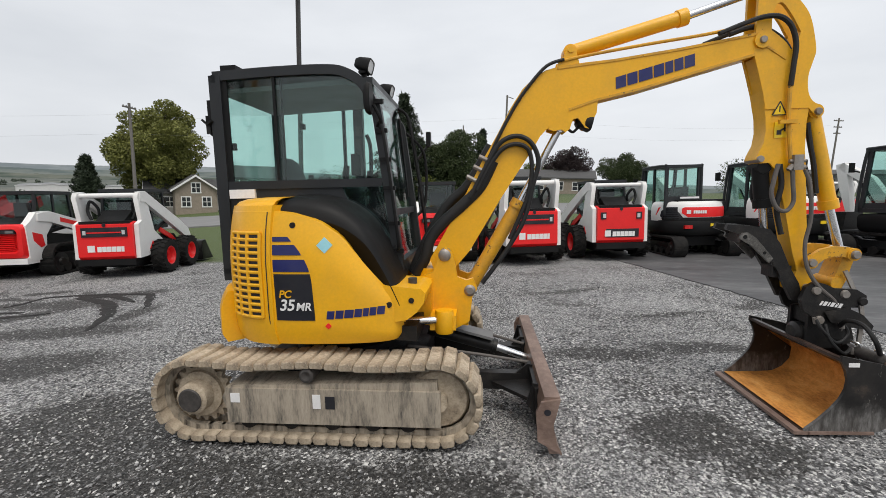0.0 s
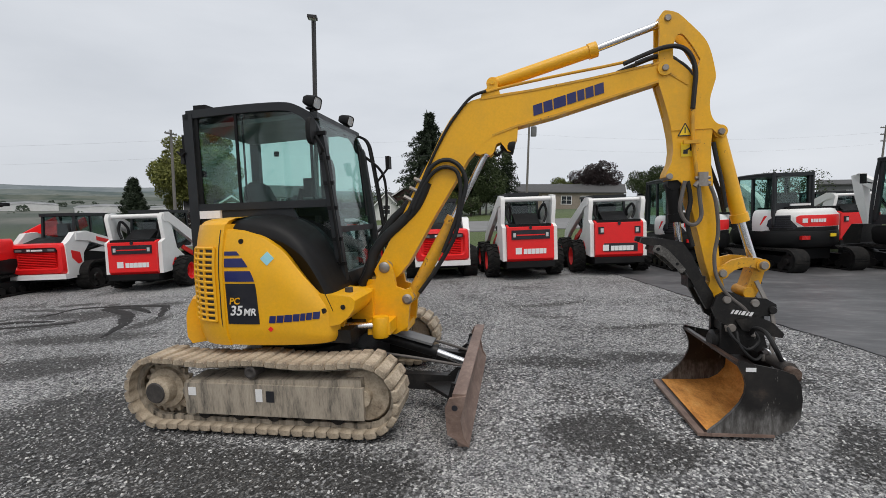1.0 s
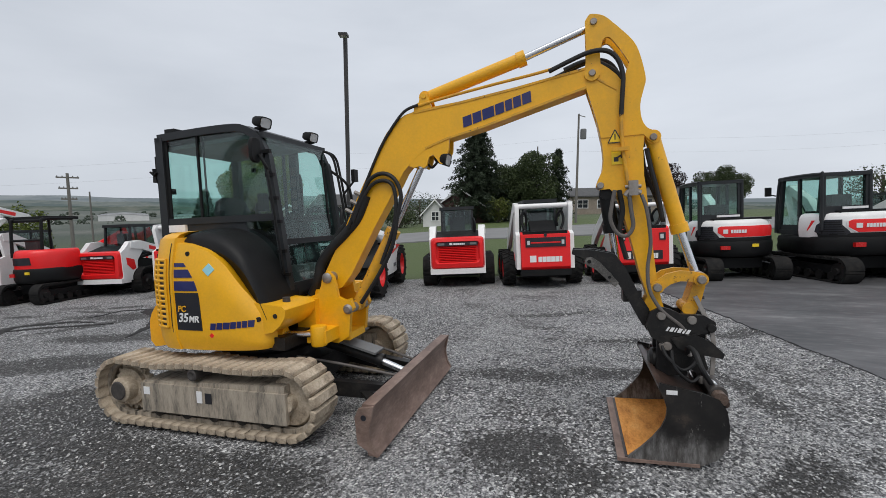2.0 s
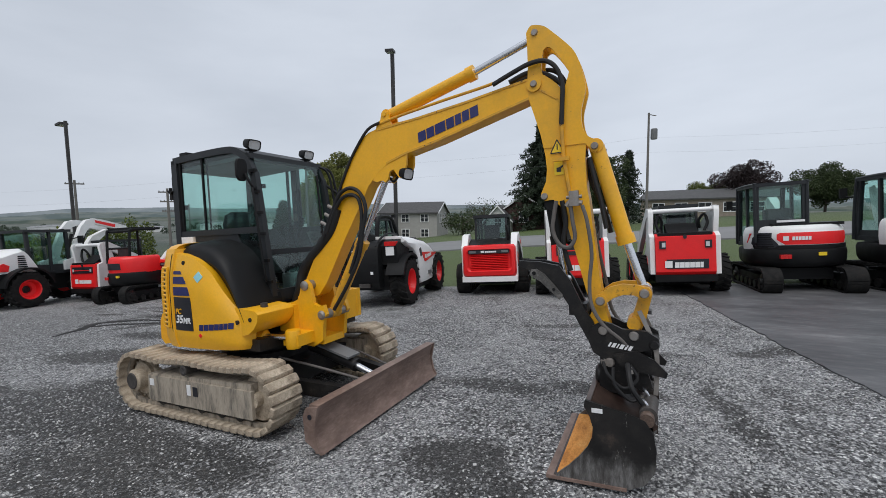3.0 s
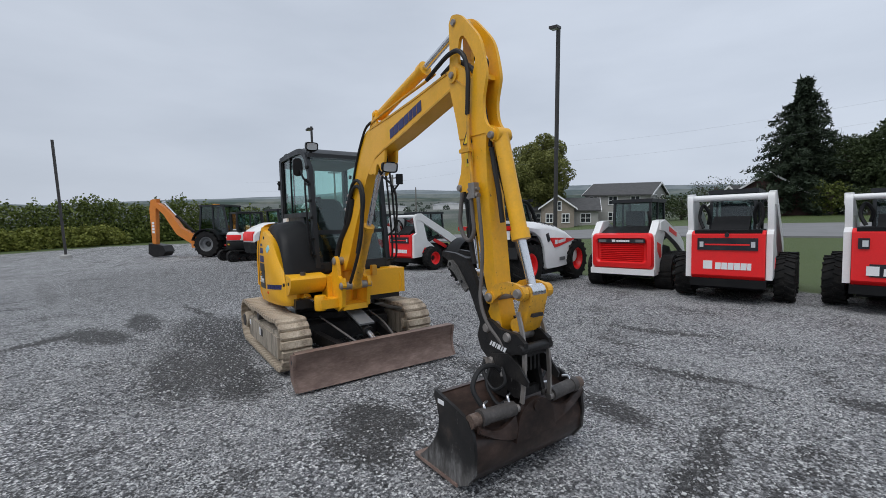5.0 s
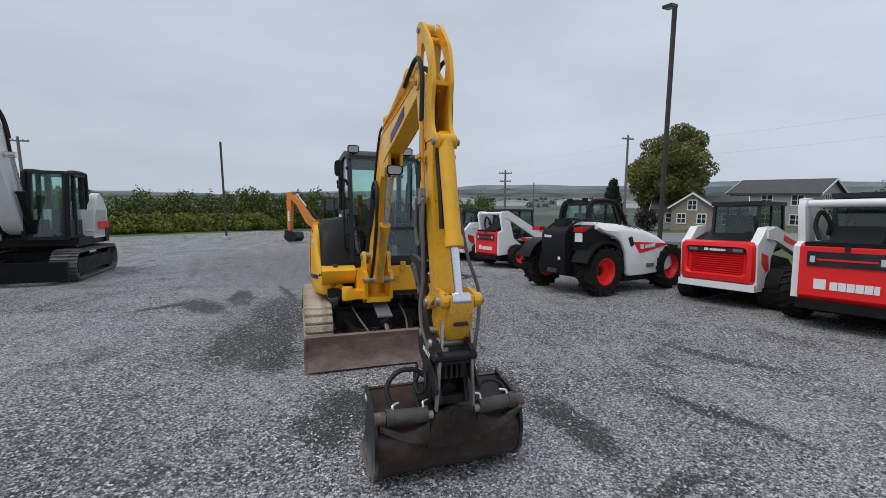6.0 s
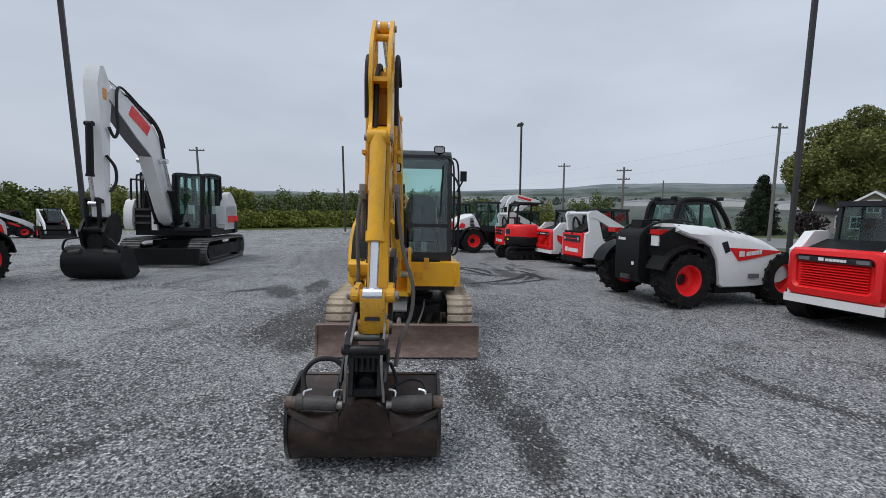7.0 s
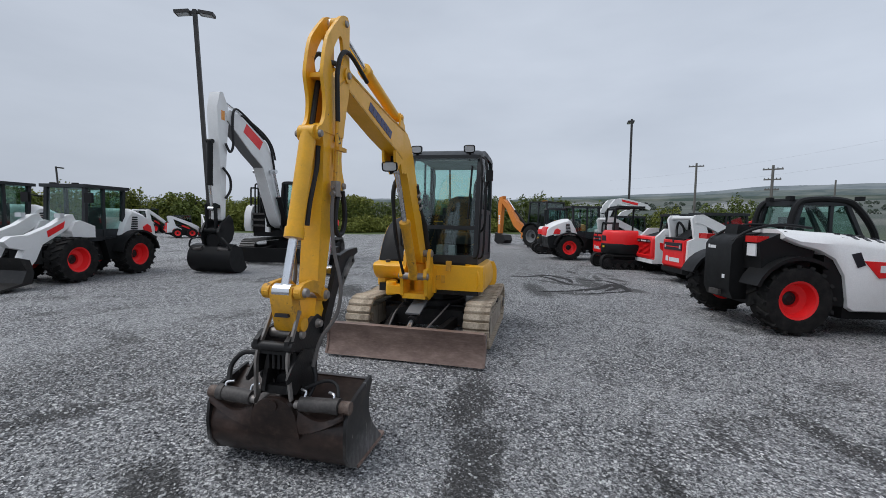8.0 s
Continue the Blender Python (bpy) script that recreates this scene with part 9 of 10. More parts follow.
def leaf_cloud(rng, blobs, count, size):
    """Small bent leaf sprays thrown through a set of ellipsoid clumps, denser at their skins."""
    verts, faces = [], []
    vol = np.array([b[3] * b[4] * b[5] for b in blobs])
    pick = rng.choice(len(blobs), count, p=vol / vol.sum())
    d = rng.normal(size=(count, 3))
    d /= np.linalg.norm(d, axis=1)[:, None]
    rad = rng.uniform(0.35, 1.0, count) ** 0.6
    ax = rng.normal(size=(count, 3))
    ax /= np.linalg.norm(ax, axis=1)[:, None]
    bx = np.cross(ax, rng.normal(size=(count, 3)))
    bx /= np.linalg.norm(bx, axis=1)[:, None] + 1e-9
    sz = size * rng.uniform(0.5, 1.3, count)
    B = np.array([b[:6] for b in blobs])[pick]
    c = B[:, :3] + d * B[:, 3:] * rad[:, None]
    nrm = np.cross(ax, bx)
    for i in range(count):
        k = len(verts)
        a, b, n_ = ax[i] * sz[i], bx[i] * sz[i] * 0.7, nrm[i] * sz[i] * 0.25
        verts += [tuple(c[i] - a), tuple(c[i] + b + n_), tuple(c[i] + a), tuple(c[i] - b + n_)]
        faces += [(k, k + 1, k + 2), (k, k + 2, k + 3)]
    return verts, faces


def foliage(name, parent, verts, faces, material):
    me = bpy.data.meshes.new(name)
    me.from_pydata(verts, [], faces)
    me.materials.append(material)
    ob = new(name, me)
    ob.parent = parent
    return ob


def broadleaf(x, y, h, spread, material, label, seed, trunk=0.3, low=0.25, count=24000, size=0.115, cat="tree"):
    rng = np.random.default_rng(seed)
    o = thing("tree", upright(x, y, rng.uniform(0, 360)), label, cat)
    bm = bmn()
    tube(bm, [(0, 0, -0.3), (0.05, 0, h * 0.2), (0.0, 0.1, h * 0.45), (0.1, 0, h * 0.75)], trunk * h / 30 + 0.1, 10)
    blobs = []
    mid, tall = h * (low + (1 - low) * 0.48), h * (1 - low) * 0.52
    n = 34
    for i in range(n):
        u = 1 - 2 * (i + 0.5) / n
        a = i * 2.399 + rng.uniform(-0.3, 0.3)
        w = math.sqrt(1 - u * u)
        k = rng.uniform(0.5, 0.86)
        p = (spread * k * w * math.cos(a), spread * k * w * math.sin(a), mid + tall * k * u)
        r = spread * rng.uniform(0.15, 0.37)
        blobs.append((*p, r, r, r * rng.uniform(0.7, 0.95)))
        if i % 3 == 0:
            tube(bm, [(0, 0, max(h * 0.12, p[2] * 0.5)), (p[0] * 0.5, p[1] * 0.5, p[2] * 0.8), p], 0.04 + 0.004 * h, 6, 3)
    part("trunk", bm, BARK, o)
    blobs.append((0, 0, mid, spread * 0.62, spread * 0.62, tall * 0.62))
    v, f = leaf_cloud(rng, blobs, count, size)
    foliage("crown", o, v, f, material)
    return o


def conifer(x, y, h, w, material, label, seed, count=4500, bare=0.08, ragged=0.25):
    rng = np.random.default_rng(seed)
    o = thing("conifer", upright(x, y, rng.uniform(0, 360)), label, "tree")
    bm = bmn()
    rod(bm, (0, 0, -0.3), (0, 0, h * 0.97), 0.02 * h, 10, 0.02)
    verts, faces = [], []
    tiers = int(h * 1.6)
    per = max(14, 3 * count // (tiers * 9))
    for t in range(tiers):
        u = bare + (1 - bare) * t / tiers
        z = h * u
        n = 9
        for j in range(n):
            a = 2 * math.pi * (j + rng.uniform(-0.4, 0.4)) / n + t
            L = w * (1 - u) ** 0.8 * rng.uniform(1 - ragged, 1.0 + ragged * 0.4) + 0.15
            if j % 3 == 0:
                rod(bm, (0, 0, z), (L * 0.9 * math.cos(a), L * 0.9 * math.sin(a), z - L * 0.12), 0.03, 5, 0.008)
            for k in range(per):
                q = rng.uniform(0.15, 1.0)
                cx, cy, cz = L * q * math.cos(a) + rng.normal() * 0.12 * L * 0.5, L * q * math.sin(a) + rng.normal() * 0.12 * L * 0.5, z - L * 0.22 * q + rng.normal() * 0.06 * h / tiers * 4
                s = 0.07 * h / 10 * rng.uniform(0.6, 1.5) + 0.045
                da, db = rng.normal(size=3) * s, rng.normal(size=3) * s * 0.6
                b0 = len(verts)
                verts += [(cx - da[0], cy - da[1], cz - da[2]), (cx + db[0], cy + db[1], cz + db[2] - s * 0.4), (cx + da[0], cy + da[1], cz + da[2])]
                faces.append((b0, b0 + 1, b0 + 2))
    part("trunk", bm, BARK, o)
    foliage("crown", o, verts, faces, material)
    return o


broadleaf(-42.6, 37.5, 12.7, 5.1, MAPLE, "large olive-green maple turning in autumn", 3, count=52000, size=0.13, low=0.12)
conifer(-46.5, 32.4, 6.7, 2.2, FIR, "dark green clipped conifer beside the lawn", 4, count=9000, bare=0.02)
conifer(-44.0, 30.6, 5.0, 2.5, FIR, "dark green small conifer beside the lawn", 5, bare=0.02)
conifer(-18.5, 49.4, 12.8, 5.2, FIR, "tall ragged dark pine behind the road", 6, count=11000, ragged=0.75)
conifer(-10.0, 55.6, 9.0, 2.6, FIR, "thin open spruce behind the road", 7, count=3000, ragged=0.5)
broadleaf(-16.0, 53.0, 7.6, 4.2, OAK, "dense dark green tree behind the road", 8, low=0.05)
broadleaf(-12.6, 52.0, 8.4, 4.4, OAK, "dense deep green tree behind the road", 9, low=0.05)
broadleaf(-20.5, 54.0, 7.0, 3.8, OAK, "dark green tree beside the barn", 10, low=0.05)
broadleaf(-15.2, 48.2, 3.4, 1.7, LIME, "small yellow-green bush behind the road", 11, low=0.0, count=1800)
broadleaf(-12.4, 47.5, 2.6, 1.5, OAK, "dark shrub behind the road", 12, low=0.0, count=1500)
broadleaf(1.0, 78.2, 8.4, 4.4, PLUM, "rounded purple-leaved tree far behind the road", 13, low=0.08)
broadleaf(10.0, 80.0, 6.6, 4.2, OAK, "rounded green tree far behind the road", 14, low=0.08)
broadleaf(-4.0, 82.0, 5.4, 4.5, LIME, "pale yellow-green tree far behind the road", 15, low=0.05)
broadleaf(-37.6, 31.5, 2.4, 1.6, PLUM, "reddish shrub in front of the gabled house", 16, low=0.0, count=1500)
for bx, by, bh, bs, bmat, blab, bseed in ((-33.6, -21.6, 3.9, 2.3, SCRUB, "yellow-green shrub in the hedge", 41), (-30.6, -25.6, 3.8, 2.5, LIME, "light green shrub in the hedge", 42), (-27.0, -29.2, 3.5, 2.5, SCRUB, "yellow-green bushy tree beyond the yard", 43),
                                          (-22.5, -32.6, 3.5, 2.6, HEDGEGREEN, "mid-green bushy tree beyond the yard", 44), (-18.0, -35.6, 3.3, 2.5, LIME, "light green bushy tree beyond the yard", 45), (-12.5, -38.6, 3.3, 2.6, HEDGEGREEN, "mid-green bushy tree beyond the yard", 46)):
    broadleaf(bx, by, bh, bs, bmat, blab, bseed, low=0.0, count=7000, size=0.12)
broadleaf(-28.5, 47.0, 3.0, 3.2, OAK, "low green tree beside the grey house", 17, low=0.0, count=2500)
broadleaf(-33.0, 60.0, 5.0, 5.0, OAK, "green trees behind the grey house", 18, low=0.0, count=3000)
broadleaf(24.0, 66.0, 4.6, 4.5, OAK, "low green tree by the long grey building", 19, low=0.0, count=2500)


def hedge(pts, h, label, seed, material, thick=1.1, per=560, size=0.11):
    """A thick, uneven hedge along a line."""
    rng = np.random.default_rng(seed)
    o = thing("hedge", Matrix.Identity(4), label, "hedge", kind="stuff")
    blobs = []
    for (x0, y0), (x1, y1) in zip(pts, pts[1:]):
        L = math.hypot(x1 - x0, y1 - y0)
        n = int(L / 0.9)
        for i in range(n):
            t = i / n
            x, y = x0 + (x1 - x0) * t + rng.normal() * 0.15, y0 + (y1 - y0) * t + rng.normal() * 0.15
            hh = h * rng.uniform(0.86, 1.08) * (1 + 0.12 * math.sin(x * 0.4 + y * 0.3))
            z = terrain(x, y)
            blobs.append((x, y, z + hh * 0.48, 0.85, thick * 0.8, hh * 0.5))
            blobs.append((x + rng.normal() * 0.2, y + rng.normal() * 0.2, z + hh * 0.12, 1.0, thick * 1.05, hh * rng.uniform(0.16, 0.24)))
            blobs.append((x, y, z + hh * 0.3, 0.95, thick * 0.95, hh * 0.34))
            blobs.append((x + rng.normal() * 0.2, y + rng.normal() * 0.2, z + hh * 0.72, 0.42, 0.42, hh * rng.uniform(0.3, 0.42)))
            blobs.append((x + rng.normal() * 0.3, y + rng.normal() * 0.3, z + hh * 0.8, 0.6, thick * 0.6, hh * 0.22))
            if rng.uniform() < 0.55:
                blobs.append((x + 1.0, y + rng.normal() * 0.6, z + 0.5, 0.8, 0.8, rng.uniform(0.4, 0.9)))
    v, f = leaf_cloud(rng, blobs, len(blobs) * per // 2, size)
    foliage("leaf_mass", o, v, f, material)
    # solid dark strip that puts the hedge's inner shade into colour
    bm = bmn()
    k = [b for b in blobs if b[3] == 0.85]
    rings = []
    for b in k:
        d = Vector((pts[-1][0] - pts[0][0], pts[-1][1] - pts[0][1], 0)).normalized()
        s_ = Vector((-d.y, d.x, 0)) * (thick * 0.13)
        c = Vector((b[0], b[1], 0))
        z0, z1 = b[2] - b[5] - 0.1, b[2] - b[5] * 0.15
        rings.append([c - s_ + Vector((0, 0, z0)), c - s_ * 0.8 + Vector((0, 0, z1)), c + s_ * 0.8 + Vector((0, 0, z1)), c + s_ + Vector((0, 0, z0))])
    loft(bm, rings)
    part("twig_core", bm, FIR, o, "solid dark core standing for the shade inside the hedge")


hedge([(-39.8, 7.6), (-39.4, 10.2)], 4.1, "yellow-green shrubs beyond the parked machines", 24, SCRUB)
hedge([(-39.3, 11.2), (-38.6, 15.2)], 4.2, "dark green clipped hedge beyond the parked machines", 25, HEDGEGREEN)
hedge([(-43, 14), (-41.5, 2), (-40, -7)], 3.35, "dark green clipped hedge at the yard's end", 21, HEDGEGREEN)
hedge([(-40, -7), (-36.5, -15), (-31, -23)], 3.6, "dark green hedge at the yard's end", 22, HEDGEGREEN, 1.4)
hedge([(-38.4, -8), (-34.8, -15), (-29.2, -23)], 1.5, "low yellow-green scrub and tall grass before the hedge", 26, SCRUB, 1.3)
hedge([(-34, -21), (-25, -31), (-14, -38), (2, -45)], 3.1, "yellow-green hedge and scrub beyond the yard", 23, SCRUB, 1.8, 480, 0.115)


def lamp_pole(x, y, h, heads, label, yaw=0, half=0.05, foot=0.55):
    o = thing("lamp_post", upright(x, y, yaw), label, "lamp post", "yard lamp posts")
    bm = bmn()
    box(bm, -half, half, -half, half, foot - 0.05, h, 0.008)
    part("pole", bm, BRONZE, o, "square dark bronze pole")
    bm = bmn()
    lathe(bm, [(0, -0.2), (0.28, -0.2), (0.28, foot - 0.05), (0.24, foot), (0, foot)], axis="z", n=20)
    part("base", bm, SIDING, o, "round concrete footing")
    for a in heads:
        m = Matrix.Rotation(radians(a), 4, "Z")
        bm = bmn()
        m = m @ Matrix.Translation((0, 0, h)) @ Matrix.Rotation(radians(7), 4, "Y") @ Matrix.Translation((0, 0, -h))
        box(bm, 0.03, 0.16, -0.03, 0.03, h - 0.09, h - 0.03, 0, m)
        box(bm, 0.12, 0.5, -0.14, 0.14, h - 0.1, h - 0.02, 0.03, m)
        hd = part("lamp_head", bm, BRONZE, o, "flat dark lamp head")
        bm = bmn()
        box(bm, 0.17, 0.46, -0.1, 0.1, h - 0.108, h - 0.095, 0, m)
        part("lens", bm, LENS, hd)
    return o


lamp_pole(-7.3, 11.65, 7.85, (300,), "dark bronze lamp post with a single head behind the row")
lamp_pole(-18.05, 5.08, 6.45, (190,), "dark bronze lamp post with a single head among the machines")
lamp_pole(-4.1, -5.9, 7.1, (0, 180), "dark bronze lamp post with two heads beside the excavator", 125)
lamp_pole(-26.0, -7.55, 6.55, (), "slim dark pole with a pale footing before the hedge", 90, 0.055, 0.22)
lamp_pole(-15.0, -37.35, 5.1, (180,), "dark lamp post beyond the hedge")


def utility_pole(x, y, h, arms, label, transformer=False, yaw=0):
    o = thing("utility_pole", upright(x, y, yaw), label, "utility pole", "utility poles along the road")
    bm = bmn()
    rod(bm, (0, 0, -0.5), (0, 0, h), 0.13, 12, 0.085)
    part("pole", bm, WOODPOLE, o)
    for k in range(arms):
        bm = bmn()
        z = h - 0.35 - 0.75 * k
        w = 0.62 - 0.09 * k
        box(bm, -w, w, -0.05, 0.05, z, z + 0.1, 0.01)
        a = part("crossarm", bm, WOODPOLE, o)
        for xx in (-w + 0.06, -w * 0.45, w * 0.45, w - 0.06):
            bm = bmn()
            lathe(bm, [(0, z + 0.1), (0.03, z + 0.1), (0.036, z + 0.14), (0.02, z + 0.18), (0, z + 0.18)], (xx, 0, 0), 8, "z")
            part("insulator", bm, GREY, a)
    if transformer:
        bm = bmn()
        lathe(bm, [(0, h - 2.3), (0.26, h - 2.3), (0.28, h - 2.2), (0.28, h - 1.45), (0.22, h - 1.38), (0, h - 1.36)], (0.45, 0, 0), 18, "z")
        part("transformer", bm, GREY, o, "grey drum transformer")
        bm = bmn()
        beam(bm, (-0.1, 0, h - 0.1), (0.6, 0, h - 0.3), 0.06, 0.06)
        part("bracket", bm, WOODPOLE, o)
    return o


utility_pole(-5.2, 42.05, 10.1, 0, "weathered wooden utility pole with drum transformer", True, 20)
utility_pole(-29.0, 23.5, 8.4, 1, "weathered wooden utility pole with one crossarm by the road", yaw=105)
utility_pole(32.0, 64.3, 9.0, 3, "weathered wooden utility pole with three crossarms", yaw=20)
utility_pole(-35.0, 14.75, 6.45, 3, "weathered wooden utility pole with two crossarms", yaw=70)
utility_pole(-42.0, 10.6, 7.9, 1, "weathered wooden utility pole beyond the hedge", yaw=80)
utility_pole(-30.3, -22.6, 7.15, 1, "weathered wooden utility pole beyond the hedge", yaw=108)
utility_pole(-12.0, 53.0, 9.0, 0, "slim grey pole behind the road")
utility_pole(-62.0, 27.5, 7.5, 0, "slim far pole in the valley", yaw=60)
utility_pole(-64.0, 2.0, 5.4, 2, "far utility pole in the valley", yaw=80)


def wire(p, q, sag, name="overhead_wire"):
    bm = bmn()
    p, q = Vector(p), Vector(q)
    tube(bm, [p + (q - p) * (i / 8) - Vector((0, 0, sag * 4 * (i / 8) * (1 - i / 8))) for i in range(9)], 0.0032, 4, 2)
    ob = new(name, mesh_from(name, bm, GREY))
    tagged(ob, "thin black overhead wire along the road", "wire", "overhead wires")


for dz in (0.6, 1.9):
    a, b, c, d = Vector((-29, 23.5, 8.4 - dz)), Vector((-5.16, 42.05, 9.6 - dz)), Vector((32, 64.3, 9.9 - dz)), Vector((-64, 2, 8.5 - dz))
    wire(a, b, 0.5)
    wire(b, c, 0.7)
    wire(a, d, 0.6)


def window(parent, cx, cy, cz, w, h, out, label="dark sash window with pale frame"):
    """A framed window on a wall that faces out = (x, y)."""
    n = Vector((out[0], out[1], 0)).normalized()
    t = Vector((-n.y, n.x, 0))
    m = Matrix(((t.x, n.x, 0, cx), (t.y, n.y, 0, cy), (0, 0, 1, cz), (0, 0, 0, 1)))
    bm = bmn()
    for x0, x1, z0, z1 in ((-w / 2 - 0.09, -w / 2, -h / 2, h / 2), (w / 2, w / 2 + 0.09, -h / 2, h / 2), (-w / 2 - 0.09, w / 2 + 0.09, h / 2, h / 2 + 0.1), (-w / 2 - 0.12, w / 2 + 0.12, -h / 2 - 0.1, -h / 2), (-0.03, 0.03, -h / 2, h / 2), (-w / 2, w / 2, -0.03, 0.03)):
        box(bm, x0, x1, -0.02, 0.06, z0, z1, 0, m)
    f = part("window", bm, DECALWHITE, parent, label)
    bm = bmn()
    box(bm, -w / 2, w / 2, -0.04, 0.01, -h / 2, h / 2, 0, m)
    part("pane", bm, WINDOWDARK, f)


def gabled_house(x, y, yaw, w, d, eave, ridge, wall, roofm, label, wins, name="house"):
    """Ridge along local x; front faces local -y."""
    o = thing(name, upright(x, y, yaw), label, "house")
    bm = bmn()
    prism(bm, [(-d / 2, -1.0), (d / 2, -1.0), (d / 2, eave), (0, ridge), (-d / 2, eave)], -w / 2, w / 2, axis="x")
    part("wall", bm, wall, o)
    bm = bmn()
    k = (ridge - eave) / (d / 2)
    e = d / 2 + 0.35
    prism(bm, [(-e, eave - 0.35 * k + 0.02), (0, ridge + 0.02), (e, eave - 0.35 * k + 0.02), (e, eave - 0.35 * k + 0.2), (0, ridge + 0.22), (-e, eave - 0.35 * k + 0.2)], -w / 2 - 0.3, w / 2 + 0.3, axis="x")
    part("roof", bm, roofm, o)
    for s in (-1, 1):
        bm = bmn()
        prism(bm, [(-e, eave - 0.35 * k), (0, ridge), (e, eave - 0.35 * k), (e, eave - 0.35 * k + 0.2), (0, ridge + 0.2), (-e, eave - 0.35 * k + 0.2)], s * (w / 2 + 0.3), s * (w / 2 + 0.36), axis="x")
        part("barge_board", bm, DECALWHITE, o)
    for wx, wy, wz, ww, wh, ox, oy in wins:
        window(o, wx, wy, wz, ww, wh, (ox, oy))
    return o


gabled_house(-38.4, 49.0, 24, 8.4, 7.0, 3.6, 5.0, SIDING, SHINGLE, "two-storey grey sided house with dark gable roof",
             [(x, -3.5, z, 1.0, 1.0, 0, -1) for x in (-3.0, -0.4, 2.4) for z in (0.8, 2.9)] + [(4.2, y, 2.9, 1.0, 1.2, 1, 0) for y in (-1.5, 1.5)])
gabled_house(-37.6, 36.8, 140, 7.0, 3.7, 2.5, 3.8, BRICKWALL, SHINGLE, "stone bungalow with a pale-edged front gable",
             [(s * 3.5, y, z, 0.7, 0.9, s, 0) for s in (-1, 1) for y, z in ((-0.9, 1.3), (0.9, 1.3), (0, 2.7))])
gabled_house(-40.6, 39.8, 50, 9.0, 5.0, 2.2, 3.5, SIDING, SHINGLE, "low grey bungalow wing with shingled roof", [(x, -2.5, 1.2, 1.1, 1.0, 0, -1) for x in (-2.5, 0.5, 3.0)])
gabled_house(-21.6, 51.9, 110, 8.0, 7.0, 1.8, 4.2, DARKWALL, SHINGLE, "dark barn with a steep shingled roof", [(-4.0, 0, 1.6, 1.0, 1.2, -1, 0), (4.0, 0, 1.6, 1.0, 1.2, 1, 0)], "barn")
gabled_house(-22.9, 47.2, 108, 3.4, 3.0, 1.5, 3.1, METALSHEET, SHINGLE, "small white gabled porch house before the barn", [(-1.7, 0, 1.2, 0.8, 1.0, -1, 0)])
gabled_house(-3.5, 76.0, 0, 17, 9, 2.6, 3.9, BRICKWALL, SHINGLE, "long low bungalow with shingled roof", [(x, -4.5, 1.4, 1.5, 1.2, 0, -1) for x in (-6, -3, 0, 3, 6)])
gabled_house(47.5, 77.5, -22, 30, 12, 3.0, 3.8, GREY, SHINGLE, "long low grey commercial building", [(x, -6, 1.6, 1.8, 1.2, 0, -1) for x in (-11, -1, 8)], "commercial_building")
for az, r, w, h in ((58, 360, 60, 3.4), (64, 430, 84, 4), (72, 390, 48, 3.2), (79, 480, 76, 4), (52, 330, 26, 3.6), (95, 540, 60, 4)):
    ax, ay = -r * math.sin(radians(az)), r * math.cos(radians(az))
    gabled_house(ax, ay, 90 + az, w, 30, h, h + 1.2, METALSHEET, GREY, "far pale industrial hall in the valley", [(x, s * 15, h * 0.5, 4, 1.4, 0, s) for x in (-w * 0.3, 0, w * 0.3) for s in (-1, 1)], "industrial_hall")


def far_woods(name, r0, r1, a0, a1, n, size, label, seed):
    rng = np.random.default_rng(seed)
    o = thing(name, Matrix.Identity(4), label, "woodland", kind="stuff")
    blobs = []
    for i in range(n):
        az, r = radians(rng.uniform(a0, a1)), rng.uniform(r0, r1)
        x, y = -r * math.sin(az), r * math.cos(az)
        s = size * rng.uniform(0.5, 1.2)
        blobs.append((x, y, terrain(x, y) + s * 0.5, s, s, s * 0.8))
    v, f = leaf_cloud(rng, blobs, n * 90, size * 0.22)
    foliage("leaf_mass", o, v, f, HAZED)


far_woods("valley_trees", 300, 760, 40, 125, 300, 3.0, "scattered green trees in the valley, leaf colour paled for haze", 31)


def skyline(az):
    """Height of the far ridge above the level, in degrees, by bearing (degrees, from +y towards -x)."""
    line = ((0, 0.85), (30, 1.0), (47, 1.35), (56, 0.95), (63, 0.9), (69, 1.12), (76, 1.08), (84, 0.5), (97, 0.25), (107, -0.1), (113, 0.1), (119, 0.3), (135, 0.25), (180, 0.5), (270, 0.7), (360, 0.85))
    for (a0, e0), (a1, e1) in zip(line, line[1:]):
        if a0 <= az <= a1:
            return e0 + (e1 - e0) * smooth(a0, a1, az)
    return 0.8


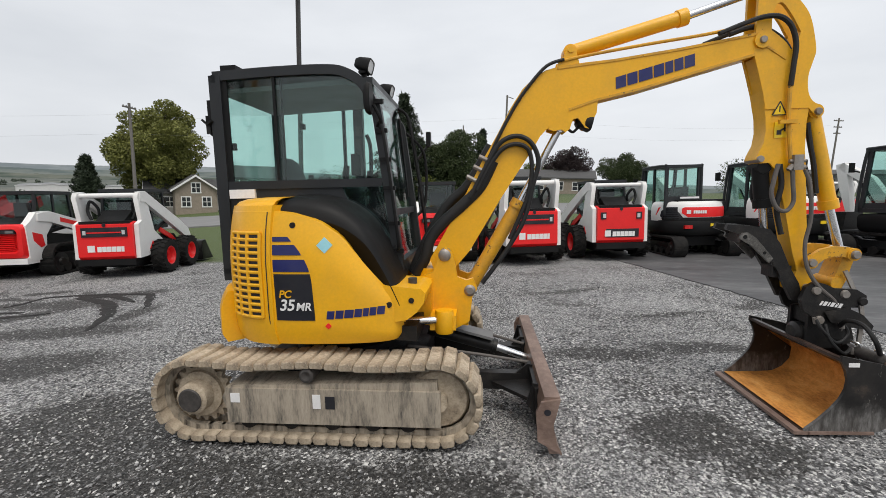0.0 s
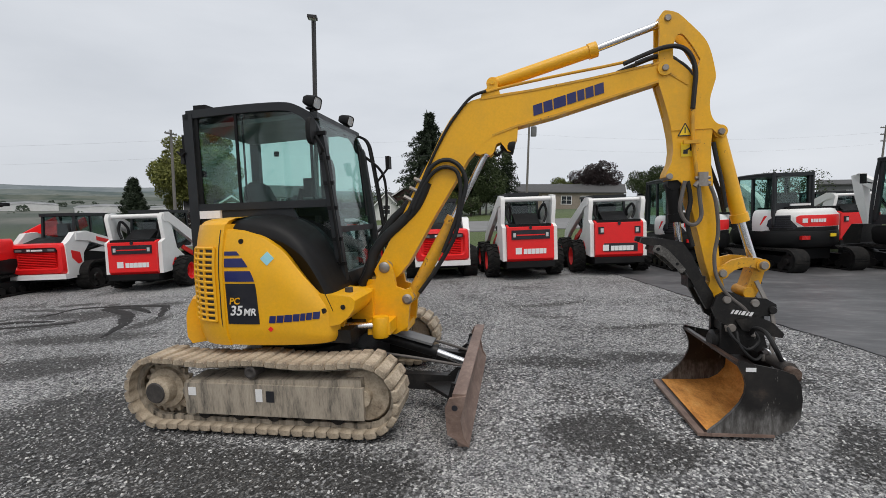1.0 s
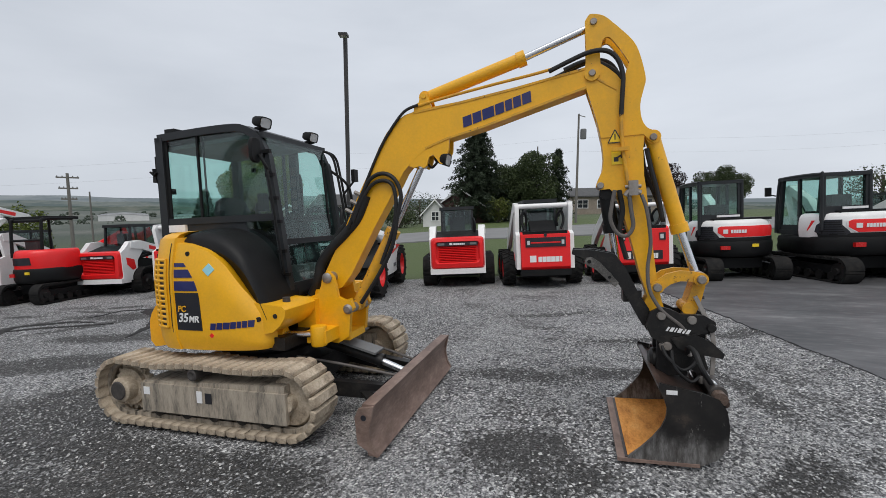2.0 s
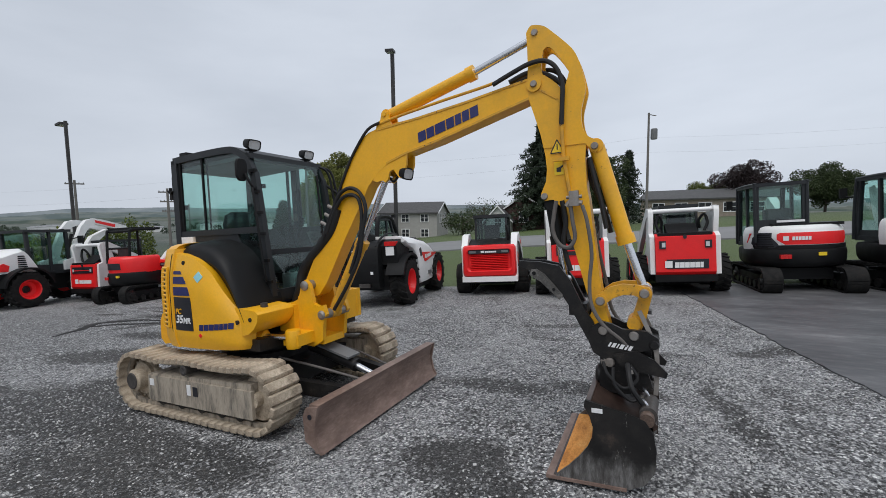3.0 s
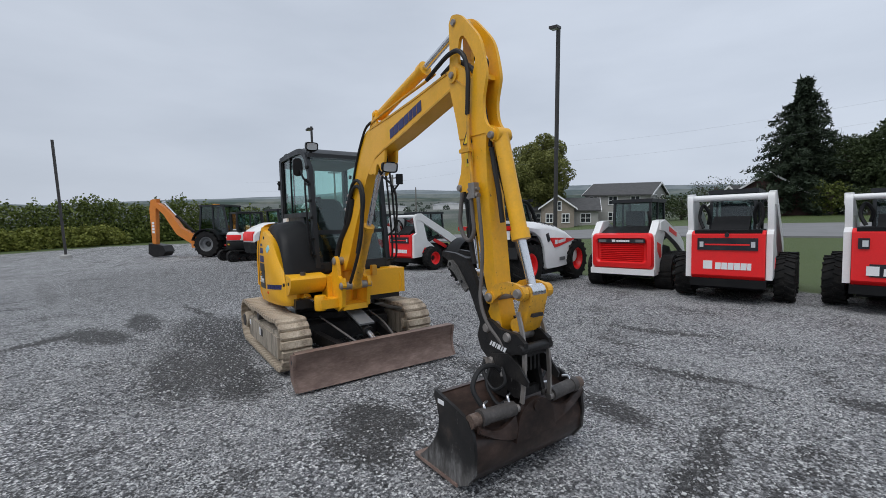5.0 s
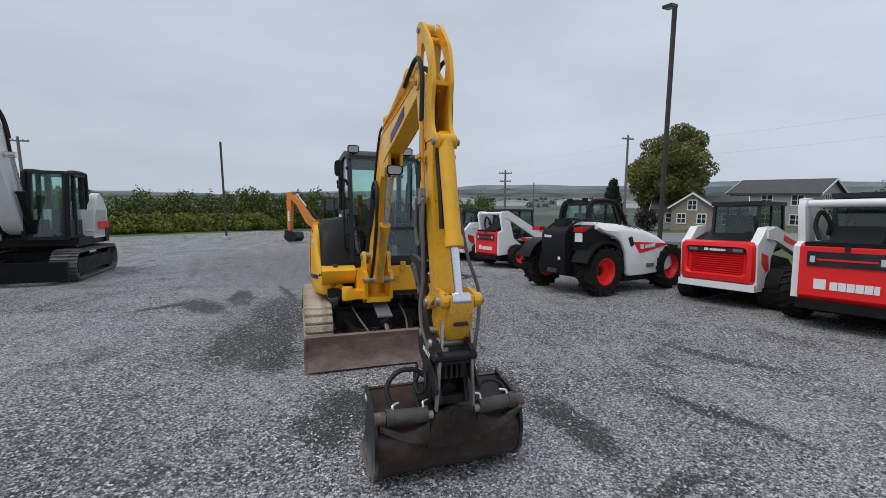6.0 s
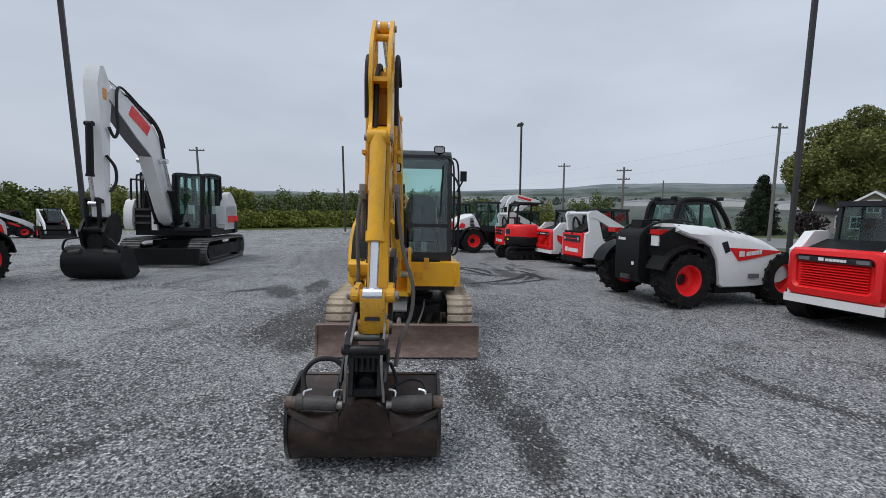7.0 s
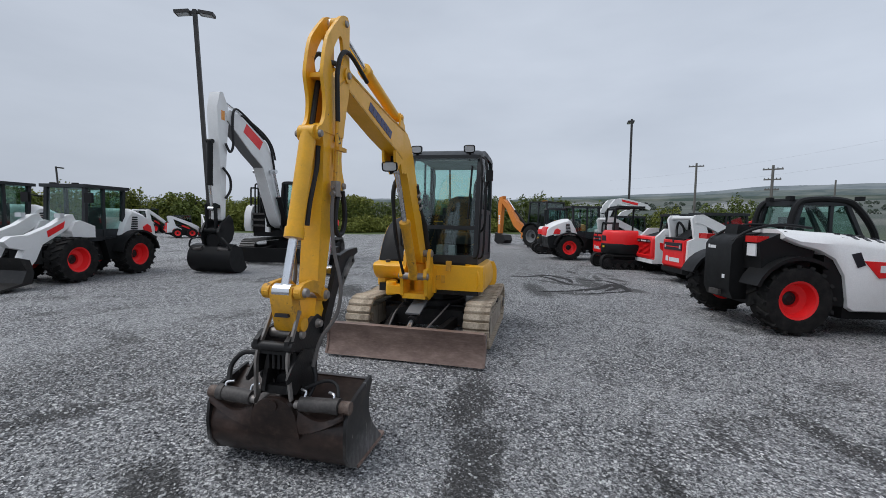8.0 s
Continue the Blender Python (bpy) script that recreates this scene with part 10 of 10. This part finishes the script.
def hill_band(name, r, share, drop, fringe, dark, pale, label, seed):
    """One far ridge of distance, standing all round behind the fields, with an uneven edge of trees; it glows, with
    haze in its colour.
    """
    m, nt, b = _nodes(name)
    nt.nodes.remove(b)
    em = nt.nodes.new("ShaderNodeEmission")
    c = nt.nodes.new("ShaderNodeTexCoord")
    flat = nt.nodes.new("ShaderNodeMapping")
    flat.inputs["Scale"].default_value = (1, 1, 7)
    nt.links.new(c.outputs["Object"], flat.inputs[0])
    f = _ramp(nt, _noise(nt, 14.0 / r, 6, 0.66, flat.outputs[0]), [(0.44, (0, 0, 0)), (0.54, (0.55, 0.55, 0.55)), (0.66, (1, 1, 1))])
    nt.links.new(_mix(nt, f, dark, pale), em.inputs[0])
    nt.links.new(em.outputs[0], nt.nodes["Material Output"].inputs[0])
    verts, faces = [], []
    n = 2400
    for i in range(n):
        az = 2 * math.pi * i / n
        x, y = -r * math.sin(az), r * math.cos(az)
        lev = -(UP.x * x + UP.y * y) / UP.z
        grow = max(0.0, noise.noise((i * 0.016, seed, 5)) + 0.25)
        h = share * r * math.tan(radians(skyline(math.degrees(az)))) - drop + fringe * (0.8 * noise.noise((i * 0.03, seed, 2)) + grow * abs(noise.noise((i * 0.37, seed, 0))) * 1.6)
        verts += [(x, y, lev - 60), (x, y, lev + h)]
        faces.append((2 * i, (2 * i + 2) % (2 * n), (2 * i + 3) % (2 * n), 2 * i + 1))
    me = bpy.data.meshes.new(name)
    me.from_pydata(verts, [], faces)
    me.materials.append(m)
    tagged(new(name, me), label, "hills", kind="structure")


# haze is painted into these glowing bands, paler and bluer with distance
hill_band("backdrop", 2600, 1.0, 0, 4.0, (0.18, 0.213, 0.235), (0.265, 0.295, 0.312), "glowing blue-grey ridge on the horizon, haze put into its colour", 1.0)
hill_band("backdrop", 1900, 0.62, 2, 5.0, (0.115, 0.145, 0.148), (0.2, 0.222, 0.214), "glowing grey-green fields and woods below the ridge, haze put into their colour", 4.0)
hill_band("backdrop", 1300, 0.22, 4, 5.0, (0.075, 0.1, 0.09), (0.165, 0.178, 0.158), "glowing green wooded slope, haze put into its colour", 7.0)


# ---- loose stones ----
def scatter_stones(n, seed):
    rng = np.random.default_rng(seed)
    base = np.array([(1, 0, 0), (-0.9, 0.2, 0), (0.1, 1, 0.05), (-0.1, -0.9, 0), (0, 0.1, 0.75), (0.1, 0, -0.6)], float)
    tri = [(0, 2, 4), (2, 1, 4), (1, 3, 4), (3, 0, 4), (2, 0, 5), (1, 2, 5), (3, 1, 5), (0, 3, 5)]
    x = np.where(rng.uniform(size=n) < 0.75, rng.uniform(-3.5, 5.5, n), rng.uniform(-9, 7, n))
    y = np.where(rng.uniform(size=n) < 0.75, rng.uniform(0.2, 7.5, n), rng.uniform(-3.5, 9.5, n))
    keep = np.array([xx < asphalt_edge(yy) + abs(rng.normal()) * 0.1 - 0.02 and noise.noise((xx * 0.55, yy * 0.55, 7)) > -0.22 + rng.normal() * 0.12 for xx, yy in zip(x, y)])
    x, y = x[keep], y[keep]
    verts, faces = [], []
    for i in range(len(x)):
        s = min(0.0135, 0.0086 * rng.lognormal(0, 0.35))
        a = rng.normal(size=(3, 3))
        q, _ = np.linalg.qr(a)
        p = (base * (s * rng.uniform(0.6, 1.3, 3))) @ q.T * np.array([1.15, 1.15, 0.7])
        k = len(verts)
        z = s * 0.3 + 0.012 * noise.noise((x[i] * 0.8, y[i] * 0.8, 3)) - 0.012
        verts += [(x[i] + v[0], y[i] + v[1], z + v[2]) for v in p]
        faces += [(k + t[0], k + t[1], k + t[2]) for t in tri]
    me = bpy.data.meshes.new("loose_stones")
    me.from_pydata(verts, [], faces)
    me.materials.append(PEBBLE)
    tagged(new("loose_stones", me), "loose angular grey crushed stones strewn over the yard", "gravel", kind="stuff")


scatter_stones(85000, 5)
